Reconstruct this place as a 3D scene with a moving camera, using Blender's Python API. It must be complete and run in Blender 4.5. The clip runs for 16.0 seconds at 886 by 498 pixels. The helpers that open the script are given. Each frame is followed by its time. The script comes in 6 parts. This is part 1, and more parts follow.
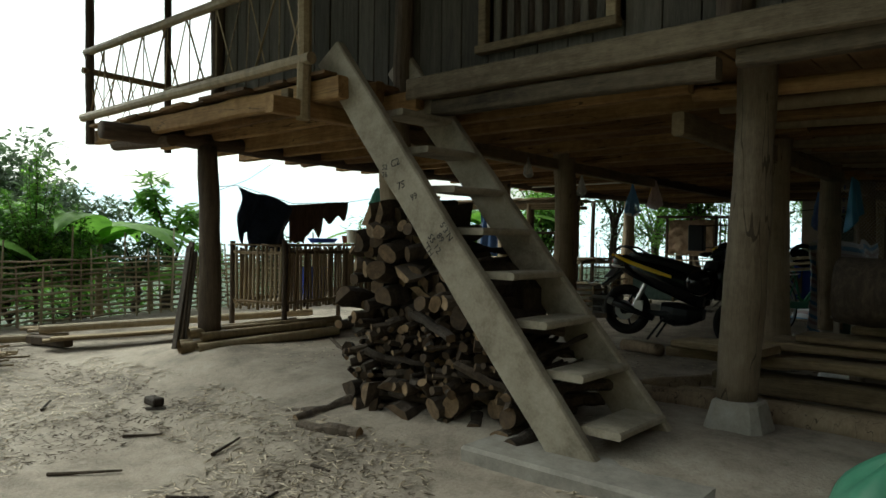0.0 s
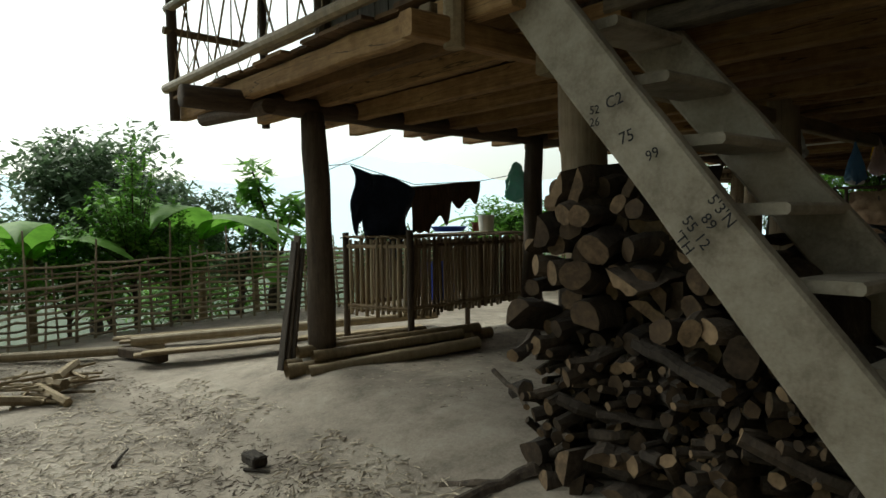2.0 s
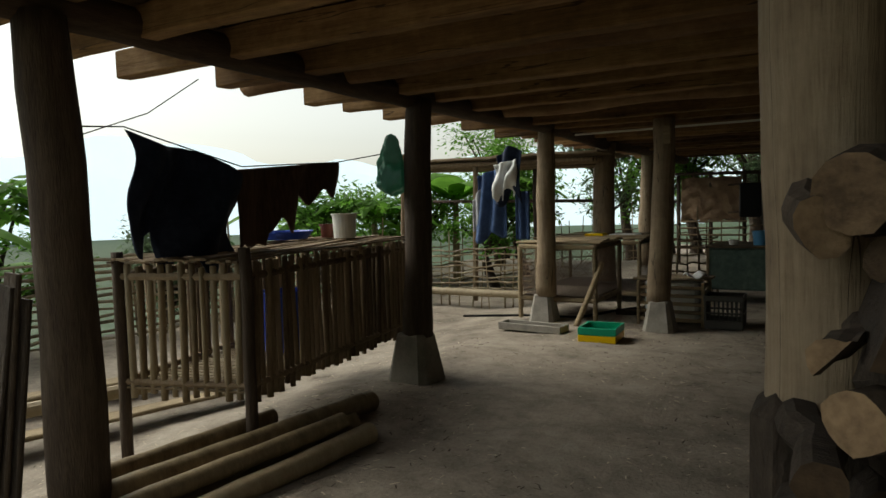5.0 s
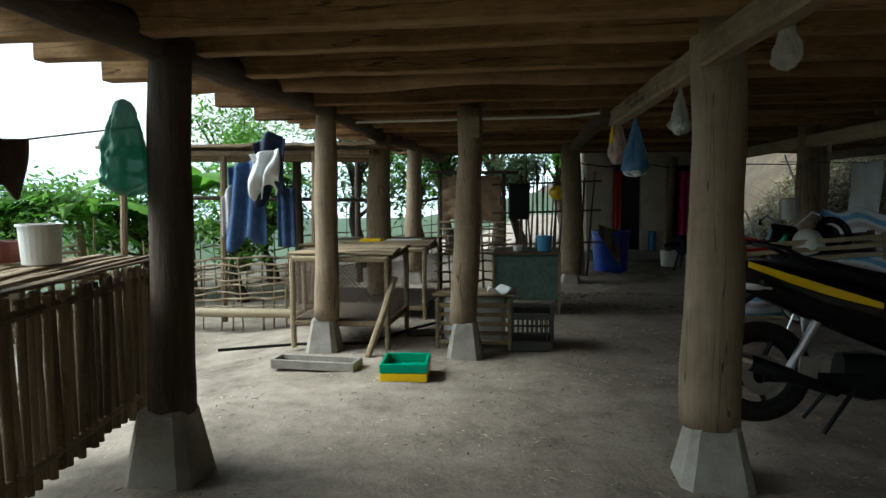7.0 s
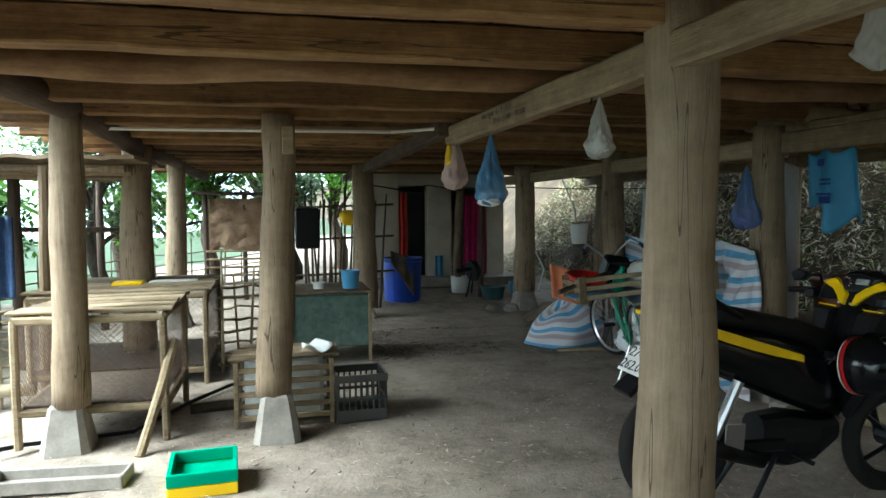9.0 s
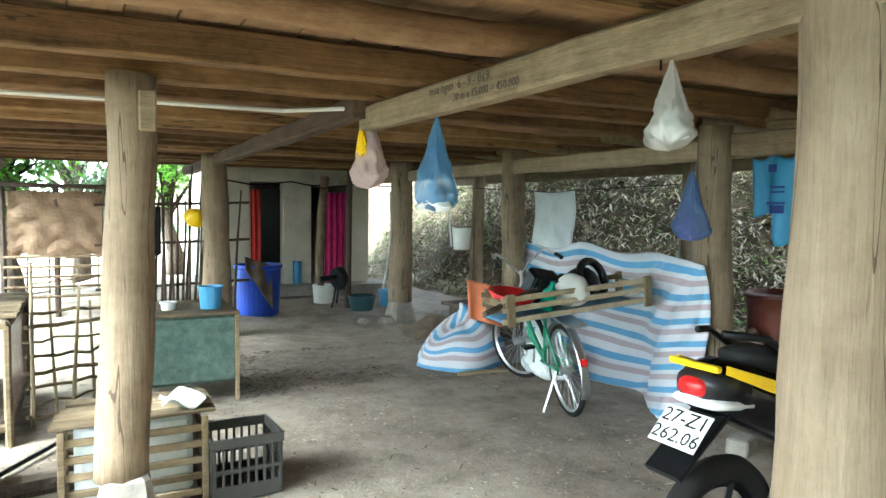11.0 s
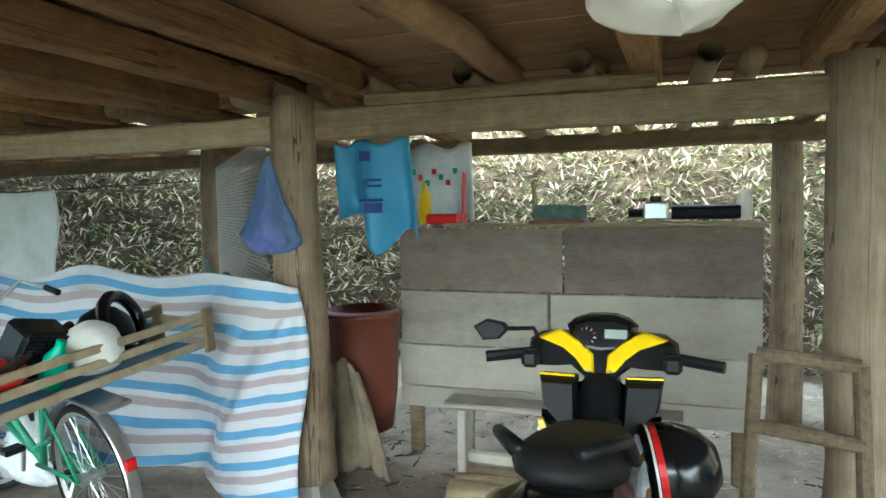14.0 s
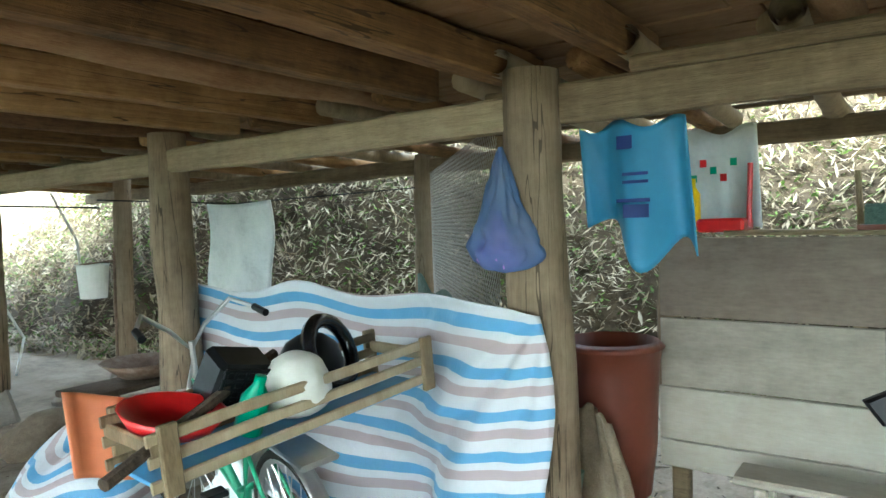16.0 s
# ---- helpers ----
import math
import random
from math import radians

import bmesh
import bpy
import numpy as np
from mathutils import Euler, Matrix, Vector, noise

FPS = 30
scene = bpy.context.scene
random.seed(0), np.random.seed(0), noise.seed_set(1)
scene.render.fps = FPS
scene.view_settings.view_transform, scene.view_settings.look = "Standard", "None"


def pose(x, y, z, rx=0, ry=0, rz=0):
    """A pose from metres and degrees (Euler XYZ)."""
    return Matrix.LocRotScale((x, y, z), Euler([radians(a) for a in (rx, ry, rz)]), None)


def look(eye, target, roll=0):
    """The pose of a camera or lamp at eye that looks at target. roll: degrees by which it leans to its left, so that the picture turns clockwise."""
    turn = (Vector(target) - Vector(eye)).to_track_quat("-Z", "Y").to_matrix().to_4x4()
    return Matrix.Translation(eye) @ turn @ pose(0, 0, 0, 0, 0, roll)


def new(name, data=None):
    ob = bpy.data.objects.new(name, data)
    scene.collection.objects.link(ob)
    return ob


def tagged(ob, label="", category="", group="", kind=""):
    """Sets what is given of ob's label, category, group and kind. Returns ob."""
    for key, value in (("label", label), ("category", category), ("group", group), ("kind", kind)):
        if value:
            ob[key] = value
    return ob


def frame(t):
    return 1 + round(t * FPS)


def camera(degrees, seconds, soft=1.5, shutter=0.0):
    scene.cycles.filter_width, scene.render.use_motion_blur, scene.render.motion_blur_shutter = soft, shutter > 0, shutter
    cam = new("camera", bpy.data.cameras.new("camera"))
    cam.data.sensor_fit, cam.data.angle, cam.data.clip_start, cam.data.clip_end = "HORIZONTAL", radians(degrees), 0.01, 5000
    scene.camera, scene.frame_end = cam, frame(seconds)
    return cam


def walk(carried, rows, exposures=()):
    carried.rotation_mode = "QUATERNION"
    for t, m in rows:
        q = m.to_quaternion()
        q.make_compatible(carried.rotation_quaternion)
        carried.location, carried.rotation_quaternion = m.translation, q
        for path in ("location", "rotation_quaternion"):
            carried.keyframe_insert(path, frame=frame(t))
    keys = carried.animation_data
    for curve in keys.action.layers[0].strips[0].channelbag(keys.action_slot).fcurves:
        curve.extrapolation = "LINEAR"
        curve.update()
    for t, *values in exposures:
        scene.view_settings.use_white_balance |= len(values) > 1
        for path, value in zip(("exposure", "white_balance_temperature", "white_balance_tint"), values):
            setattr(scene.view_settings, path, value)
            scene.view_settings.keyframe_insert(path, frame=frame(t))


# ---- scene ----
cam = camera(66.0, 16.0)
PATH = [
    (0, (0.243, 0.861, 1.117), (-1.075, 2.366, 1.087), 0.8),
    (0.5, (-0.116, 1.087, 1.128), (-1.479, 2.55, 1.104), 1.2),
    (1, (-0.466, 1.296, 1.164), (-1.869, 2.721, 1.109), -0.8),
    (1.5, (-0.854, 1.501, 1.156), (-2.316, 2.863, 1.091), -1.5),
    (2, (-1.32, 1.714, 1.133), (-2.838, 3.014, 1.058), -0.9),
    (2.5, (-1.782, 1.916, 1.159), (-3.267, 3.254, 1.118), -3.3),
    (3, (-2.257, 2.136, 1.165), (-3.726, 3.493, 1.119), -2.1),
    (3.2, (-2.447, 2.222, 1.145), (-3.898, 3.597, 1.095), -1.9),
    (5.3, (-3.744, 3.211, 1.32), (-4.637, 4.993, 1.159), -0.8),
    (5.5, (-3.86, 3.345, 1.34), (-4.67, 5.165, 1.168), -0.2),
    (6, (-4.117, 3.622, 1.323), (-4.715, 5.526, 1.189), 0.3),
    (6.5, (-4.347, 3.884, 1.324), (-4.768, 5.835, 1.202), 0.6),
    (7, (-4.538, 4.19, 1.353), (-4.802, 6.166, 1.185), -0.4),
    (7.5, (-4.695, 4.489, 1.39), (-4.685, 6.484, 1.254), -0.2),
    (8, (-4.838, 4.759, 1.423), (-4.585, 6.737, 1.266), -0.5),
    (8.5, (-4.937, 5.055, 1.44), (-4.586, 7.019, 1.313), -1.7),
    (9, (-5.034, 5.348, 1.442), (-4.581, 7.292, 1.322), -0.4),
    (9.5, (-5.13, 5.648, 1.475), (-4.517, 7.55, 1.387), -0.9),
    (9.7, (-5.169, 5.759, 1.457), (-4.523, 7.65, 1.371), -0.8),
    (11.8, (-5.214, 6.936, 1.477), (-4.15, 8.624, 1.343), -0.0),
    (12, (-5.169, 7.043, 1.468), (-4.076, 8.713, 1.337), -0.5),
    (12.5, (-5.035, 7.314, 1.477), (-3.799, 8.881, 1.356), -0.8),
    (13, (-4.823, 7.528, 1.46), (-3.288, 8.803, 1.327), -0.2),
    (13.5, (-4.638, 7.693, 1.458), (-2.926, 8.716, 1.31), -0.2),
    (14, (-4.484, 7.897, 1.473), (-2.601, 8.563, 1.354), -1.0),
    (14.5, (-4.335, 8.032, 1.459), (-2.433, 8.635, 1.324), -1.1),
    (15, (-4.182, 8.134, 1.48), (-2.344, 8.917, 1.391), -0.1),
    (15.5, (-4.016, 8.267, 1.463), (-2.284, 9.263, 1.366), -1.7),
    (16, (-3.88, 8.433, 1.455), (-2.268, 9.614, 1.381), -1.8),
]
EXPOSURES = [(0, 1.1, 6600, -6), (2, 0.85, 6700, -4), (3.2, 0.65, 6900, -1), (5.3, 0.75, 7000, 3), (6.5, 1.45, 6200, 1), (7, 1.7, 5900, -2), (8, 2.4, 5700, -4), (9, 3.1, 5700, -3), (9.6, 4.1, 5700, -4), (12, 4.9, 5800, -2), (13, 4.95, 5800, -3), (14.5, 4.8, 5800, -4), (16, 5.05, 5800, -5)]
walk(cam, [(t, look(eye, target, roll)) for t, eye, target, roll in PATH], EXPOSURES)

# ---- world and sun: bright overcast day over a hazy valley ----
world = bpy.data.worlds.new("overcast_sky")
scene.world = world
world.use_nodes = True
wn, wl = world.node_tree.nodes, world.node_tree.links
sky = wn.new("ShaderNodeTexSky")
sky.sky_type, sky.sun_disc = "NISHITA", False
sky.sun_elevation, sky.sun_rotation = radians(46), radians(262)
sky.air_density, sky.dust_density = 1.0, 2.5
pale = wn.new("ShaderNodeHueSaturation")
pale.inputs["Saturation"].default_value = 0.3
wl.new(sky.outputs[0], pale.inputs["Color"])
wl.new(pale.outputs[0], wn["Background"].inputs[0])
wn["Background"].inputs[1].default_value = 0.11
sun = new("sun", bpy.data.lights.new("sun", "SUN"))
sun.data.energy, sun.data.angle, sun.data.color = 1.5, radians(40), (1, 0.98, 0.95)
sun.matrix_world = look((-19, -2.7, 20), (0, 0, 0))


# ---- materials ----
def mat(name, cols, scale=6.0, stretch=(1, 1, 1), rough=0.85, bump=0.3, metal=0.0, fine=40.0, rand=0.0, big=0.8, sheen=0.0, trans=0.0, spec=0.3, streak=1.0, blot=0.0, crack=0.0):
    m = bpy.data.materials.new(name)
    m.use_nodes = True
    n, l = m.node_tree.nodes, m.node_tree.links
    b = n["Principled BSDF"]
    b.inputs["Roughness"].default_value, b.inputs["Metallic"].default_value = rough, metal
    b.inputs["Specular IOR Level"].default_value = spec
    tc, mp = n.new("ShaderNodeTexCoord"), n.new("ShaderNodeMapping")
    mp.inputs["Scale"].default_value = stretch
    l.new(tc.outputs["Object"], mp.inputs[0])
    oi = n.new("ShaderNodeObjectInfo")
    if rand:
        mul = n.new("ShaderNodeMath"); mul.operation = "MULTIPLY"; mul.inputs[1].default_value = 37.0
        l.new(oi.outputs["Random"], mul.inputs[0])
        cmb = n.new("ShaderNodeCombineXYZ")
        for k in range(3):
            l.new(mul.outputs[0], cmb.inputs[k])
        l.new(cmb.outputs[0], mp.inputs["Location"])
    a, c = n.new("ShaderNodeTexNoise"), n.new("ShaderNodeTexNoise")
    a.inputs["Scale"].default_value, a.inputs["Detail"].default_value = scale, 7
    a.inputs["Roughness"].default_value = 0.65
    c.inputs["Scale"].default_value, c.inputs["Detail"].default_value = fine, 5
    l.new(mp.outputs[0], a.inputs[0]); l.new(mp.outputs[0], c.inputs[0])
    s = n.new("ShaderNodeTexNoise")
    s.inputs["Scale"].default_value, s.inputs["Detail"].default_value = big, 3
    l.new(tc.outputs["Object"], s.inputs[0])
    mix = n.new("ShaderNodeMath"); mix.operation = "MULTIPLY_ADD"; mix.inputs[1].default_value = 0.45
    l.new(s.outputs[0], mix.inputs[0]); l.new(a.outputs[0], mix.inputs[2])
    grain = n.new("ShaderNodeMath"); grain.operation = "MULTIPLY"; grain.inputs[1].default_value = streak
    l.new(a.outputs[0], grain.inputs[0]); l.new(grain.outputs[0], mix.inputs[2])
    e = n.new("ShaderNodeTexNoise")
    e.inputs["Scale"].default_value, e.inputs["Detail"].default_value, e.inputs["Roughness"].default_value = 9.0, 8, 0.7
    l.new(tc.outputs["Object"], e.inputs[0])
    patch = n.new("ShaderNodeMath"); patch.operation = "MULTIPLY_ADD"; patch.inputs[1].default_value = blot
    l.new(e.outputs[0], patch.inputs[0]); l.new(mix.outputs[0], patch.inputs[2])
    off = n.new("ShaderNodeMath"); off.operation = "MULTIPLY_ADD"; off.inputs[1].default_value = 0.3
    l.new(c.outputs[0], off.inputs[0]); l.new(patch.outputs[0], off.inputs[2])
    r2 = n.new("ShaderNodeMath"); r2.operation = "MULTIPLY_ADD"; r2.inputs[1].default_value = rand
    l.new(oi.outputs["Random"], r2.inputs[0]); l.new(off.outputs[0], r2.inputs[2])
    ramp = n.new("ShaderNodeValToRGB")
    shift = 0.5 * (streak - 1 + blot)
    lo, hi = 0.55 + shift + rand * 0.3, 1.2 + shift + rand * 0.7
    el = ramp.color_ramp.elements
    rng = n.new("ShaderNodeMapRange")
    rng.inputs["From Min"].default_value, rng.inputs["From Max"].default_value = lo, hi
    l.new(r2.outputs[0], rng.inputs[0]); l.new(rng.outputs[0], ramp.inputs[0])
    while len(el) < len(cols):
        el.new(0.5)
    for k, col in enumerate(cols):
        el[k].position = k / (len(cols) - 1)
        el[k].color = (*col, 1)
    l.new(ramp.outputs[0], b.inputs["Base Color"])
    if crack:
        cn = n.new("ShaderNodeTexNoise")
        cn.inputs["Scale"].default_value, cn.inputs["Detail"].default_value = 0.9, 3
        l.new(mp.outputs[0], cn.inputs[0])
        dist, edge = n.new("ShaderNodeMath"), n.new("ShaderNodeMapRange")
        dist.operation, dist.inputs[1].default_value, dist.inputs[2].default_value = "COMPARE", 0.5, 0.004
        l.new(cn.outputs[0], dist.inputs[0]); l.new(dist.outputs[0], edge.inputs[0])
        edge.inputs["To Min"].default_value, edge.inputs["To Max"].default_value = 0.0, crack
        split = n.new("ShaderNodeMix"); split.data_type = "RGBA"
        l.new(edge.outputs[0], split.inputs[0]); l.new(ramp.outputs[0], split.inputs[6])
        split.inputs[7].default_value = (0.02, 0.013, 0.008, 1)
        l.new(split.outputs[2], b.inputs["Base Color"])
    if bump:
        bp = n.new("ShaderNodeBump")
        bp.inputs["Strength"].default_value, bp.inputs["Distance"].default_value = bump, 0.02
        l.new(off.outputs[0], bp.inputs["Height"]); l.new(bp.outputs[0], b.inputs["Normal"])
    if trans:
        b.inputs["Transmission Weight"].default_value = trans
    return m


def plain(name, col, rough=0.5, metal=0.0, vary=0.12, trans=0.0, spec=0.4):
    dark = tuple(c * (1 - vary) for c in col)
    lite = tuple(min(1, c * (1 + vary)) for c in col)
    return mat(name, [dark, col, lite], 9, rough=rough, bump=0.06, metal=metal, trans=trans, spec=spec)


def sheetleaf(name, cols, thru=0.35):
    m = mat(name, cols, 3, rough=0.55, bump=0.0, fine=9)
    n, l = m.node_tree.nodes, m.node_tree.links
    geo = n.new("ShaderNodeNewGeometry")
    hsv = n.new("ShaderNodeHueSaturation")
    vr = n.new("ShaderNodeMapRange"); vr.inputs["To Min"].default_value, vr.inputs["To Max"].default_value = 0.55, 1.5
    l.new(geo.outputs["Random Per Island"], vr.inputs[0]); l.new(vr.outputs[0], hsv.inputs["Value"])
    b = n["Principled BSDF"]
    src = b.inputs["Base Color"].links[0].from_socket
    l.new(src, hsv.inputs["Color"]); l.new(hsv.outputs[0], b.inputs["Base Color"])
    tr, mx = n.new("ShaderNodeBsdfTranslucent"), n.new("ShaderNodeMixShader")
    l.new(hsv.outputs[0], tr.inputs[0]); mx.inputs[0].default_value = thru
    l.new(b.outputs[0], mx.inputs[1]); l.new(tr.outputs[0], mx.inputs[2])
    l.new(mx.outputs[0], n["Material Output"].inputs[0])
    return m


GREY = [(0.035, 0.025, 0.015), (0.19, 0.143, 0.085), (0.38, 0.30, 0.19)]
WARM = [(0.025, 0.012, 0.005), (0.18, 0.1, 0.039), (0.4, 0.255, 0.115)]
WOODX = mat("weathered_timber_along_x", WARM, 5, (0.45, 9, 9), bump=0.45, rand=0.4, fine=26, big=1.6, streak=0.55, blot=0.55, crack=0.7)
REDLOG = mat("reddish_barked_log", [(0.033, 0.014, 0.007), (0.156, 0.085, 0.039), (0.273, 0.176, 0.091)], 6, (0.8, 6, 6), bump=0.5, rand=0.3, big=2.0, streak=0.55, blot=0.55)
WOODY = mat("weathered_timber_along_y", WARM, 5, (9, 0.45, 9), bump=0.45, rand=0.4, fine=26, big=1.6, streak=0.55, blot=0.55)
PLANKY = mat("floor_board_underside", [(0.032, 0.018, 0.009), (0.16, 0.092, 0.042), (0.29, 0.19, 0.1)], 4, (5, 0.5, 5), bump=0.4, rand=0.6, streak=0.55, blot=0.55)
POST = mat("grey_brown_post_wood", [(0.043, 0.030, 0.020), (0.209, 0.155, 0.101), (0.331, 0.266, 0.184)], 5, (9, 9, 0.4), bump=0.5, rand=0.25, fine=24, big=2.4, streak=0.55, blot=0.55, crack=0.7)
DARKPOST = mat("dark_brown_wood", [(0.03, 0.022, 0.016), (0.07, 0.05, 0.036), (0.13, 0.10, 0.07)], 5, (5, 5, 0.6), bump=0.5, rand=0.2)
DARKBEAM = mat("dark_brown_beam", [(0.024, 0.016, 0.011), (0.068, 0.044, 0.028), (0.128, 0.088, 0.056)], 5, (6, 0.6, 6), bump=0.5, rand=0.2)
GREYX = mat("silver_grey_timber_x", GREY, 5, (0.45, 9, 9), bump=0.5, rand=0.4, streak=0.55, blot=0.55)
GREYY = mat("silver_grey_timber_y", GREY, 5, (9, 0.45, 9), bump=0.5, rand=0.4, streak=0.55, blot=0.55)
WALLW = mat("house_wall_board", [(0.025, 0.022, 0.018), (0.07, 0.062, 0.05), (0.13, 0.115, 0.095)], 5, (6, 6, 0.5), bump=0.4, rand=0.4)
STAIRC = mat("worn_pale_stair_timber", [(0.128, 0.102, 0.072), (0.272, 0.238, 0.183), (0.391, 0.348, 0.281)], 5, (1, 1, 1), bump=0.35, fine=60, big=2.2, blot=0.5)
CONC = mat("rough_cement", [(0.136, 0.124, 0.108), (0.240, 0.220, 0.192), (0.336, 0.316, 0.280)], 7, bump=0.3, fine=70, rand=0.2, blot=0.4)
EARTH = mat("trodden_earth", [(0.088, 0.071, 0.054), (0.238, 0.201, 0.160), (0.354, 0.313, 0.258)], 2.6, bump=0.8, fine=55, big=0.6, blot=0.5)
MUD = mat("wattle_mud", [(0.112, 0.070, 0.042), (0.210, 0.140, 0.087), (0.280, 0.196, 0.126)], 6, bump=0.9, fine=25)
FRONTB = mat("dark_weathered_front_timber", [(0.025, 0.020, 0.014), (0.120, 0.094, 0.064), (0.260, 0.210, 0.145)], 5, (0.5, 6, 6), bump=0.6, rand=0.3, streak=0.55, blot=0.55)
# darker copy of POST, with the shade by the stair put into its colour
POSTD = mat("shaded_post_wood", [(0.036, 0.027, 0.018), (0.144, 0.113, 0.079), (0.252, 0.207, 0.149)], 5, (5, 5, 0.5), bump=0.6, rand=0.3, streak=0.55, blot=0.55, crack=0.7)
BAMBOO = mat("dry_bamboo", [(0.098, 0.071, 0.038), (0.247, 0.188, 0.112), (0.360, 0.300, 0.203)], 4, (4, 4, 1), rough=0.55, bump=0.2, rand=0.6)
STICK = mat("split_stick", [(0.08, 0.055, 0.035), (0.22, 0.16, 0.10), (0.34, 0.265, 0.175)], 5, (5, 5, 1), bump=0.4, rand=0.7)
BARK = mat("log_bark", [(0.015, 0.011, 0.008), (0.05, 0.037, 0.027), (0.12, 0.09, 0.065)], 9, (3, 3, 1), bump=0.9, rand=0.5)
CUT = mat("sawn_log_end", [(0.02, 0.013, 0.008), (0.085, 0.055, 0.031), (0.26, 0.175, 0.1)], 14, bump=0.5, rand=0.7, fine=60)
PLASTER = mat("stained_plaster", [(0.336, 0.296, 0.232), (0.464, 0.424, 0.344), (0.528, 0.496, 0.424)], 2.5, bump=0.12, fine=30)
TILE = mat("corrugated_rust_sheet", [(0.10, 0.09, 0.085), (0.2, 0.18, 0.165), (0.3, 0.275, 0.25)], 3, bump=0.2)
BLUE = plain("blue_plastic", (0.015, 0.06, 0.42), 0.4)
SKYB = plain("light_blue_plastic", (0.08, 0.27, 0.48), 0.45)
GREENP = plain("green_box_plastic", (0.0, 0.27, 0.15), 0.4)
YELLOWP = plain("yellow_plastic", (0.80, 0.52, 0.0), 0.3, vary=0.05)
WHITEP = plain("white_plastic", (0.62, 0.62, 0.58), 0.45)
BLACKP = plain("black_plastic", (0.006, 0.0065, 0.008), 0.42, spec=0.22)
BLACKG = plain("glossy_black_paint", (0.005, 0.0055, 0.007), 0.18, spec=0.35)
SEATM = plain("black_vinyl_seat", (0.008, 0.008, 0.008), 0.6, spec=0.2)
RUBBER = plain("rubber_tyre", (0.018, 0.017, 0.016), 0.85, spec=0.15)
STEEL = plain("bare_steel", (0.5, 0.5, 0.5), 0.3, 0.9)
RUST = mat("rusty_steel", [(0.05, 0.03, 0.02), (0.14, 0.09, 0.06), (0.22, 0.18, 0.15)], 12, rough=0.6, metal=0.5)
REDP = plain("red_plastic", (0.5, 0.01, 0.012), 0.3)
BIKEG = plain("green_bicycle_paint", (0.03, 0.22, 0.12), 0.35)
DENIM = mat("navy_cloth", [(0.006, 0.009, 0.02), (0.012, 0.02, 0.045), (0.03, 0.045, 0.085)], 8, bump=0.5)
BROWNC = mat("brown_cloth", [(0.035, 0.02, 0.014), (0.085, 0.05, 0.036), (0.14, 0.09, 0.065)], 6, (8, 8, 0.6), bump=0.5)
WHITEC = mat("off_white_cloth", [(0.42, 0.44, 0.44), (0.6, 0.62, 0.62), (0.72, 0.73, 0.72)], 4, bump=0.35)
GREYC = mat("faded_grey_cloth", [(0.2, 0.2, 0.22), (0.34, 0.34, 0.36), (0.45, 0.45, 0.46)], 5, bump=0.4)
SACK = mat("burlap_sack", [(0.054, 0.041, 0.027), (0.135, 0.104, 0.072), (0.234, 0.184, 0.131)], 6, bump=0.7, fine=120)
BURLAP = mat("pale_burlap", [(0.10, 0.075, 0.05), (0.24, 0.19, 0.135), (0.36, 0.30, 0.22)], 6, bump=0.7, fine=120)
JEANS = mat("faded_blue_denim", [(0.015, 0.03, 0.07), (0.035, 0.07, 0.16), (0.08, 0.13, 0.25)], 6, bump=0.5)
MAGENTA = mat("magenta_curtain", [(0.22, 0.005, 0.06), (0.42, 0.015, 0.13), (0.55, 0.05, 0.2)], 7, bump=0.3)
REDC = mat("red_curtain", [(0.25, 0.01, 0.01), (0.42, 0.03, 0.02), (0.5, 0.06, 0.04)], 7, bump=0.3)
MESHG = mat("green_netting", [(0.04, 0.07, 0.057), (0.085, 0.13, 0.108), (0.15, 0.205, 0.175)], 20, bump=0.6, fine=160)
BROWNPL = plain("brown_red_plastic_tub", (0.13, 0.035, 0.02), 0.45)
DARKIN = plain("dark_interior", (0.012, 0.012, 0.014), 0.35)
PENCIL = plain("pencil_grey", (0.07, 0.06, 0.05), 0.8)
INK = plain("ink", (0.01, 0.01, 0.012), 0.8)
SCREENW = mat("pale_board", [(0.170, 0.149, 0.123), (0.306, 0.276, 0.230), (0.399, 0.374, 0.323)], 2.5, (3, 0.6, 3), bump=0.25, rand=0.5, fine=30, streak=0.55, blot=0.55)
SCREEND = mat("brown_grey_board", [(0.075, 0.055, 0.042), (0.17, 0.135, 0.108), (0.27, 0.225, 0.185)], 2.5, (3, 0.6, 3), bump=0.25, rand=0.5, fine=30, streak=0.55, blot=0.55)
LEAF = sheetleaf("fresh_leaf", [(0.045, 0.12, 0.015), (0.10, 0.24, 0.03), (0.24, 0.42, 0.08)], 0.5)
LEAFD = sheetleaf("dark_leaf", [(0.05, 0.085, 0.04), (0.095, 0.15, 0.075), (0.15, 0.21, 0.115)], 0.5)
BANANA = sheetleaf("banana_leaf", [(0.06, 0.16, 0.02), (0.13, 0.29, 0.04), (0.22, 0.40, 0.09)], 0.5)
DRYLEAF = sheetleaf("dry_leaf", [(0.10, 0.078, 0.048), (0.27, 0.23, 0.155), (0.62, 0.57, 0.45)], 0.2)
MOSS = sheetleaf("bank_weed", [(0.035, 0.075, 0.015), (0.10, 0.17, 0.035), (0.21, 0.30, 0.08)], 0.35)
BANKM = mat("bank_soil", [(0.02, 0.014, 0.008), (0.055, 0.04, 0.024), (0.13, 0.1, 0.062)], 2.5, bump=0.9, fine=20)
STICKL = mat("weathered_split_bamboo", [(0.10, 0.08, 0.05), (0.30, 0.245, 0.17), (0.46, 0.40, 0.30)], 5, (5, 5, 1), bump=0.3, rand=0.7)
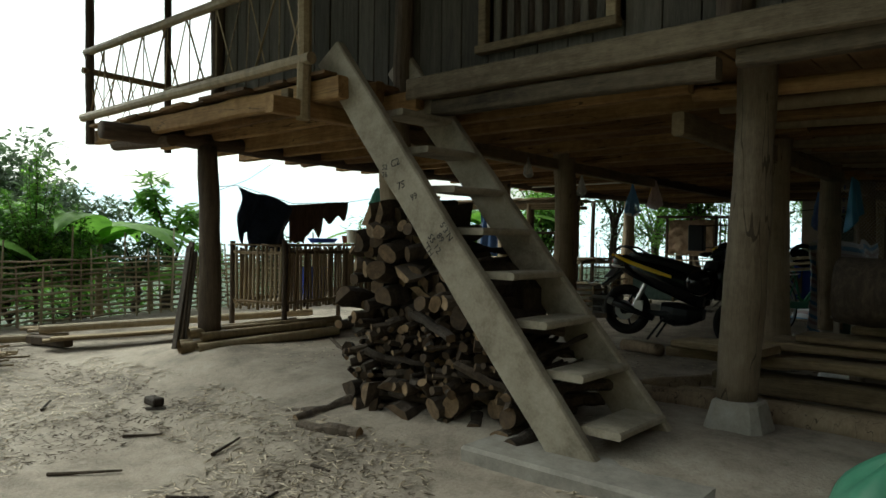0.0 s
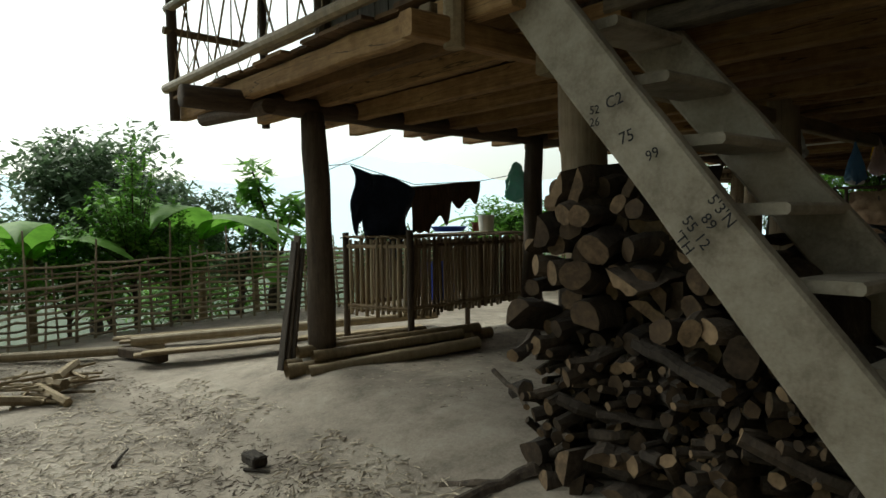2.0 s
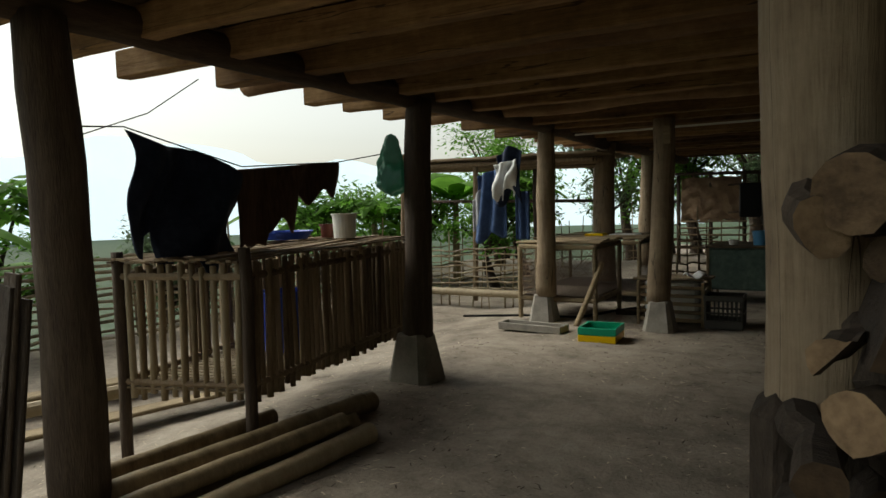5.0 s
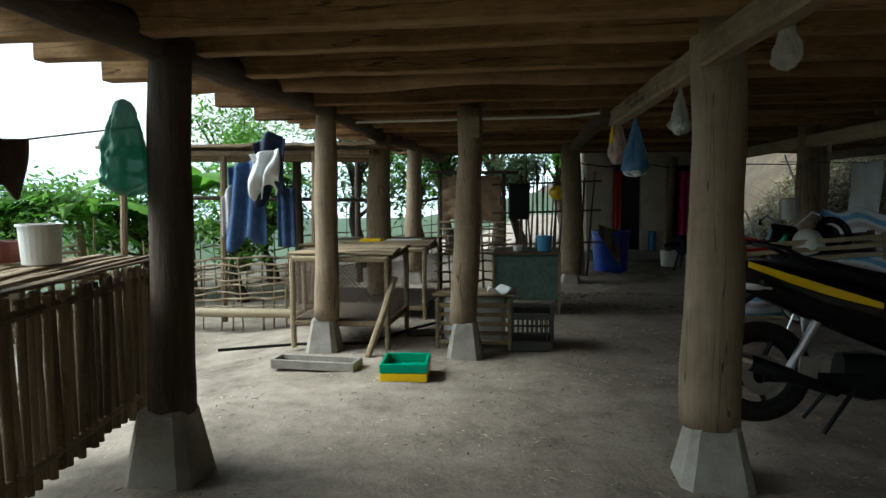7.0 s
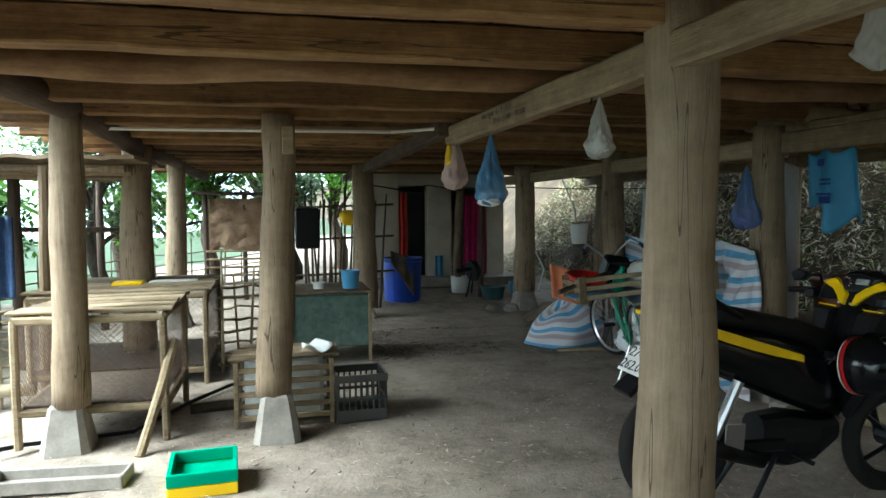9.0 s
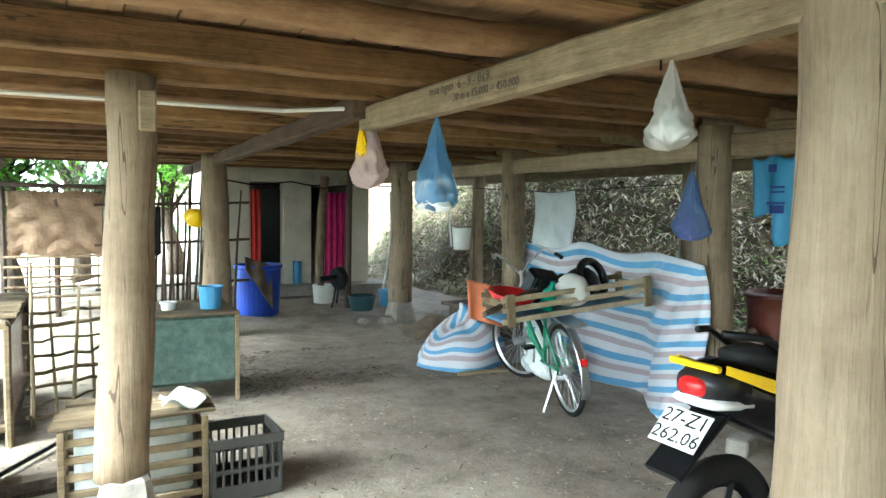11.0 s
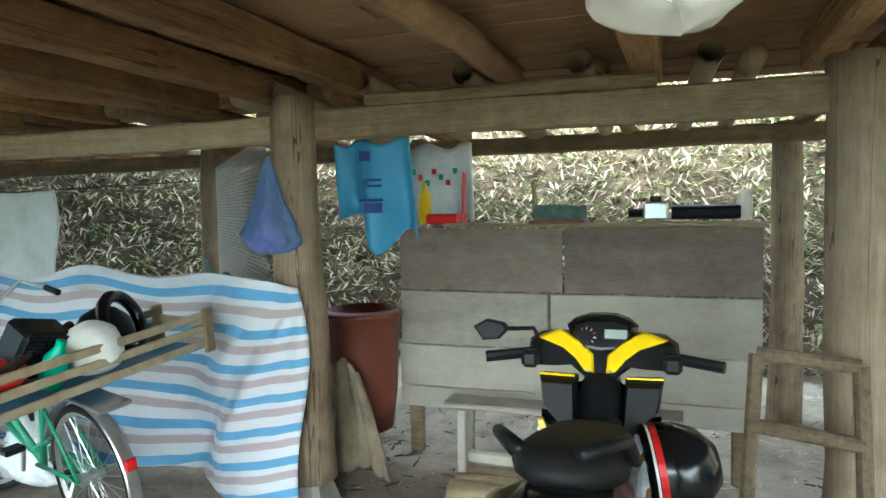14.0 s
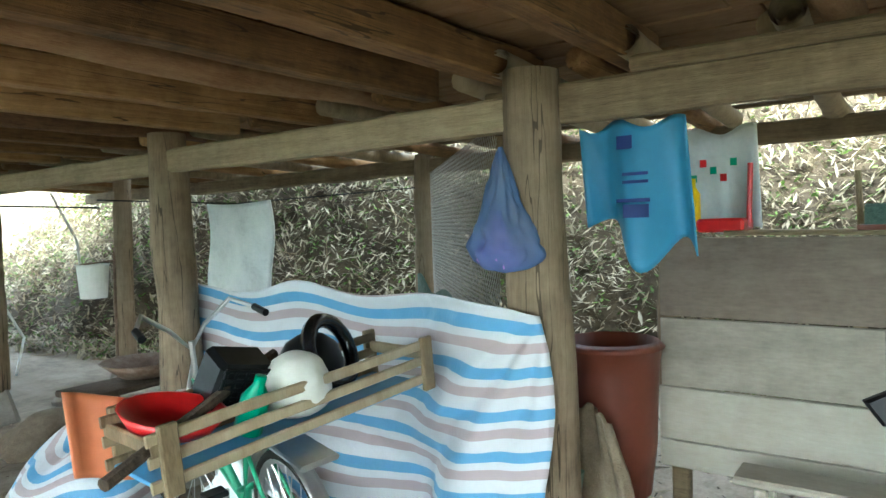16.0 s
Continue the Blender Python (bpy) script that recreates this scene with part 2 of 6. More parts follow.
HUSK = sheetleaf("straw_chip", [(0.16, 0.125, 0.085), (0.32, 0.265, 0.195), (0.48, 0.42, 0.33)], 0.1)


def bagmat(name, col, alpha):
    m = plain(name, col, 0.3)
    n, l = m.node_tree.nodes, m.node_tree.links
    tr, tp, mx, m2 = n.new("ShaderNodeBsdfTranslucent"), n.new("ShaderNodeBsdfTransparent"), n.new("ShaderNodeMixShader"), n.new("ShaderNodeMixShader")
    tr.inputs[0].default_value = (*col, 1); mx.inputs[0].default_value = 0.4; m2.inputs[0].default_value = alpha
    l.new(n["Principled BSDF"].outputs[0], mx.inputs[1]); l.new(tr.outputs[0], mx.inputs[2])
    l.new(mx.outputs[0], m2.inputs[1]); l.new(tp.outputs[0], m2.inputs[2]); l.new(m2.outputs[0], n["Material Output"].inputs[0])
    return m


BAGW = bagmat("thin_white_bag", (0.6, 0.58, 0.53), 0.58)
BAGB = bagmat("thin_blue_bag", (0.13, 0.30, 0.52), 0.38)
BAGP = bagmat("thin_pink_bag", (0.66, 0.50, 0.46), 0.25)
BAGG = bagmat("green_net_bag", (0.05, 0.22, 0.14), 0.1)
BAGV = bagmat("blue_violet_bag", (0.14, 0.24, 0.48), 0.38)


def striped(name, bands, period):
    """Woven plastic sheet with stripes across its own width (second surface coordinate, in metres)."""
    m = mat(name, [(0.5, 0.5, 0.5), (0.62, 0.62, 0.62)], 5, rough=0.5, bump=0.25)
    n, l = m.node_tree.nodes, m.node_tree.links
    uv, sp = n.new("ShaderNodeUVMap"), n.new("ShaderNodeSeparateXYZ")
    l.new(uv.outputs[0], sp.inputs[0])
    dv = n.new("ShaderNodeMath"); dv.operation = "DIVIDE"; dv.inputs[1].default_value = period
    fr = n.new("ShaderNodeMath"); fr.operation = "FRACT"
    l.new(sp.outputs["Y"], dv.inputs[0]); l.new(dv.outputs[0], fr.inputs[0])
    rp = n.new("ShaderNodeValToRGB"); rp.color_ramp.interpolation = "CONSTANT"
    el = rp.color_ramp.elements
    while len(el) < len(bands):
        el.new(0.5)
    for k, (pos, col) in enumerate(bands):
        el[k].position, el[k].color = pos, (*col, 1)
    l.new(fr.outputs[0], rp.inputs[0])
    b = n["Principled BSDF"]
    src = b.inputs["Base Color"].links[0].from_socket
    mx = n.new("ShaderNodeMix"); mx.data_type = "RGBA"; mx.blend_type = "MULTIPLY"; mx.inputs[0].default_value = 0.55
    l.new(rp.outputs[0], mx.inputs[6]); l.new(src, mx.inputs[7])
    l.new(mx.outputs[2], b.inputs["Base Color"])
    return m


TARP = striped("striped_woven_tarpaulin", [(0, (0.64, 0.66, 0.70)), (0.16, (0.14, 0.36, 0.62)), (0.42, (0.64, 0.66, 0.70)), (0.6, (0.46, 0.37, 0.38)), (0.84, (0.64, 0.66, 0.70))], 0.21)


# ---- mesh tools ----
class M:
    """Collects the vertices and faces of one mesh."""

    def __init__(self):
        self.v, self.f, self.uv = [], [], None

    def add(self, vs, fs):
        k = len(self.v)
        self.v += [tuple(p) for p in vs]
        self.f += [tuple(i + k for i in f) for f in fs]
        return self

    def box(self, c, s, b=0.006, m=None):
        hx, hy, hz = s[0] / 2, s[1] / 2, s[2] / 2
        b = min(b, hx * 0.45, hy * 0.45, hz * 0.45)
        vs, ix = [], {}
        for x in (-1, 1):
            for y in (-1, 1):
                for z in (-1, 1):
                    for a in range(3):
                        q = [x * (hx - b), y * (hy - b), z * (hz - b)]
                        q[a] += (x, y, z)[a] * b
                        ix[x, y, z, a] = len(vs)
                        vs.append(Vector(q))
        fs = []
        for a in range(3):
            o, p = (a + 1) % 3, (a + 2) % 3
            for s1 in (-1, 1):
                def key(u, w, ax):
                    k = [0, 0, 0]
                    k[a], k[o], k[p] = s1, u, w
                    return ix[k[0], k[1], k[2], ax]
                ring = [key(-1, -1, a), key(1, -1, a), key(1, 1, a), key(-1, 1, a)]
                fs.append(ring if s1 > 0 else ring[::-1])
            for u in (-1, 1):
                for w in (-1, 1):
                    def e(s2, ax):
                        k = [0, 0, 0]
                        k[a], k[o], k[p] = s2, u, w
                        return ix[k[0], k[1], k[2], ax]
                    q = [e(-1, o), e(1, o), e(1, p), e(-1, p)]
                    fs.append(q if u * w < 0 else q[::-1])
        for x in (-1, 1):
            for y in (-1, 1):
                for z in (-1, 1):
                    t = [ix[x, y, z, 0], ix[x, y, z, 1], ix[x, y, z, 2]]
                    fs.append(t if x * y * z > 0 else t[::-1])
        mm = Matrix.Translation(c) @ (m or Matrix())
        return self.add([mm @ q for q in vs], fs)

    def sweep(self, pts, sec, rough=0.0, scale=None, caps=True, seed=0.0):
        """A closed section carried along points; rough: uneven wear in metres."""
        pts = [Vector(p) for p in pts]
        n, vs, fs = len(sec), [], []
        for i, p in enumerate(pts):
            d = (pts[min(i + 1, len(pts) - 1)] - pts[max(i - 1, 0)]).normalized()
            up = Vector((0, 0, 1)) if abs(d.z) < 0.9 else Vector((0, 1, 0))
            sx = d.cross(up).normalized()
            sy = sx.cross(d).normalized()
            k = scale[i] if scale else 1.0
            for u, w in sec:
                q = p + sx * u * k + sy * w * k
                if rough:
                    q += noise.noise_vector(q * 3.1 + Vector((seed, seed * 2, 0))) * rough
                vs.append(q)
        for i in range(len(pts) - 1):
            for j in range(n):
                fs.append((i * n + j, i * n + (j + 1) % n, (i + 1) * n + (j + 1) % n, (i + 1) * n + j))
        if caps:
            fs += [tuple(range(n))[::-1], tuple((len(pts) - 1) * n + j for j in range(n))]
        return self.add(vs, fs)

    def rod(self, a, b, r, r2=None, seg=8, rough=0.0, cuts=1, caps=True):
        a, b = Vector(a), Vector(b)
        r2 = r if r2 is None else r2
        pts = [a.lerp(b, i / cuts) for i in range(cuts + 1)]
        return self.sweep(pts, ring(r, seg), rough, [1 + (r2 / r - 1) * i / cuts for i in range(cuts + 1)], caps, a.x)

    def tube(self, pts, r, seg=6):
        return self.sweep(pts, ring(r, seg))

    def beam(self, a, b, w, h, rough=0.008, ch=0.012, step=0.3):
        a, b = Vector(a), Vector(b)
        n = max(2, int((b - a).length / step))
        x, y, c = w / 2, h / 2, min(ch, w * 0.3, h * 0.3)
        sec = [(x, -y + c), (x, y - c), (x - c, y), (-x + c, y), (-x, y - c), (-x, -y + c), (-x + c, -y), (x - c, -y)]
        return self.sweep([a.lerp(b, i / n) for i in range(n + 1)], sec, rough, seed=a.y * 3 + a.x)

    def lathe(self, prof, c=(0, 0, 0), seg=20, m=None):
        mm = Matrix.Translation(c) @ (m or Matrix())
        vs = [mm @ Vector((r * math.cos(2 * math.pi * j / seg), r * math.sin(2 * math.pi * j / seg), z)) for r, z in prof for j in range(seg)]
        fs = [(i * seg + j, i * seg + (j + 1) % seg, (i + 1) * seg + (j + 1) % seg, (i + 1) * seg + j) for i in range(len(prof) - 1) for j in range(seg)]
        return self.add(vs, fs)

    def torus(self, R, r, c=(0, 0, 0), m=None, a=32, b=10):
        return self.lathe([(R + r * math.cos(2 * math.pi * k / b), r * math.sin(2 * math.pi * k / b)) for k in range(b + 1)], c, a, m)

    def surf(self, fn, nu, nv, size=None):
        """A sheet from fn(u, v); size: its metres across and down, kept as surface coordinates."""
        vs = [fn(i / nu, j / nv) for j in range(nv + 1) for i in range(nu + 1)]
        fs = [(j * (nu + 1) + i, j * (nu + 1) + i + 1, (j + 1) * (nu + 1) + i + 1, (j + 1) * (nu + 1) + i) for j in range(nv) for i in range(nu)]
        if size:
            self.uv = [(i / nu * size[0], j / nv * size[1]) for j in range(nv + 1) for i in range(nu + 1)]
        return self.add(vs, fs)

    def mesh(self, name, material, smooth=False):
        me = bpy.data.meshes.new(name)
        me.from_pydata(self.v, [], self.f)
        if self.uv:
            lay = me.uv_layers.new(name="UVMap")
            for lp in me.loops:
                lay.data[lp.index].uv = self.uv[lp.vertex_index]
        me.materials.append(material)
        if smooth:
            me.polygons.foreach_set("use_smooth", [True] * len(me.polygons))
        me.update()
        return me


def ring(r, seg):
    return [(r * math.cos(2 * math.pi * k / seg), r * math.sin(2 * math.pi * k / seg)) for k in range(seg)]


def part(name, bm, material, parent, label="", smooth=False, thick=0.0, at=None):
    ob = new(name, bm.mesh(name, material, smooth) if isinstance(bm, M) else bm)
    ob.parent = parent
    if at is not None:
        ob.matrix_basis = at
    if thick:
        s = ob.modifiers.new("thickness", "SOLIDIFY")
        s.thickness, s.offset = thick, 0
    if label:
        tagged(ob, label)
    return ob


def thing(name, label, category, group="", at=None, kind=""):
    ob = new(name)
    ob.empty_display_size = 0.1
    if at is not None:
        ob.matrix_basis = at
    return tagged(ob, label, category, group, kind)


def solid(name, bm, material, label, category, group="", kind="", smooth=False, thick=0.0, at=None):
    """A thing of one single mesh."""
    return tagged(part(name, bm, material, None, smooth=smooth, thick=thick, at=at), label, category, group, kind)


def leaves(pts, size, rng, droop=0.3, width=0.42):
    """Pointed leaves, each folded along its rib, at the points given."""
    m = M()
    for p in pts:
        L = size * rng.uniform(0.6, 1.35)
        a, t = rng.uniform(0, 2 * math.pi), rng.uniform(-0.5, 0.9) - droop
        d = Vector((math.cos(a) * math.cos(t), math.sin(a) * math.cos(t), math.sin(t)))
        s = d.cross(Vector((rng.uniform(-0.4, 0.4), rng.uniform(-0.4, 0.4), 1))).normalized() * L * width * 0.5
        p = Vector(p)
        mid = p + d * L * 0.45 - Vector((0, 0, L * 0.06))
        m.add([p, mid + s, p + d * L - Vector((0, 0, L * 0.12)), mid - s], [(0, 1, 2), (0, 2, 3)])
    return m


def text(body, size, m, material, parent, name="lettering"):
    cu = bpy.data.curves.new(name, "FONT")
    cu.body, cu.size, cu.extrude, cu.align_x, cu.align_y = body, size, 0.0008, "CENTER", "CENTER"
    cu.resolution_u = 2
    cu.materials.append(material)
    ob = new(name, cu)
    dg = bpy.context.evaluated_depsgraph_get()
    me = bpy.data.meshes.new_from_object(ob.evaluated_get(dg))
    bpy.data.objects.remove(ob)
    ob = new(name, me)
    ob.parent, ob.matrix_basis = parent, m
    return ob


# ---- ground, bank and distance ----
def smooth(a, b, x):
    t = min(1, max(0, (x - a) / (b - a)))
    return t * t * (3 - 2 * t)


def bank_edge(y):
    return 1.9 - 2.2 * smooth(9.5, 18, y)


def height(x, y):
    z = -0.27 + 0.27 * (0.3 * smooth(3.32 + 0.12 * math.sin(x * 1.7), 3.5 + 0.12 * math.sin(x * 1.7), y) + 0.7 * smooth(3.5, 4.6, y)) * smooth(-7.8, -6.3, x) + 0.1 * smooth(2.5, 6.5, y) * smooth(-6.3, -7.8, x)
    z += 0.03 * noise.noise(Vector((x * 1.3, y * 1.3, 0))) + 0.012 * noise.noise(Vector((x * 5, y * 5, 3)))
    z -= 0.9 * smooth(-10.8, -14, x) + 0.22 * max(0, -14 - x) * smooth(-14, -24, x) * (1 if x > -150 else 0) + (30 if x <= -150 else 0)
    z += 0.12 * smooth(14.5, 16.5, y)
    z -= 1.2 * smooth(17, 24, y) * smooth(-4, -9, x)
    # unseen hill behind the start, added to block low sky at the front
    if y < -2.5:
        z += (1.1 * min(-2.5 - y, 5.0) + 0.55 * min(50, max(0, -7.5 - y))) * smooth(-16, -8, x)
    b = bank_edge(y)
    if x > b and y > -30:
        # slope past 4 m made steeper to cut sky light on the bank side
        z += 1.15 * min(x - b, 4.0) * smooth(b, b + 0.5, x) + 0.25 * noise.noise(Vector((x * 1.1, y * 1.1, 5))) + 0.6 * min(60, max(0, x - b - 4))
    return z


def ground_mesh():
    def spread(lo, hi, step, far):
        out = list(np.arange(lo, hi, step))
        d, q = step, hi
        while q < far:
            out.append(q)
            d *= 1.35
            q += d
        d, q = step, lo - step
        while q > -far:
            out.insert(0, q)
            d *= 1.35
            q -= d
        return out
    xs, ys = spread(-13, 4, 0.12, 2500), spread(0, 18, 0.12, 2500)
    vs = [(x, y, height(x, y)) for y in ys for x in xs]
    n = len(xs)
    fs = [(j * n + i, j * n + i + 1, (j + 1) * n + i + 1, (j + 1) * n + i) for j in range(len(ys) - 1) for i in range(n - 1)]
    m = M().add(vs, fs)
    me = m.mesh("ground", EARTH, True)
    me.materials.append(BANKM)
    me.materials.append(LEAFD)
    for p in me.polygons:
        c = vs[p.vertices[0]]
        p.material_index = 1 if c[0] > bank_edge(c[1]) - 0.1 else 2 if c[0] < -15 or c[1] > 40 or c[1] < -3.2 else 0
    return me


tagged(new("ground", ground_mesh()), "trodden bare earth yard and dirt floor under the house", "ground", kind="structure")

# distance haze put into the hills' pale blue colour and an even glow
HAZE = mat("hills_with_haze_glow", [(0.35, 0.42, 0.46), (0.45, 0.52, 0.56), (0.52, 0.6, 0.64)], 0.004, bump=0, fine=0.02, big=0.001)
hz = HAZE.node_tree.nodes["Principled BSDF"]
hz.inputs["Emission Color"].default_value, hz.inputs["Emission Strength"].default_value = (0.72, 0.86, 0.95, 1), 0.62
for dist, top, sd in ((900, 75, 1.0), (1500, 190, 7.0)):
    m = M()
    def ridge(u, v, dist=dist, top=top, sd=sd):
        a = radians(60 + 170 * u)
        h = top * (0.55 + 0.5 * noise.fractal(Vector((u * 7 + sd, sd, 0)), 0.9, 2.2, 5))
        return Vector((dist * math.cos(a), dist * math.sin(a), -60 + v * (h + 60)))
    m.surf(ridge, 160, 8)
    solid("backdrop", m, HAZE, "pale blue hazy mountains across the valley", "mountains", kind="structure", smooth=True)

# ---- house posts on cement footings ----
def post(x, y, top, r, lean=(0, 0), foot=0.28, fw=0.32, material=POST, base=0.0, bow=0.02, name="house_post", label="thick grey-brown round wooden post on a tapered cement footing"):
    at = thing(name, label, "post", "posts under the house", pose(x, y, base))
    rng = random.Random(x * 7 + y)
    n, ph = 14, rng.uniform(0, 6)
    pts, sc = [], []
    for i in range(n + 1):
        u = i / n
        pts.append((lean[0] * u + bow * math.sin(u * 3.1 + ph), lean[1] * u + bow * math.cos(u * 2.6 + ph), foot - 0.02 + u * (top - base - foot + 0.02)))
        sc.append(1.08 - 0.16 * u + 0.03 * math.sin(u * 9 + ph))
    part("shaft", M().sweep(pts, ring(r, 16), 0.014, sc, seed=x + y), material, at, smooth=True)
    if foot > 0.05:
        h, b = fw / 2, fw / 2 * 0.66
        vs = []
        for z, s in ((-0.15, h * 1.06), (0.0, h), (foot - 0.015, b), (foot, b - 0.012)):
            c = s * 0.28
            vs += [(s, -s + c, z), (s, s - c, z), (s - c, s, z), (-s + c, s, z), (-s, s - c, z), (-s, -s + c, z), (-s + c, -s, z), (s - c, -s, z)]
        fs = [(k * 8 + j, k * 8 + (j + 1) % 8, k * 8 + 8 + (j + 1) % 8, k * 8 + 8 + j) for k in range(3) for j in range(8)] + [tuple(range(24, 32))]
        part("footing", M().add(vs, fs), CONC, at, "tapered grey cement footing")
    return at


T = 2.02
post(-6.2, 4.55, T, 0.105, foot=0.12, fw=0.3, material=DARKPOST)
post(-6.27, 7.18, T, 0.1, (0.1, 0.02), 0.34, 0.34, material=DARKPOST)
post(-6.33, 9.83, T, 0.095, (0.08, 0.0), 0.28, 0.28)
post(-5.1, 9.75, T, 0.105, (0.03, 0), 0.28, 0.29)
post(-3.71, 7.42, 2.17, 0.125, (-0.04, 0), 0.28, 0.33)
post(-3.62, 4.7, T, 0.13, (0, 0), 0.05, 0.3)
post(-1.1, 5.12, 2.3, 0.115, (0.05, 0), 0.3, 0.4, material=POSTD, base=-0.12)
post(-6.32, 12.0, T, 0.14, foot=0.2)
post(-6.32, 14.3, T, 0.12, foot=0.2)
post(-4.0, 14.45, T, 0.15, foot=0.15)
post(-1.55, 9.67, T, 0.12, (-0.03, 0), 0.16, 0.26)
post(-1.6, 12.05, T, 0.12, foot=0.25)
post(-1.75, 14.42, T, 0.14, foot=0.28, fw=0.36)
post(-1.5, 7.26, T, 0.135, foot=0.05)
post(0.55, 7.27, 2.0, 0.1, (-0.05, 0), 0.0)
post(0.4, 9.8, 2.0, 0.07, foot=0)
post(0.36, 11.7, 2.0, 0.08, foot=0)
post(-0.35, 14.9, 2.05, 0.09, (0.03, 0), foot=0.2, fw=0.3)
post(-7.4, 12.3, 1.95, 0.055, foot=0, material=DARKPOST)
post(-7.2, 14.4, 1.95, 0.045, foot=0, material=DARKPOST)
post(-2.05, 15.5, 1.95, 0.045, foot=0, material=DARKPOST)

# ---- long beams ----
def beam(name, label, a, b, w, h, material, round_=False, group="house beams", rough=0.012):
    m = M()
    if round_:
        m.sweep([Vector(a).lerp(Vector(b), i / 40) + Vector((0.02 * math.sin(i * 0.7), 0, 0.015 * math.sin(i * 0.45))) for i in range(41)], ring(w / 2, 12), 0.015)
    else:
        m.beam(a, b, w, h, rough)
    return solid(name, m, material, label, "beam", group, smooth=round_)


beam("edge_beam", "dark round log beam along the outer row of posts", (-6.24, 3.5, 2.07), (-6.3, 17.2, 2.0), 0.17, 0.17, DARKBEAM, True)
beam("floor_beam", "pale squared timber beam with pencilled sums", (-3.66, 4.4, 1.95), (-3.885, 10.0, 1.94), 0.09, 0.125, GREYY)
beam("floor_beam", "dark squared timber beam under the joists", (-3.95, 9.9, 1.99), (-4.0, 17.0, 1.95), 0.1, 0.12, DARKBEAM)
beam("floor_beam", "pale hewn timber beam between posts", (-1.6, 9.7, 1.86), (-1.7, 17.0, 1.85), 0.1, 0.13, GREYY)
beam("floor_beam", "wide grey hewn beam over the parking place", (-1.5, 5.1, 1.87), (-1.52, 9.9, 1.89), 0.08, 0.15, GREYY)
beam("floor_beam", "pale timber packing laid on the beam", (-1.55, 8.0, 1.985), (-1.55, 9.3, 1.985), 0.08, 0.055, GREYY)
beam("outer_beam", "weathered beam along the bank side", (0.42, 4.0, 1.93), (0.4, 17.0, 1.9), 0.1, 0.12, GREYY)
beam("outer_beam", "second weathered rail of the bank side", (0.75, 6.0, 1.93), (0.75, 17.0, 1.9), 0.07, 0.07, GREYY)
beam("front_beam", "split grey hewn beam across the house front", (-3.4, 4.62, 2.24), (1.5, 4.58, 2.24), 0.12, 0.16, FRONTB)
beam("front_beam", "lower grey hewn beam across the house front", (-3.2, 4.68, 2.09), (-1.1, 4.66, 2.07), 0.1, 0.12, FRONTB)
beam("front_beam", "grey hewn beam across the house front", (-1.0, 4.68, 2.11), (2.0, 4.66, 2.11), 0.1, 0.1, FRONTB)

# joists, lying across the long beams
rng = random.Random(4)
JOISTS = (4.95, 5.45, 5.98, 6.32, 6.9, 7.36, 7.98, 8.6, 9.28, 9.82, 10.28, 10.66, 11.2, 11.75, 12.3, 12.8, 13.35, 13.9, 14.4, 14.95, 15.5, 16.05, 16.6)
for k, y in enumerate(JOISTS):
    logj = k in (3, 7, 11, 14, 18)
    x0, x1 = -6.85 - rng.uniform(0, 0.25), -1.35 + rng.uniform(-0.05, 0.25)
    h = rng.uniform(0.135, 0.155)
    z = 2.02 + h / 2
    m = M()
    if logj:
        m.sweep([(x0 + (x1 - x0) * i / 30, y + 0.07 + 0.02 * math.sin(i * 0.9 + k), z + 0.01 * math.sin(i * 0.7)) for i in range(31)], ring(h / 2, 12), 0.012, [1 - 0.006 * i for i in range(31)], seed=k)
    else:
        w = rng.uniform(0.085, 0.13)
        m.beam((x0, y + w / 2, z), (x1, y + w / 2 + rng.uniform(-0.03, 0.03), z + rng.uniform(-0.006, 0.006)), w, h, 0.007, 0.008, 0.12)
    solid("floor_joist", m, REDLOG if logj else WOODX, "round barked log joist carrying the floor above" if logj else "rough brown squared timber joist carrying the floor above", "joist", "joists under the floor", smooth=logj)
    m = M().sweep([(-1.45 + 2.3 * i / 10, y + 0.27 + 0.01 * math.sin(i), 2.02 + 0.045 - 0.008 * i) for i in range(11)], ring(0.05, 10), 0.008, seed=k)
    solid("bank_side_joist", m, BAMBOO if k % 2 else WOODX, "round pole joist over the bank side", "joist", "poles over the bank side", smooth=True)

# floor boards of the upper storey, running along the house; gaps over the bank side
ceil = M()
x = -6.9
while x < 0.9:
    w = rng.uniform(0.17, 0.24)
    yy = 4.6
    while yy < 17.1:
        L = rng.uniform(1.6, 2.6)
        if not (x > -0.35 and rng.random() < 0.6):
            ceil.box((x + w / 2, yy + L / 2, 2.19 + rng.uniform(-0.006, 0.006) - 0.05 * smooth(-1.3, 0.8, x)), (w - 0.008, L - 0.01, 0.025), 0.003)
        yy += L
    x += w
solid("ceiling", ceil, PLANKY, "brown floor boards of the storey above", "ceiling", kind="structure")

# upper storey shell
up = thing("house", "dark wooden stilt house storey with board walls", "house", kind="structure")
m = M()
m.box((-3.3, 11.7, 4.75), (8.8, 12.0, 0.05))
# unseen front eave, added to shade the wall and gallery
m.beam((-3.2, 5.8, 4.78), (-3.2, 2.5, 3.95), 11.0, 0.05, 0.0)
part("roof", m, TILE, up)
part("wall", M().box((-2.7, 17.1, 3.5), (7.0, 0.05, 2.5)), WALLW, up)
part("wall", M().box((-0.42, 10.9, 3.5), (0.05, 12.3, 2.5)), WALLW, up)
part("wall", M().box((-6.28, 11.0, 3.5), (0.05, 12.1, 2.5)), WALLW, up)
part("floor", M().box((-3.45, 10.9, 2.225), (6.1, 12.4, 0.02)), PLANKY, up)
x = -6.25
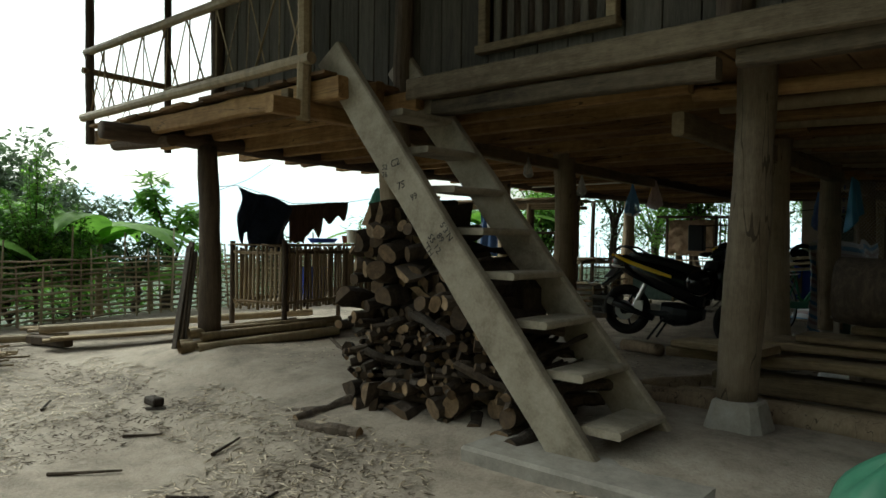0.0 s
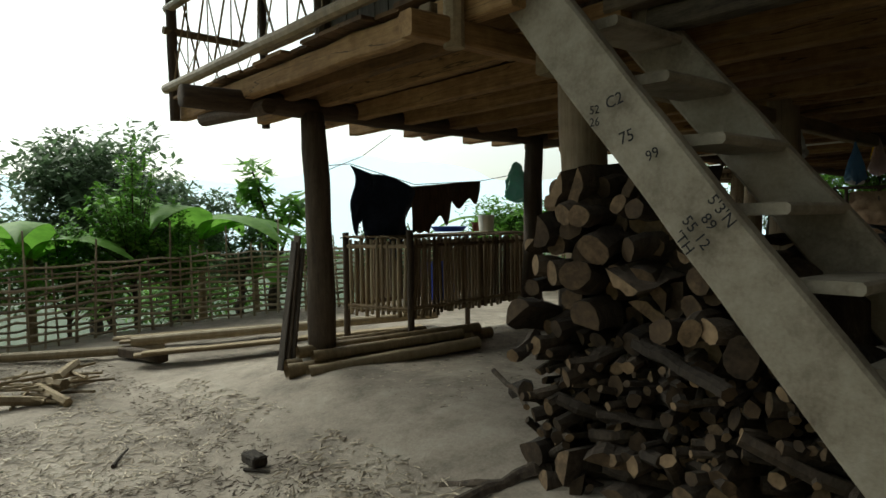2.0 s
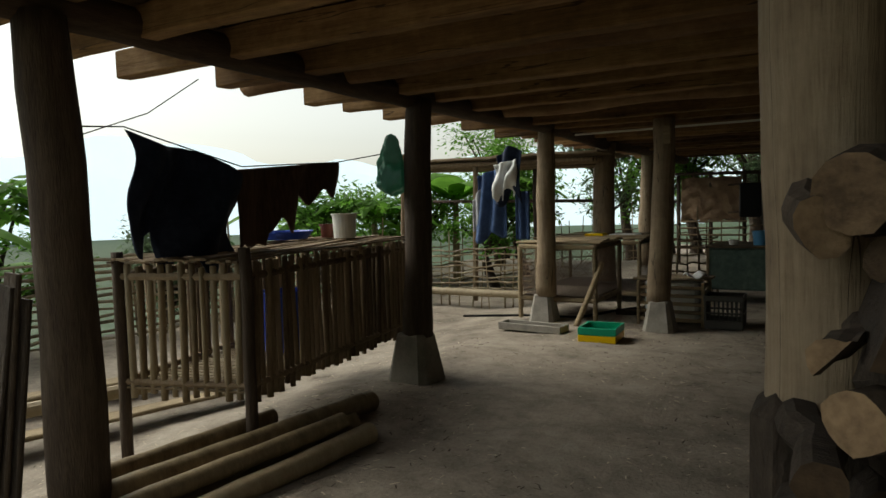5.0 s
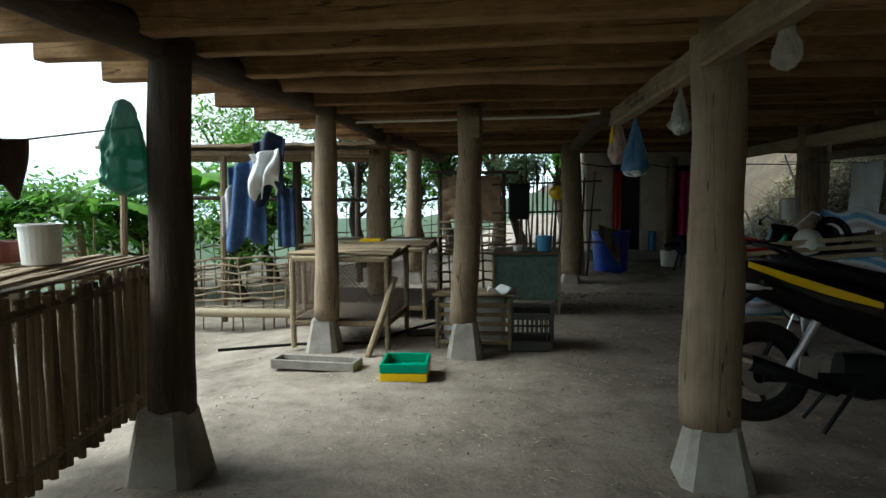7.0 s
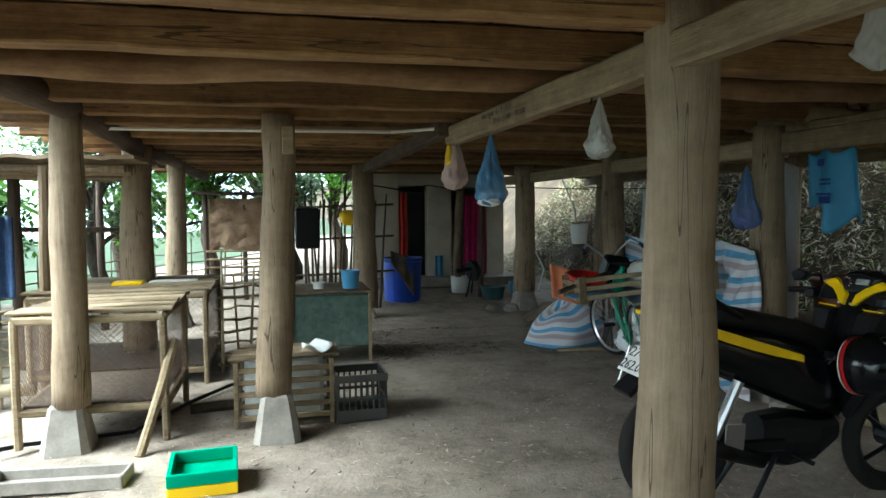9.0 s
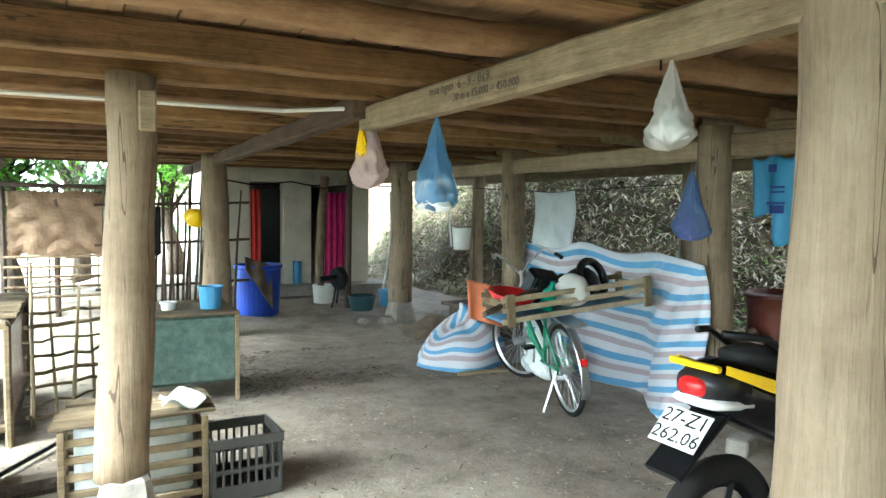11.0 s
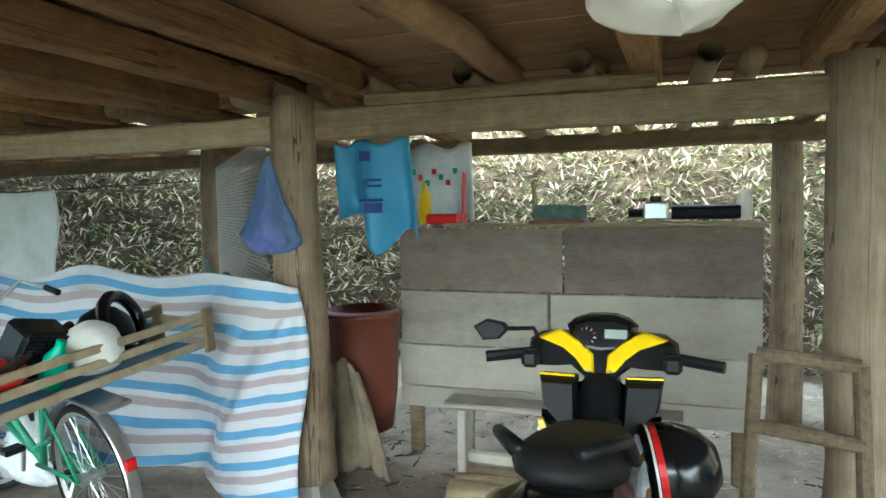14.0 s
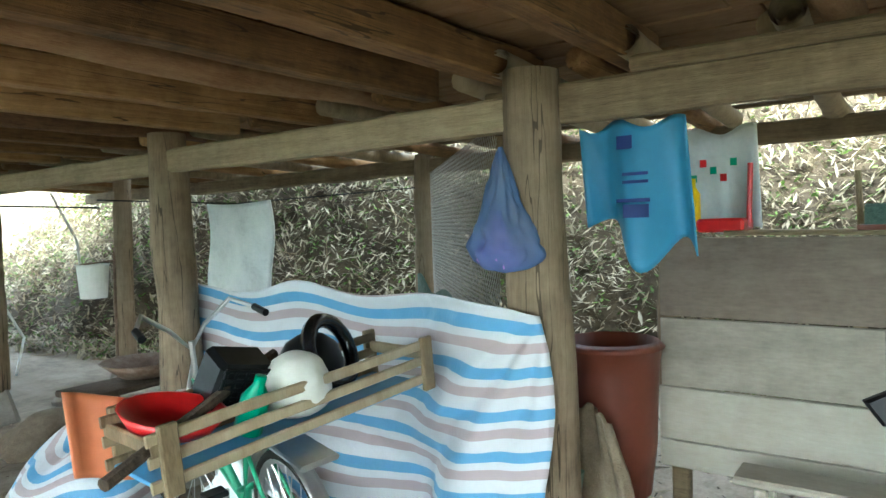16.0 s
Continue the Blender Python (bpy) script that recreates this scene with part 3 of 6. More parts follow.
while x < 1.9:
    w = rng.uniform(0.16, 0.28)
    if not -2.72 < x + w / 2 < -1.72:
        part("board", M().box((x + w / 2, 4.74 + rng.uniform(-0.008, 0.008), 3.5), (w - 0.007, 0.025, 2.4), 0.004), WALLW, up)
    else:
        part("board", M().box((x + w / 2, 4.74, 2.37), (w - 0.007, 0.025, 0.2), 0.004), WALLW, up)
    x += w
part("corner_post", M().rod((-3.55, 4.68, 2.15), (-3.5, 4.68, 4.7), 0.075, seg=12, rough=0.01, cuts=8), DARKPOST, up)
part("corner_post", M().rod((-6.28, 4.7, 2.15), (-6.28, 4.7, 4.7), 0.08, seg=12, rough=0.01, cuts=8), DARKPOST, up)
part("corner_post", M().rod((-1.04, 4.75, 2.2), (-1.04, 4.75, 4.7), 0.11, seg=12, rough=0.01, cuts=8), DARKPOST, up)
win = thing("window_1", "slatted wooden window with grey frame", "window", kind="structure")
part("window_frame", M().box((-2.76, 4.7, 3.1), (0.07, 0.06, 1.3)), GREYX, win)
part("window_frame", M().box((-1.76, 4.7, 3.1), (0.07, 0.06, 1.3)), GREYX, win)
part("window_sill", M().box((-2.26, 4.69, 2.46), (1.1, 0.08, 0.06)), GREYX, win)
for i in range(8):
    part("slat", M().box((-2.66 + i * 0.115, 4.73, 3.1), (0.06, 0.02, 1.25)), WALLW, win)
part("shutter", M().box((-2.26, 4.80, 3.1), (1.0, 0.02, 1.3)), DARKPOST, win)

# ---- front gallery with bamboo rail ----
gal = thing("gallery", "open plank gallery on the house front with a bamboo lattice rail", "balcony", kind="structure")
for i in range(17):
    x0 = -7.5 + i * 0.235
    part("plank", M().beam((x0 + 0.11, 3.9 + rng.uniform(-0.06, 0.02), 2.27), (x0 + 0.11, 4.72, 2.27), 0.225, 0.025, 0.006), PLANKY, gal)
for i, (a, b) in enumerate((((-7.55, 3.98, 2.16), (-3.4, 3.96, 2.16)), ((-7.3, 4.3, 2.18), (-3.4, 4.3, 2.18)), ((-7.3, 4.62, 2.16), (-3.3, 4.62, 2.16)))):
    part("bearer", M().beam(a, b, 0.09, 0.15, 0.016), WOODX, gal)
part("bearer", M().rod((-7.1, 4.0, 2.05), (-6.0, 4.05, 2.02), 0.06, seg=10, rough=0.01, cuts=6), DARKBEAM, gal)
part("bearer", M().beam((-3.75, 3.6, 2.03), (-3.75, 5.2, 2.03), 0.1, 0.12, 0.012), WOODY, gal)
part("corner_pole", M().rod((-7.47, 3.88, 2.08), (-7.5, 3.88, 4.6), 0.045, seg=12, rough=0.006, cuts=12), DARKPOST, gal)
part("corner_pole", M().rod((-3.72, 3.86, 1.95), (-3.7, 3.86, 4.6), 0.05, seg=8, rough=0.008, cuts=12), GREYX, gal)
part("corner_pole", M().rod((-7.47, 4.75, 2.08), (-7.5, 4.75, 4.6), 0.04, seg=10, rough=0.006, cuts=12), DARKPOST, gal)
part("top_rail", M().rod((-7.55, 3.87, 3.07), (-3.6, 3.87, 3.0), 0.042, seg=10, rough=0.004, cuts=16), BAMBOO, gal)
part("bottom_rail", M().rod((-7.58, 3.85, 2.37), (-3.62, 3.85, 2.37), 0.045, seg=10, rough=0.004, cuts=16), BAMBOO, gal)
part("side_rail", M().rod((-7.47, 3.8, 2.86), (-7.47, 4.8, 2.84), 0.035, seg=8), GREYX, gal)
part("back_rail", M().rod((-7.47, 4.72, 2.8), (-6.2, 4.72, 2.8), 0.03, seg=8), GREYX, gal)
for i in range(26):
    x0 = -7.45 + i * 0.147
    s = (0.32, -0.3, 0.02)[i % 3] + rng.uniform(-0.06, 0.06)
    part("lattice_strip", M().beam((x0, 3.87 + 0.012 * (i % 3), 2.38), (min(-3.65, x0 + s), 3.87 + 0.012 * (i % 3), 3.06), 0.016, 0.006, 0.004, 0.001), GREYX, gal)
for i in range(6):
    s = (0.2, -0.2)[i % 2]
    part("lattice_strip", M().beam((-7.47, 3.95 + i * 0.13, 2.38), (-7.47, 3.95 + i * 0.13 + s, 2.88), 0.016, 0.006, 0.004, 0.001), GREYX, gal)
part("bracket", M().box((-3.86, 3.82, 2.13), (0.09, 0.05, 0.1)), GREYX, gal)

# ---- stair: two cement stringers with treads ----
st = thing("staircase", "worn grey timber staircase with two thick slanting stringers", "stairs")
def stringer(y0, lo, hi, w):
    d = (Vector(hi) - Vector(lo)).normalized()
    nrm = Vector((-d.z, 0, d.x)) * -1
    n = 16
    m = M()
    pts = [Vector(lo).lerp(Vector(hi), i / n) for i in range(n + 1)]
    sec = [(0.04, -w / 2 + 0.012), (0.04, w / 2 - 0.012), (0.028, w / 2), (-0.028, w / 2), (-0.04, w / 2 - 0.012), (-0.04, -w / 2 + 0.012), (-0.028, -w / 2), (0.028, -w / 2)]
    return m.sweep(pts, sec, 0.01, seed=y0)
sl = part("stringer", stringer(3.78, (-1.56, 4.15, -0.2), (-3.63, 4.03, 2.43), 0.25), STAIRC, st, "chipped grey timber stringer with scrawled writing")
part("stringer", stringer(4.62, (-1.42, 4.76, -0.12), (-3.62, 4.72, 2.5), 0.25), STAIRC, st)
for i in range(8):
    part("tread", M().beam((-1.52 - i * 0.235, 4.18, 0.08 + i * 0.272), (-1.52 - i * 0.235, 4.74, 0.08 + i * 0.272), 0.25, 0.045, 0.006), STAIRC, st)
ux = Vector((-2.07, -0.12, 2.63)).normalized()
def scrawl(body, d, off, size, turn):
    p = Vector((-1.56, 4.095, -0.2)) + ux * d + Vector((ux.z, 0, -ux.x)) * off
    text(body, size, Matrix.Translation(p) @ pose(0, 0, 0, 90, 0, 0) @ pose(0, 0, 0, 0, 0, turn), INK, st)
scrawl("C2", 2.28, 0.03, 0.07, 15)
scrawl("75", 2.13, -0.02, 0.07, 15)
scrawl("52\n26", 2.3, -0.075, 0.05, 0)
scrawl("99", 2.0, 0.02, 0.06, 20)
scrawl("5'3'N\n89\n55 12\n'TH", 1.66, 0.0, 0.062, -52)
solid("stair_landing", M().box((-1.56, 4.46, -0.27), (1.35, 1.22, 0.42), 0.02), CONC, "low grey cement landing slab at the stair foot", "step")

# ---- annexe building at the far end ----
an = thing("annexe", "pale plastered annexe with two open doorways", "building", kind="structure")
for x0, x1, z0, z1 in ((-3.6, -3.13, 0, 2.4), (-2.63, -2.2, 0, 2.4), (-1.57, -1.25, 0, 2.4), (-3.13, -2.63, 1.72, 2.4), (-2.2, -1.57, 1.70, 2.4)):
    part("wall", M().box(((x0 + x1) / 2, 16.95, (z0 + z1) / 2 + 0.1), (x1 - x0, 0.2, z1 - z0), 0.004), PLASTER, an)
part("wall", M().box((-3.55, 18.5, 1.3), (0.15, 2.9, 2.4)), PLASTER, an)
part("wall", M().box((-1.3, 18.5, 1.3), (0.15, 2.9, 2.4)), PLASTER, an)
part("wall", M().box((-2.4, 19.9, 1.3), (2.4, 0.1, 2.4)), PLASTER, an)
part("roof", M().box((-2.4, 18.4, 2.52), (2.8, 3.4, 0.05)), TILE, an)
part("door", M().box((-2.8, 17.06, 0.95), (0.34, 0.03, 1.55)), BLACKG, an, "dark glossy door leaf")
part("floor", M().box((-2.4, 17.6, 0.2), (2.6, 2.4, 0.14)), CONC, an)
def curtain(x0, x1, z0, z1, y0, folds):
    return M().surf(lambda u, v: Vector((x0 + (x1 - x0) * u, y0 + 0.03 * math.sin(u * folds * 6.28) + 0.01 * math.sin(v * 9), z1 + (z0 - z1) * v)), 40, 12)
solid("door_curtain", curtain(-3.12, -2.98, 0.3, 1.7, 16.83, 2), REDC, "red patterned curtain drawn aside in a doorway", "curtain", smooth=True, thick=0.006)
solid("door_curtain", curtain(-1.98, -1.6, 0.28, 1.68, 16.83, 4), MAGENTA, "magenta floral curtain hanging in a doorway", "curtain", smooth=True, thick=0.006)


# ---- front yard ----
# firewood stacked under the stair: split and round logs, cut ends towards the yard
def log_mesh(r, L, seed, n=13):
    """A crooked length of wood, round, lobed or split, with rough bark and sawn ends."""
    rg = random.Random(seed)
    m = M()
    bend = rg.uniform(-0.05, 0.05)
    pts = [(bend * math.sin(i * 0.5) + rg.uniform(-0.008, 0.008), L * i / 6, rg.uniform(-0.012, 0.012)) for i in range(7)]
    ph, lobe, cut = rg.uniform(0, 6.28), rg.uniform(0.06, 0.2), rg.uniform(-0.9, 0.35)
    sec = []
    for k in range(n):
        a = 6.283 * k / n
        q = r * (1 + lobe * math.sin(2 * a + ph) + rg.uniform(-0.07, 0.07))
        sec.append((q * math.cos(a), max(q * math.sin(a), r * cut) if seed % 3 == 1 else q * math.sin(a)))
    m.sweep(pts, sec, 0.011, [rg.uniform(0.9, 1.1) for _ in range(7)], seed=seed)
    me = m.mesh("log", BARK)
    me.materials.append(CUT)
    for p in me.polygons:
        if len(p.vertices) == n:
            p.material_index = 1
    return me


big = [log_mesh(r, 0.5, i) for i, r in enumerate((0.034, 0.046, 0.055, 0.065, 0.09, 0.04, 0.075, 0.11, 0.05, 0.06, 0.082, 0.038))]
thin = [log_mesh(r, 0.55, 20 + i, 7) for i, r in enumerate((0.016, 0.022, 0.03, 0.02, 0.035, 0.026, 0.04, 0.018))]
stack = thing("firewood_stack", "tall stack of dark split and round firewood under the stair", "firewood")
rg = random.Random(9)
def pile_top(x):
    return 1.28 - 0.1 * abs(x + 3.35) if x < -2.95 else 1.24 - 1.02 * (x + 2.95)
z = -0.2
while z < 1.25:
    zone = 0 if z < -0.02 else 1 if z < 0.52 else 2
    x = -3.62 + rg.uniform(0, 0.1)
    while x < -1.95:
        i, r = (rg.choice((3, 4, 7, 10)), 0.085) if zone == 0 else (rg.randrange(8), 0.028) if zone == 1 else (rg.choice((0, 1, 2, 3, 4, 5, 6, 8, 9, 10, 11, 7)), 0.056)
        me = thin[i] if zone == 1 else big[i]
        if z < pile_top(x):
            wild = 42 if zone == 1 else 22
            part("log", me, None, stack, at=pose(x + rg.uniform(-0.02, 0.02), 4.3 + rg.uniform(-0.2, 0.14) + (0.02 if zone else -0.06), z + r * 0.9 + rg.uniform(-0.025, 0.025), rg.uniform(-wild, wild) * 0.55, rg.uniform(0, 360), rg.uniform(-wild, wild)))
        x += r * rg.uniform(1.5, 2.2)
    z += (0.15, 0.05, 0.098)[zone]
for k in range(34):
    part("log", thin[k % 8], None, stack, at=pose(-3.66 + rg.uniform(0, 1.3), 4.08 + rg.uniform(0, 0.16), rg.uniform(-0.12, 0.5), rg.uniform(-35, 10), 0, rg.uniform(-75, 75)))
part("log", big[1], None, stack, at=pose(-3.62, 3.75, -0.17, 12, 0, -20))
part("log", big[0], None, stack, at=pose(-3.85, 3.85, -0.16, 4, 0, -50))
part("log", big[5], None, stack, at=pose(-3.5, 3.7, -0.17, 3, 0, -80))
# plain dark block behind the logs, its colour standing in for gap shade
part("core", M().box((-3.0, 4.7, 0.35), (1.5, 0.25, 1.0), 0.05), BARK, stack, "dark backing block that puts shade in the gaps between logs")
off = thing("board_offcuts", "short pale board offcuts lying by the stair foot", "boards")
for k in range(3):
    part("board", M().beam((-2.75 + 0.06 * k, 3.85 + 0.08 * k, -0.21 + 0.012 * k), (-2.2 + 0.1 * k, 3.72 + 0.1 * k, -0.2 + 0.012 * k), 0.11, 0.025), GREYX, off)


# bamboo fence along the yard's edge
def fence(path, h, name, label, hstep, vstep, material, r=0.014, lower=0.0):
    f = thing(name, label, "fence")
    rg = random.Random(len(path) + int(h * 10))
    for (x0, y0), (x1, y1) in zip(path, path[1:]):
        a, b = Vector((x0, y0, 0)), Vector((x1, y1, 0))
        L = (b - a).length
        n = max(2, int(L / vstep))
        for i in range(n):
            p = a.lerp(b, (i + rg.uniform(0, 0.6)) / n)
            g = height(p.x, p.y)
            t = h * (rg.uniform(0.85, 1.1) if i % 4 else rg.uniform(1.1, 1.5))
            part("stake", M().rod((p.x, p.y, g - 0.1), (p.x + rg.uniform(-0.06, 0.06), p.y + rg.uniform(-0.06, 0.06), g + t), r * rg.uniform(0.7, 1.3), r * 0.6, 6), material, f)
        k = max(1, int(h / hstep))
        nd = (b - a).normalized()
        side = Vector((-nd.y, nd.x, 0)) * 0.02
        for j in range(k):
            z = lower + 0.06 + j * hstep
            m = M()
            g0, g1 = height(x0, y0), height(x1, y1)
            q = 8
            m.sweep([a.lerp(b, i / q) + side * (1 if (i + j) % 2 else -1) + Vector((0, 0, g0 + (g1 - g0) * i / q + z + rg.uniform(-0.02, 0.02))) for i in range(q + 1)], ring(r * rg.uniform(0.6, 1.1), 5))
            part("rail", m, material, f)
    return f


fence([(-9.7, 0.5), (-10.2, 2.2), (-10.6, 3.9), (-10.7, 5.6), (-10.6, 7.4), (-10.2, 9.2), (-9.6, 11.2)], 0.98, "yard_fence", "grey split bamboo fence woven on stakes along the yard", 0.08, 0.2, STICKL, 0.019)
fence([(-9.6, 11.3), (-8.4, 11.28), (-7.1, 11.3)], 0.72, "bamboo_hurdle", "pale yellow woven bamboo hurdle fence", 0.075, 0.16, BAMBOO, 0.013, 0.1)
solid("bamboo_pole", M().rod((-9.6, 11.18, 0.05), (-6.95, 11.2, 0.05), 0.05, seg=10, rough=0.005, cuts=14), BAMBOO, "thick pale bamboo pole lying at the hurdle foot", "pole", smooth=True)
fence([(-9.6, 11.4), (-9.4, 13.5), (-8.6, 15.5), (-7.6, 18.0), (-5.0, 19.0)], 0.9, "back_fence", "dark stick fence before the trees behind the house", 0.16, 0.3, STICK)

pl = thing("plank_pile", "long grey planks and bamboo lying on the ground by the fence", "planks")
for k, (a, b, w, h) in enumerate((((-9.5, 3.85, -0.1), (-8.0, 7.2, -0.02), 0.2, 0.035), ((-9.1, 3.8, -0.08), (-7.7, 7.0, 0.0), 0.16, 0.03), ((-8.45, 3.75, -0.13), (-7.4, 6.6, -0.05), 0.16, 0.03), ((-8.35, 3.8, -0.1), (-7.3, 6.5, -0.02), 0.14, 0.025))):
    part("plank", M().beam(a, b, w, h), GREYY, pl)
part("pole", M().rod((-8.7, 3.8, -0.03), (-7.5, 6.9, 0.06), 0.05, seg=10, cuts=10, rough=0.004), BAMBOO, pl)
part("pole", M().rod((-9.9, 2.2, -0.19), (-8.9, 4.2, -0.17), 0.05, seg=10, cuts=10, rough=0.004), BAMBOO, pl)
part("block", M().beam((-9.0, 3.8, -0.17), (-8.35, 4.0, -0.17), 0.12, 0.1), DARKPOST, pl)

pp = thing("bamboo_pipe_pile", "brown hollow bamboo poles lying beside the post", "bamboo poles")
def pipe(a, b, r):
    a, b = Vector(a), Vector(b)
    m = M()
    q = 12
    m.sweep([a.lerp(b, i / q) for i in range(q + 1)], ring(r, 12), 0.003, [1 + (0.06 if i % 3 == 0 else 0) for i in range(q + 1)], caps=False)
    m.sweep([b.lerp(a, i / q) for i in range(q + 1)], ring(r * 0.8, 12), 0.003, caps=False)
    return m
for a, b, r in (((-6.1, 4.2, 0.0), (-5.95, 6.0, 0.07), 0.06), ((-6.3, 4.3, 0.0), (-6.1, 6.4, 0.06), 0.055), ((-5.95, 4.3, 0.0), (-5.75, 5.9, 0.06), 0.055), ((-6.2, 4.35, 0.12), (-5.95, 6.1, 0.15), 0.05), ((-6.05, 4.4, 0.1), (-5.85, 5.8, 0.14), 0.045), ((-6.4, 4.6, 0.12), (-6.25, 5.7, 0.14), 0.04), ((-6.35, 4.0, -0.17), (-5.85, 4.25, -0.17), 0.05)):
    part("pole", pipe(a, b, r), BAMBOO, pp, smooth=True)
part("sacking", M().surf(lambda u, v: Vector((-5.98 + 0.35 * u, 4.0 + 0.5 * u + 0.25 * v, -0.2 + 0.13 * math.sin(3.1 * v) * (0.6 + 0.4 * math.sin(u * 5)) + 0.02 * noise.noise(Vector((u * 6, v * 6, 1)))))
     , 14, 10), SACK, pp, "dusty grey plastic sack", True)
for k, (y0, t) in enumerate(((4.3, 1.0), (4.38, 1.05), (4.46, 0.95))):
    solid("leaning_board", M().beam((-6.43 + 0.035 * k, 4.3 + 0.03 * k, -0.13), (-6.34 + 0.02 * k, 4.42 + 0.02 * k, t), 0.1, 0.02), BARK, "narrow dark board leaning against the post", "board", "boards leaning on the post")
hp = thing("stick_heap", "small heap of pale dry sticks on the yard", "sticks")
for k in range(26):
    a = rg.uniform(0, 6.28)
    c = Vector((-7.75 + rg.uniform(-0.35, 0.3), 2.9 + rg.uniform(-0.3, 0.3), -0.24 + rg.uniform(0, 0.16)))
    d = Vector((math.cos(a), math.sin(a), rg.uniform(-0.15, 0.2))) * rg.uniform(0.2, 0.4)
    part("stick", M().rod(c - d, c + d, 0.012 if k % 6 else 0.04, seg=6, rough=0.012, cuts=4), GREYX, hp)

# litter: husks, twigs and chips
def litter(n, x0, x1, y0, y1, size, seed, material, name, label):
    rg = random.Random(seed)
    m = M()
    while n:
        x, y = rg.uniform(x0, x1), rg.uniform(y0, y1)
        if noise.noise(Vector((x * 0.9, y * 0.9, seed))) < -0.12:
            n -= 1
            continue
        L, w, a = size * rg.uniform(0.4, 2.2), size * rg.uniform(0.12, 0.4), rg.uniform(0, 6.28)
        d, s = Vector((math.cos(a), math.sin(a), rg.uniform(-0.1, 0.2))) * L / 2, Vector((-math.sin(a), math.cos(a), 0.2)) * w / 2
        c = Vector((x, y, height(x, y) + 0.008))
        m.add([c - d - s, c + d - s * 0.6, c + d + s * 0.6, c - d + s, c + Vector((0, 0, w * 0.35))], [(0, 1, 4), (1, 2, 4), (2, 3, 4), (3, 0, 4)])
        n -= 1
    solid(name, m, material, label, "litter", kind="stuff")


litter(15000, -9.8, -1.0, 0.6, 3.9, 0.042, 2, HUSK, "straw_litter", "scattered dry straw, husks and wood chips on the yard")
litter(12000, -9.5, -1.5, 0.8, 3.6, 0.03, 5, DARKPOST, "bark_litter", "small dark bark crumbs on the yard")
litter(7500, -6.6, -1.6, 4.4, 15, 0.021, 3, HUSK, "floor_litter", "crumbs of husk and droppings on the dirt floor")
litter(4200, -6.6, -1.6, 4.4, 15, 0.024, 6, DARKPOST, "floor_crumbs", "dark crumbs on the dirt floor")
litter(2500, -10, -6.3, 4, 11, 0.022, 7, HUSK, "gravel_litter", "gravel and chips beside the pen")
litter(2600, -1.5, 1.8, 6.2, 13.5, 0.05, 11, DRYLEAF, "bank_side_litter", "dry leaves and rubbish on the ground by the bank")
litter(1800, -1.5, 1.8, 6.2, 13.5, 0.045, 12, BARK, "bark_crumbs", "dark bark pieces on the ground by the bank")
litter(800, -4.2, -2.9, 11.7, 13.3, 0.035, 13, DARKPOST, "loose_clods", "patch of loose dark clods and chips on the dirt floor")
tw = thing("twigs", "few short dry twigs and a wood block on the yard", "twigs")
for x, y, L, a in ((-4.9, 3.3, 0.2, 0.3), (-4.4, 2.9, 0.25, 1.2), (-3.6, 3.1, 0.3, 2.0), (-3.2, 2.6, 0.22, 0.8), (-5.6, 2.8, 0.3, 2.6), (-2.7, 2.7, 0.35, 1.9), (-4.0, 2.3, 0.4, 0.9), (-3.0, 3.4, 0.15, 0.1)):
    g = height(x, y)
    part("twig", M().rod((x, y, g + 0.012), (x + L * math.cos(a), y + L * math.sin(a), height(x + L * math.cos(a), y + L * math.sin(a)) + 0.012), 0.012, 0.007, 6, 0.006, 4), BARK, tw)
part("block", M().box((-4.88, 3.35, height(-4.88, 3.35) + 0.035), (0.16, 0.09, 0.06), 0.01), BARK, tw)

# lumber heap beside the stair
lp = thing("lumber_heap", "heap of dusty sawn slabs and logs under the house", "lumber")
for k, (x0, x1, y, z, w, h) in enumerate(((-1.75, 1.6, 5.75, -0.02, 0.3, 0.14), (-1.5, 1.6, 5.95, 0.14, 0.32, 0.12), (-1.85, 1.6, 6.0, 0.3, 0.4, 0.07), (-1.2, 1.6, 6.15, 0.4, 0.4, 0.06), (-1.0, 1.5, 6.1, 0.47, 0.35, 0.05), (-1.75, -1.1, 5.85, 0.38, 0.3, 0.05), (-0.7, 1.4, 6.3, 0.54, 0.4, 0.05))):
    part("slab", M().beam((x0, y, z), (x1, y + 0.1 * math.sin(k), z + 0.02), w, h, 0.02), GREYX, lp)
for k, (a, b, r) in enumerate((((-1.9, 5.55, 0.0), (-1.0, 5.6, 0.0), 0.09), ((-1.2, 5.5, 0.02), (1.5, 5.45, 0.0), 0.1), ((-2.1, 5.7, -0.02), (-1.7, 6.3, 0.0), 0.08))):
    part("log", M().rod(a, b, r, seg=12, rough=0.015, cuts=8), POST, lp, smooth=True)
# dusty mat in dark BARK, so the shade under the house is in its colour
solid("rolled_mat", M().rod((-0.75, 6.0, 0.82), (0.9, 5.9, 0.75), 0.22, seg=18, rough=0.02, cuts=8), BARK, "rolled dusty brown mat on the lumber heap", "roll", smooth=True)
solid("green_sack", M().surf(lambda u, v: Vector((-0.15 + 0.3 * math.cos(u * 6.28) * math.sin(v * 2.6 + 0.2), 4.3 + 0.25 * math.sin(u * 6.28) * math.sin(v * 2.6 + 0.2), 0.22 - 0.5 * v + 0.03 * math.sin(u * 31)))
      , 30, 10), plain("green_sack_plastic", (0.05, 0.2, 0.12)), "crumpled green plastic sack on the ground", "sack", smooth=True)


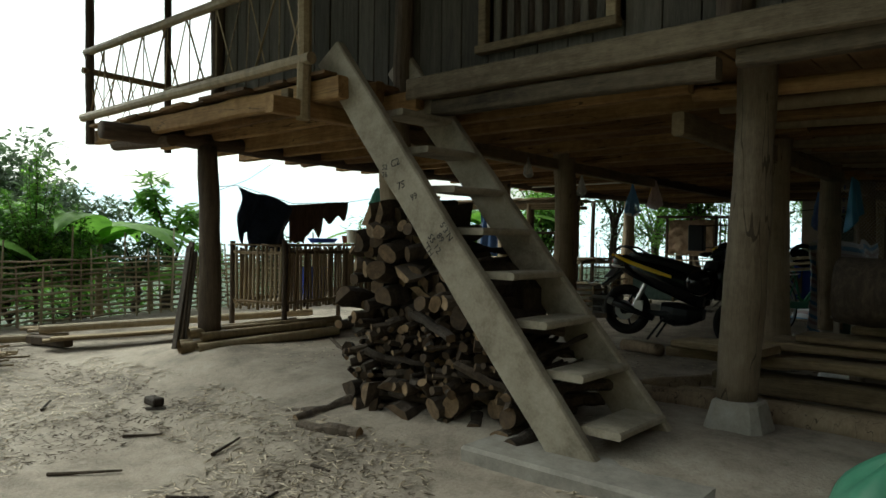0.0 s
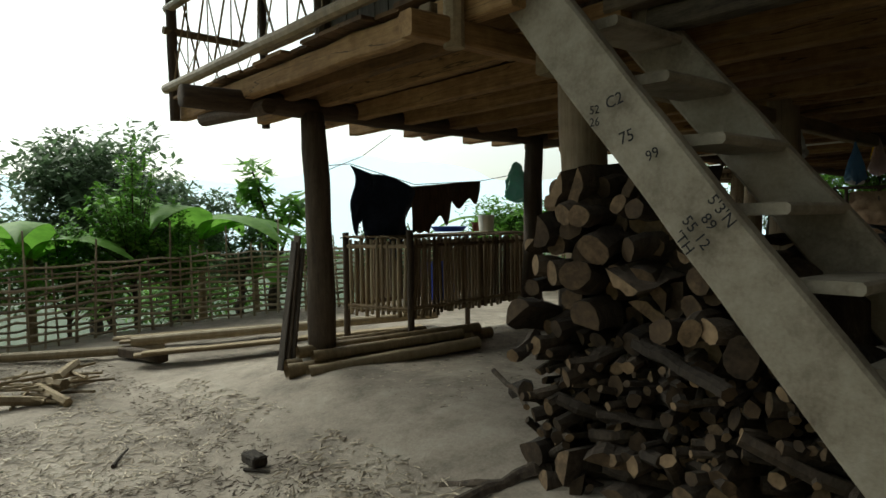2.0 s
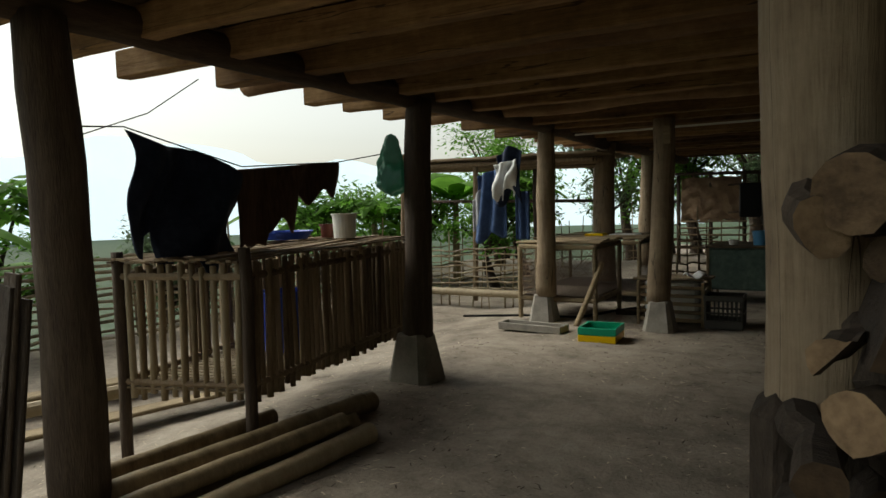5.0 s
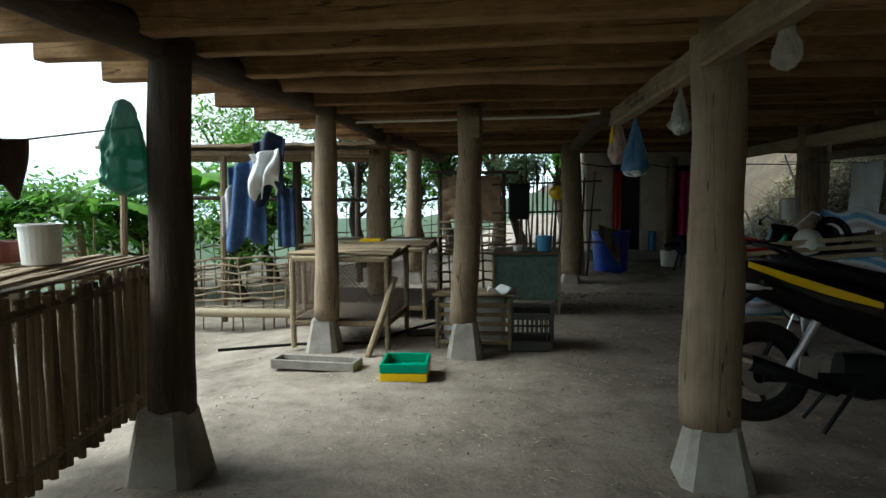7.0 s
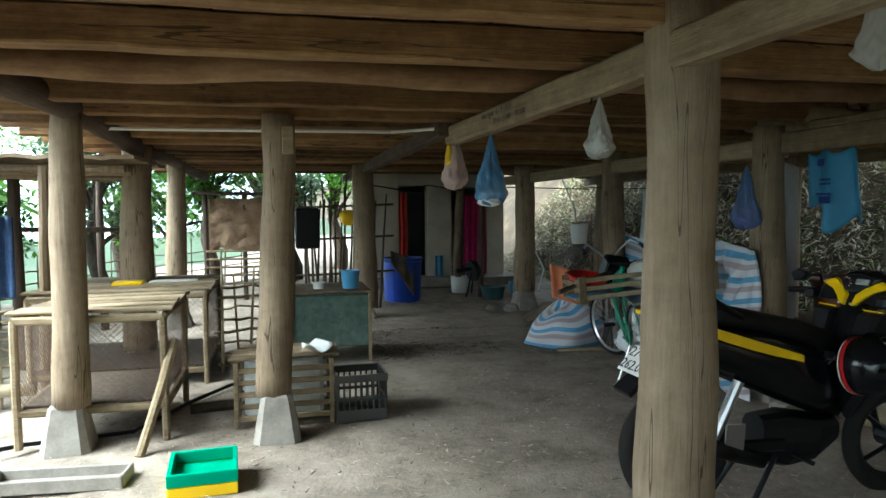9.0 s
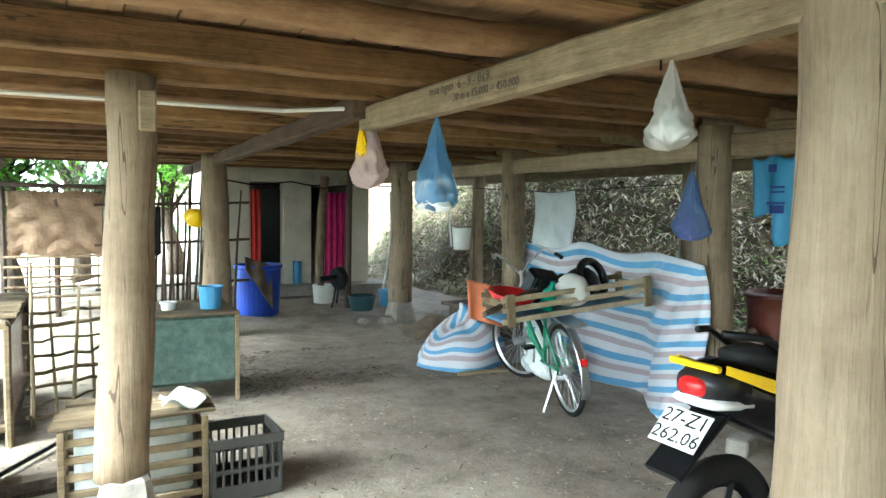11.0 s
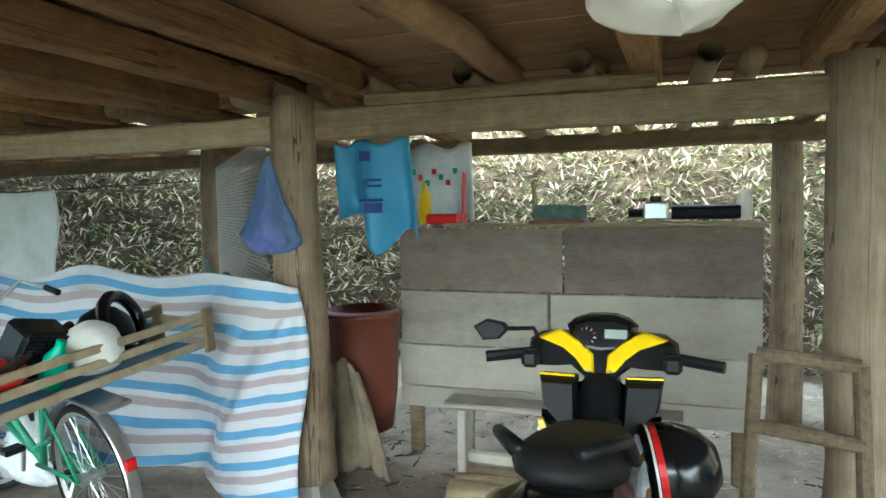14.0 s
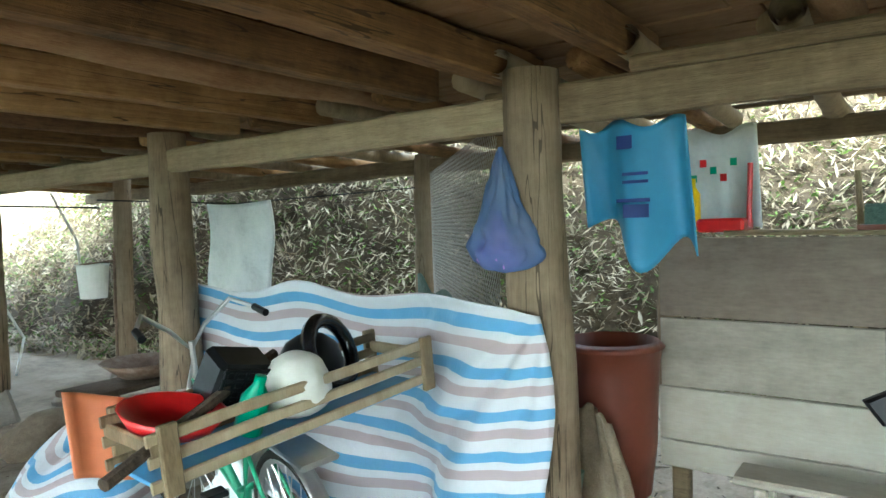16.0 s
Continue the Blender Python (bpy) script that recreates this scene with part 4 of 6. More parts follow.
# ---- poultry pen of bamboo bars ----
pen = thing("poultry_pen", "long raised poultry pen of upright bamboo bars", "pen")
PA, PB, PC, PD = Vector((-6.93, 5.28, 0)), Vector((-6.2, 5.5, 0)), Vector((-6.5, 7.45, 0)), Vector((-7.4, 7.3, 0))
pr = random.Random(3)
for a, b, st_ in ((PA, PB, 0.062), (PB, PC, 0.052), (PA, PD, 0.08), (PD, PC, 0.08)):
    n = int((b - a).length / st_)
    for i in range(1, n):
        p = a.lerp(b, i / n)
        part("bar", M().rod((p.x, p.y, 0.28 + pr.uniform(-0.02, 0.02)), (p.x + pr.uniform(-0.015, 0.015), p.y + pr.uniform(-0.015, 0.015), 0.99 + pr.uniform(-0.02, 0.02)), 0.017 * pr.uniform(0.8, 1.25), seg=7, rough=0.004, cuts=4), BAMBOO if (a, b) == (PA, PB) else STICK, pen, smooth=True)
    for z in (0.36, 0.93):
        part("rail", M().rod((a.x, a.y, z), (b.x, b.y, z), 0.02, seg=7, rough=0.004, cuts=8), STICK, pen)
for p, t in ((PA, 1.06), (PB, 1.08), (PC, 1.02), (PD, 1.02)):
    part("leg", M().rod((p.x, p.y, -0.12), (p.x, p.y, t), 0.032, seg=9, rough=0.006, cuts=6), DARKPOST, pen, smooth=True)
nfl = 34
for i in range(nfl):
    a, b = PA.lerp(PD, i / nfl), PB.lerp(PC, i / nfl)
    part("floor_slat", M().beam((a.x, a.y, 0.33), (b.x, b.y, 0.33), 0.03, 0.012, 0.004, 0.003), BAMBOO, pen)
for i in range(26):
    a, b = PA.lerp(PB, i / 26), PD.lerp(PC, i / 26)
    part("top_slat", M().beam((a.x, a.y - 0.05, 1.0 + pr.uniform(0, 0.025)), (b.x + pr.uniform(-0.1, 0.1), b.y + 0.15, 1.0 + pr.uniform(0, 0.03)), 0.032, 0.012, 0.012, 0.003), STICK, pen)
def pot(r0, r1, h, c, material, name, label, cat, t=0.006):
    return solid(name, M().lathe([(0.001, 0), (r0, 0), (r1, h), (r1 + 0.008, h), (r1 + 0.008, h + 0.01), (r1 - t, h + 0.01), (r0 - t, 0.01), (0.001, 0.01)], c, 22), material, label, cat, smooth=False)
pot(0.08, 0.09, 0.17, (-6.75, 7.0, 1.04), WHITEP, "white_pail", "white plastic pail standing on the pen", "pail")
pot(0.05, 0.06, 0.09, (-6.95, 7.05, 1.04), BROWNPL, "brown_pot", "small brown pot standing on the pen", "pot")
pot(0.16, 0.2, 0.05, (-7.15, 6.8, 1.04), BLUE, "blue_basin", "blue plastic basin on the pen roof", "basin")
pot(0.14, 0.16, 0.38, (-6.75, 6.35, 0.34), BLUE, "blue_bucket", "blue bucket seen inside the pen", "bucket")

# ---- washing ----
def cloth(fn, material, name, label, nu=26, nv=22, cat="clothes", group=""):
    return solid(name, M().surf(fn, nu, nv), material, label, cat, group, smooth=True, thick=0.012)
cloth(lambda u, v: Vector((-6.62 + 0.07 * math.sin(u * 9 + v * 3) - 0.03 * v, 5.15 + 0.72 * u + 0.03 * math.sin(v * 7), 1.68 - 0.18 * u - 0.03 * math.sin(u * 8) - v * ((0.5 if u < 0.16 else 0.38 if u < 0.3 else 0.68 if u < 0.8 else 0.56) + 0.1 * math.sin(u * 11)))), DENIM, "hanging_trousers", "dark navy work clothes hanging on the line", 40)
cloth(lambda u, v: Vector((-6.64 + 0.04 * math.sin(u * 14 + v * 2), 5.85 + 0.92 * u, 1.50 + 0.08 * u - v * ((0.46 if u < 0.3 else 0.38 if u < 0.6 else 0.22) + 0.09 * noise.noise(Vector((u * 9, 1, 2)))))), BROWNC, "hanging_cloth", "ragged brown striped cloth hanging on the line", 40)
solid("washing_line", M().tube([(-6.25, 4.62, 1.62), (-6.62, 5.15, 1.69), (-6.62, 5.9, 1.52), (-6.64, 6.8, 1.58), (-6.35, 7.15, 1.66)], 0.004, 5), BLACKP, "thin washing line between posts", "line")
solid("wire", M().tube([(-6.3, 4.6, 1.55), (-6.5, 5.2, 1.75), (-6.6, 5.6, 1.98)], 0.003, 5), BLACKP, "thin wire running up to the beam", "wire")


def bag(c, r, h, material, name, label, knot=0.35, squash=(1, 1), seed=1, parent=None):
    def fn(u, v):
        a = u * 6.2832
        k = 0.07 + 0.9 * (v / 0.84) ** (0.75 + knot) if v < 0.84 else 0.97 * math.sqrt(max(0.0, 1 - ((v - 0.84) / 0.16) ** 2))
        side = Vector((math.cos(a), math.sin(a), 0))
        w = 1 + 0.07 * math.sin(a * 5 + seed) * (1 - 0.5 * v) + 0.2 * noise.noise(side * 1.6 + Vector((0, 0, v * 3 + seed))) + 0.24 * noise.noise(side * 3.5 + Vector((seed, 0, v * 7))) + 0.12 * noise.noise(side * 8 + Vector((seed, 0, v * 16)))
        corner = 0.16 * abs(math.sin(a)) ** 3 * smooth(0.45, 0.9, v)
        return Vector((c[0] + r * k * w * math.cos(a) * squash[0] * 0.8, c[1] + r * k * (w + corner) * math.sin(a) * squash[1], c[2] - h * v - 0.05 * h * corner + 0.012 * math.sin(a * 3 + seed) * v))
    m = M().surf(fn, 56, 34)
    return solid(name, m, material, label, "bag", "bags hanging from beams" if parent is None else "", smooth=True)


bag((-6.38, 7.1, 1.78), 0.12, 0.43, BAGG, "net_bag", "green net bag hanging on the post", -0.35, (0.8, 1.2))
bag((-3.82, 9.28, 1.88), 0.12, 0.42, BAGB, "blue_bag", "blue plastic bag with a white packet hanging from the beam", 0.3)
bag((-3.82, 9.28, 1.59), 0.1, 0.13, WHITEC, "white_packet", "white packet inside the blue bag", 0.05, seed=3)
bag((-3.85, 10.05, 1.98), 0.17, 0.4, BAGP, "pink_bag", "thin pinkish plastic bag hanging from the beam", 0.05, (0.6, 1.0), 5)
bag((-3.89, 10.05, 1.93), 0.075, 0.2, YELLOWP, "yellow_packet", "yellow packet in the top of the pink bag", 0.1, (0.5, 1), 8)
bag((-3.79, 7.9, 1.88), 0.07, 0.235, BAGW, "white_bag", "thin white plastic bag tied to the beam", 0.25, seed=6)
bag((-3.79, 7.9, 1.75), 0.05, 0.08, WHITEC, "white_bundle", "folded stuff inside the white bag", 0.05, seed=9)
bag((-3.70, 6.66, 1.97), 0.06, 0.21, BAGW, "white_bag", "thin white plastic bag tied to the beam", 0.2, seed=2)
for y0, z0, z1 in ((9.28, 1.86, 1.94), (10.05, 1.95, 2.0), (7.9, 1.85, 1.98)):
    solid("string", M().tube([(-3.83, y0, z0), (-3.80, y0 + 0.03, (z0 + z1) / 2), (-3.83, y0, z1)], 0.004, 5), BLACKP, "dark string tied round the beam", "string")
bag((-1.72, 9.74, 1.73), 0.12, 0.45, BAGV, "violet_bag", "blue and violet plastic bag hanging on the post", 0.2, (0.7, 1.1), 4)
bag((-1.72, 9.76, 1.5), 0.085, 0.21, plain("violet_packet_plastic", (0.33, 0.2, 0.55)), "violet_packet", "violet packet in the hanging bag", 0.1, (0.7, 1), 3)

# pencilled sum on the pale beam, a board nailed on the post, a pipe under the joists
bt = thing("beam_note", "pencilled sum written on the pale beam", "writing")
text("mua ngan  6 - 9 - 019", 0.055, Matrix.Translation((-3.896, 8.95, 1.965)) @ pose(0, 0, 0, 0, 0, 2.3) @ pose(0, 0, 0, 90, 0, -90), PENCIL, bt)
text("30 m x 15.000 = 450.000", 0.045, Matrix.Translation((-3.889, 8.75, 1.915)) @ pose(0, 0, 0, 0, 0, 2.3) @ pose(0, 0, 0, 90, 0, -90), PENCIL, bt)
solid("nailed_block", M().box((-5.0, 9.62, 1.86), (0.07, 0.03, 0.17), 0.008), GREYX, "small pale wood block nailed to the post", "block")
pv = thing("cable_pipe", "thin white plastic pipe fixed under the joists", "pipe")
part("run", M().rod((-6.2, 10.45, 2.0), (-4.25, 10.35, 2.0), 0.012, seg=6), WHITEP, pv)
part("run", M().rod((-4.25, 10.35, 2.0), (-3.88, 9.9, 1.99), 0.012, seg=6), WHITEP, pv)


# ---- poultry corner: cages, boxes, trough ----
def netting(a, b, z0, z1, step, r, name="netting"):
    """Wire netting as crossing slanted wires between two ends."""
    a, b = Vector((*a, 0)), Vector((*b, 0))
    L, h, m = (b - a).length, z1 - z0, M()
    d = (b - a) / L
    s = Vector((-d.y, d.x, 0)) * r
    n = int((L + h) / step)
    for sg in (0, 1):
        for i in range(n + 1):
            t0, t1 = i * step - h, i * step
            za, zb = z0, z1
            if t0 < 0:
                za, t0 = z0 - t0, 0
            if t1 > L:
                zb, t1 = z1 - (t1 - L), L
            if t1 - t0 < 0.01:
                continue
            if sg:
                t0, t1 = L - t0, L - t1
            p, q = a + d * t0 + Vector((0, 0, za)), a + d * t1 + Vector((0, 0, zb))
            w = Vector((0, 0, r))
            m.add([p - w - s, p + w - s, p + w + s, p - w + s, q - w - s, q + w - s, q + w + s, q - w + s], [(0, 1, 5, 4), (1, 2, 6, 5), (2, 3, 7, 6), (3, 0, 4, 7)])
    return m


def cage(x0, y0, x1, y1, z0, z1, label, shelf=True, tilt=0.0):
    c = thing("wire_cage", label, "cage", "poultry cages", pose(0, 0, 0))
    for x, y in ((x0, y0), (x1, y0), (x0, y1), (x1, y1)):
        part("leg", M().beam((x, y, 0), (x, y, z1), 0.045, 0.045), GREYX, c)
    for z in (z0, z1):
        for a, b in (((x0, y0), (x1, y0)), ((x0, y1), (x1, y1)), ((x0, y0), (x0, y1)), ((x1, y0), (x1, y1))):
            part("rail", M().beam((*a, z), (*b, z), 0.04, 0.05), GREYX, c)
    for a, b in (((x0, y0), (x1, y0)), ((x0, y0), (x0, y1)), ((x1, y0), (x1, y1)), ((x0, y1), (x1, y1))):
        part("netting", netting(a, b, z0, z1, 0.045, 0.0011), RUST, c)
    part("tray", M().box(((x0 + x1) / 2, (y0 + y1) / 2, z0 + 0.03), (x1 - x0 - 0.05, y1 - y0 - 0.05, 0.02)), DARKPOST, c, "dark board floor")
    for k in range(7):
        part("roof_board", M().beam((x0 - 0.05 + 0.02 * k, y0 + (y1 - y0) * (k + 0.5) / 7, z1 + 0.045), (x1 + 0.05, y0 + (y1 - y0) * (k + 0.5) / 7, z1 + 0.045 + 0.01 * (k % 3)), (y1 - y0) / 7 * 0.9, 0.02), GREYX, c)
    return c


cage(-6.62, 9.86, -5.78, 10.75, 0.22, 0.78, "grey wooden cage with green wire netting by the posts")
solid("prop_stick", M().rod((-5.72, 9.92, 0.62), (-5.88, 9.55, 0.0), 0.03, seg=8, rough=0.01, cuts=5), GREYX, "crooked stick propping the cage", "stick")
cage(-7.0, 11.25, -5.68, 12.5, 0.12, 0.74, "second grey cage with green wire netting")
for x, y, z, s, mt, lb in ((-6.35, 11.7, 0.80, (0.25, 0.2, 0.06), YELLOWP, "yellow"), (-6.0, 11.8, 0.80, (0.4, 0.12, 0.04), WHITEP, "white")):
    solid("cage_clutter", M().box((x, y, z), s, 0.02), mt, lb + " plastic scrap lying on the cage", "scrap")
fence([(-5.62, 11.55), (-4.9, 12.0)], 0.85, "bamboo_screen", "loose bamboo lattice panel behind the crates", 0.1, 0.14, BAMBOO, 0.014)

gb = thing("green_box", "bright green box with a yellow base band on the floor", "box", at=pose(-5.47, 9.06, 0, 0, 0, 4))
for z, mt, h, e in ((0.03, YELLOWP, 0.06, 0.0), (0.095, GREENP, 0.066, 0.004)):
    for sx, sy, px, py in ((0.34, 0.02, 0, -0.17), (0.34, 0.02, 0, 0.17), (0.02, 0.32, -0.16, 0), (0.02, 0.32, 0.16, 0)):
        part("side", M().box((px, py, z), (sx + e, sy + e, h), 0.004), mt, gb)
part("base", M().box((0, 0, 0.035), (0.31, 0.31, 0.055)), GREENP, gb)

tg = thing("feed_trough", "long shallow grey cement feed trough", "trough", at=pose(-6.2, 9.2, 0, 0, 0, -5))
for c, s in (((0, 0, 0.012), (0.66, 0.18, 0.02)), ((0, -0.09, 0.04), (0.68, 0.02, 0.07)), ((0, 0.09, 0.04), (0.68, 0.02, 0.07)), ((-0.33, 0, 0.04), (0.02, 0.2, 0.07)), ((0.33, 0, 0.04), (0.02, 0.2, 0.07))):
    part("side", M().box(c, s, 0.006), CONC, tg)

wc = thing("slatted_crate", "wooden slatted crate lined with a printed sack", "crate", at=pose(-5.05, 10.15, 0, 0, 0, 0))
part("lining", M().box((0, 0, 0.25), (0.52, 0.34, 0.4), 0.03), WHITEC, wc, "pale printed plastic sack lining")
for z in (0.06, 0.14, 0.22, 0.30, 0.38):
    for y in (-0.19, 0.19):
        part("slat", M().box((0, y, z), (0.62, 0.018, 0.035), 0.004), GREYX, wc)
    for x in (-0.3, 0.3):
        part("slat", M().box((x, 0, z), (0.018, 0.38, 0.035), 0.004), GREYX, wc)
for x in (-0.31, 0.31):
    for y in (-0.2, 0.2):
        part("corner", M().box((x, y, 0.22), (0.03, 0.03, 0.44), 0.004), GREYX, wc)
for k in range(4):
    part("lid_board", M().beam((-0.36 + 0.02 * k, -0.17 + 0.11 * k, 0.46 + 0.008 * (k % 2)), (0.36, -0.17 + 0.11 * k + 0.02, 0.46), 0.1, 0.018), GREYX, wc)
part("paper", M().surf(lambda u, v: Vector((0.12 + 0.2 * u, -0.18 + 0.24 * v, 0.50 + 0.03 * math.sin(u * 7 + v * 4))), 8, 8), WHITEC, wc, "crumpled white sack end", True, 0.004)

pc = thing("plastic_crate", "dark openwork plastic crate", "crate", at=pose(-4.55, 10.05, 0, 0, 0, 2))
for c, s in (((0, 0, 0.01), (0.34, 0.3, 0.02)), ((0, -0.16, 0.3), (0.36, 0.02, 0.05)), ((0, 0.16, 0.3), (0.36, 0.02, 0.05)), ((-0.17, 0, 0.3), (0.02, 0.32, 0.05)), ((0.17, 0, 0.3), (0.02, 0.32, 0.05)), ((0, -0.16, 0.16), (0.34, 0.015, 0.02)), ((0, 0.16, 0.16), (0.34, 0.015, 0.02)), ((-0.17, 0, 0.16), (0.015, 0.32, 0.02)), ((0.17, 0, 0.16), (0.015, 0.32, 0.02)), ((0, -0.16, 0.05), (0.34, 0.015, 0.08)), ((0, 0.16, 0.05), (0.34, 0.015, 0.08))):
    part("wall", M().box(c, s, 0.004), plain("dark_crate", (0.05, 0.05, 0.047)) if not bpy.data.materials.get("dark_crate") else bpy.data.materials["dark_crate"], pc)
for k in range(9):
    for y in (-0.16, 0.16):
        part("slat", M().box((-0.16 + 0.04 * k, y, 0.17), (0.012, 0.014, 0.26), 0.002), bpy.data.materials["dark_crate"], pc)
    if k < 8:
        for x in (-0.17, 0.17):
            part("slat", M().box((x, -0.14 + 0.04 * k, 0.17), (0.014, 0.012, 0.26), 0.002), bpy.data.materials["dark_crate"], pc)

tk = thing("netted_cage", "box cage wrapped in green netting", "cage", at=pose(-4.62, 12.1, 0, 0, 0, 0))
part("netting", M().box((0, 0, 0.4), (0.72, 0.75, 0.5), 0.02), MESHG, tk, "taut green netting")
for x in (-0.36, 0.36):
    for y in (-0.375, 0.375):
        part("leg", M().box((x, y, 0.33), (0.03, 0.03, 0.66), 0.004), GREYX, tk)
part("top", M().box((0, 0, 0.665), (0.76, 0.8, 0.02), 0.005), GREYX, tk)
pot(0.075, 0.09, 0.16, (-4.42, 11.92, 0.68), SKYB, "blue_pail", "light blue plastic pail on the netted cage", "pail")
pot(0.05, 0.055, 0.05, (-4.72, 11.95, 0.68), WHITEP, "white_bowl", "white bowl on the netted cage", "bowl")
solid("hose", M().tube([(-7.2, 9.6, 0.02), (-6.6, 9.9, 0.02), (-6.0, 10.0, 0.02), (-5.75, 10.6, 0.02), (-5.4, 11.2, 0.02)], 0.014), BLACKP, "black hose lying across the dirt floor", "hose")
solid("ground_log", M().rod((-5.7, 10.35, 0.04), (-5.35, 10.4, 0.04), 0.04, seg=9, rough=0.01, cuts=5), BARK, "short log lying on the floor", "log")

# second wash line and lean-to of poles behind the hurdle
sh = thing("pole_shelter", "low lean-to roof of bamboo poles", "shelter")
for k in range(9):
    part("pole", M().rod((-9.3, 11.35 + 0.13 * k, 1.80 + 0.03 * math.sin(k * 2)), (-6.3, 11.45 + 0.13 * k, 1.78 + 0.04 * math.sin(k * 3)), 0.035, seg=8, rough=0.008, cuts=10), BAMBOO if k % 2 else STICK, sh)
for x in (-9.2, -8.0, -6.95):
    part("post", M().rod((x, 11.42, -0.1), (x + 0.05, 11.42, 2.0 if x < -9 else 1.8), 0.04, seg=8, rough=0.008, cuts=8), STICK, sh)
part("rail", M().rod((-9.3, 12.5, 1.3), (-6.5, 12.5, 1.25), 0.025, seg=7), DARKPOST, sh)
part("thatch", M().surf(lambda u, v: Vector((-9.4 + 3.2 * u, 11.3 + 1.5 * v, 1.87 + 0.03 * noise.noise(Vector((u * 20, v * 8, 0))))), 40, 12), STICK, sh, thick=0.03)
cloth(lambda u, v: Vector((-7.72 + 0.36 * u + 0.1 * v * (u - 0.5), 11.02 + 0.05 * math.sin(u * 13 + v * 3), 1.62 + 0.1 * u - v * (0.85 + 0.06 * math.sin(u * 9)))), JEANS, "hanging_coat", "long faded blue coat hanging from a pole", 26, 20)
cloth(lambda u, v: Vector((-7.42 + 0.34 * u, 10.98 + 0.06 * math.sin(u * 9 + v * 4), 1.98 - 0.2 * abs(u - 0.6) - v * (0.6 + 0.1 * math.sin(u * 7)))), DENIM, "hanging_jacket", "navy jacket hanging from a pole", 24, 20)
cloth(lambda u, v: Vector((-7.42 + 0.34 * u * (1 - 0.2 * v), 10.88 + 0.06 * math.sin(u * 11 + v * 5) + 0.03 * math.sin(v * 8), 1.74 - v * (0.42 + 0.08 * math.sin(u * 7)) + 0.06 * u)), WHITEC, "hanging_shirt", "off-white shirt hanging from a pole", 20, 14)
cloth(lambda u, v: Vector((-7.82 + 0.16 * u, 11.06 + 0.03 * math.sin(u * 9), 1.5 - 0.2 * (1 - u) - v * 0.42)), GREYC, "hanging_towel", "pale grey cloth hanging from a pole", 16, 14)
cloth(lambda u, v: Vector((-7.22 + 0.2 * u, 11.1 + 0.03 * math.sin(u * 12), 1.4 - v * 0.62)), JEANS, "hanging_jeans", "blue jeans hanging from a pole", 16, 14)

mw = thing("mud_oven_wall", "crumbling yellow-brown mud and wattle wall", "wall")
part("wall", M().surf(lambda u, v: Vector((-6.1 + 1.0 * u, 15.9 + 0.04 * noise.noise(Vector((u * 5, v * 5, 0))), 1.6 - 0.75 * v - 0.06 * noise.noise(Vector((u * 9, 0, 0))) * v)), 30, 20), MUD, mw, thick=0.12)
for k in range(5):
    part("wattle", M().rod((-6.15, 15.85, 0.35 + 0.12 * k), (-5.0, 15.85, 0.35 + 0.12 * k), 0.018, seg=6), STICK, mw)
for x in (-6.15, -5.6, -5.05):
    part("stake", M().rod((x, 15.88, 0), (x, 15.88, 1.7), 0.035, seg=7), DARKPOST, mw)
part("roof_rail", M().beam((-6.3, 15.8, 1.68), (-4.8, 15.8, 1.66), 0.3, 0.05), DARKPOST, mw)
ss = thing("stick_screen", "upright screen of dark branches beside the far post", "screen")
for k in range(24):
    x = -4.75 + 0.045 * k
    part("branch", M().rod((x, 15.0 + pr.uniform(-0.08, 0.08), 0), (x + pr.uniform(-0.12, 0.12), 15.0, 1.5 + pr.uniform(0, 0.45)), 0.02, 0.01, 6, 0.015, 6), DARKPOST, ss)
for z in (0.5, 1.0, 1.45):
    part("rail", M().rod((-5.2, 15.05, z), (-3.5, 15.05, z + 0.05), 0.018, seg=6), DARKPOST, ss)
solid("tool_box", M().box((-4.75, 14.0, 1.2), (0.3, 0.16, 0.5), 0.02), BLACKP, "dark box hanging among the sticks", "box")
solid("cap", M().lathe([(0.001, 0.1), (0.07, 0.08), (0.1, 0.0), (0.12, -0.02)], (-4.2, 14.5, 1.33), 14, pose(0, 0, 0, 60, 20, 0)), YELLOWP, "yellow cap hung by the far post", "cap", smooth=True)

# ---- far end by the annexe ----
dr = thing("blue_drum", "tall blue plastic water drum with a sack over its rim", "drum", at=pose(-3.3, 15.5, 0.02))
part("body", M().lathe([(0.001, 0), (0.25, 0), (0.27, 0.05), (0.29, 0.62), (0.31, 0.64), (0.31, 0.68), (0.275, 0.68), (0.26, 0.05), (0.001, 0.04)], seg=28), BLUE, dr)
part("sack", M().surf(lambda u, v: Vector((-0.22 + 0.34 * u, -0.27 - 0.05 * v + 0.03 * math.sin(u * 9), 0.8 - 0.12 * u - 0.4 * v * (0.4 + u))), 12, 12), SACK, dr, "folded old sack", True, 0.01)
pot(0.13, 0.15, 0.28, (-2.3, 15.9, 0.06), WHITEP, "white_bucket", "white plastic bucket by the leaning post", "bucket")
pot(0.15, 0.19, 0.2, (-1.92, 15.35, 0.03), plain("dark_teal_plastic", (0.02, 0.06, 0.07)), "dark_basin", "dark teal plastic pail on the dirt floor", "pail")
pot(0.13, 0.15, 0.24, (-1.45, 15.5, 0.03), SKYB, "paint_bucket", "white and blue paint bucket", "bucket")
post(-2.3, 16.1, 1.9, 0.065, (0.09, 0), 0.0, name="leaning_post", label="pale bare trunk post leaning before the annexe", base=0.1)
fn_ = thing("grinder", "dark metal grinder on splayed legs", "machine", at=pose(-2.15, 15.6, 0.04))
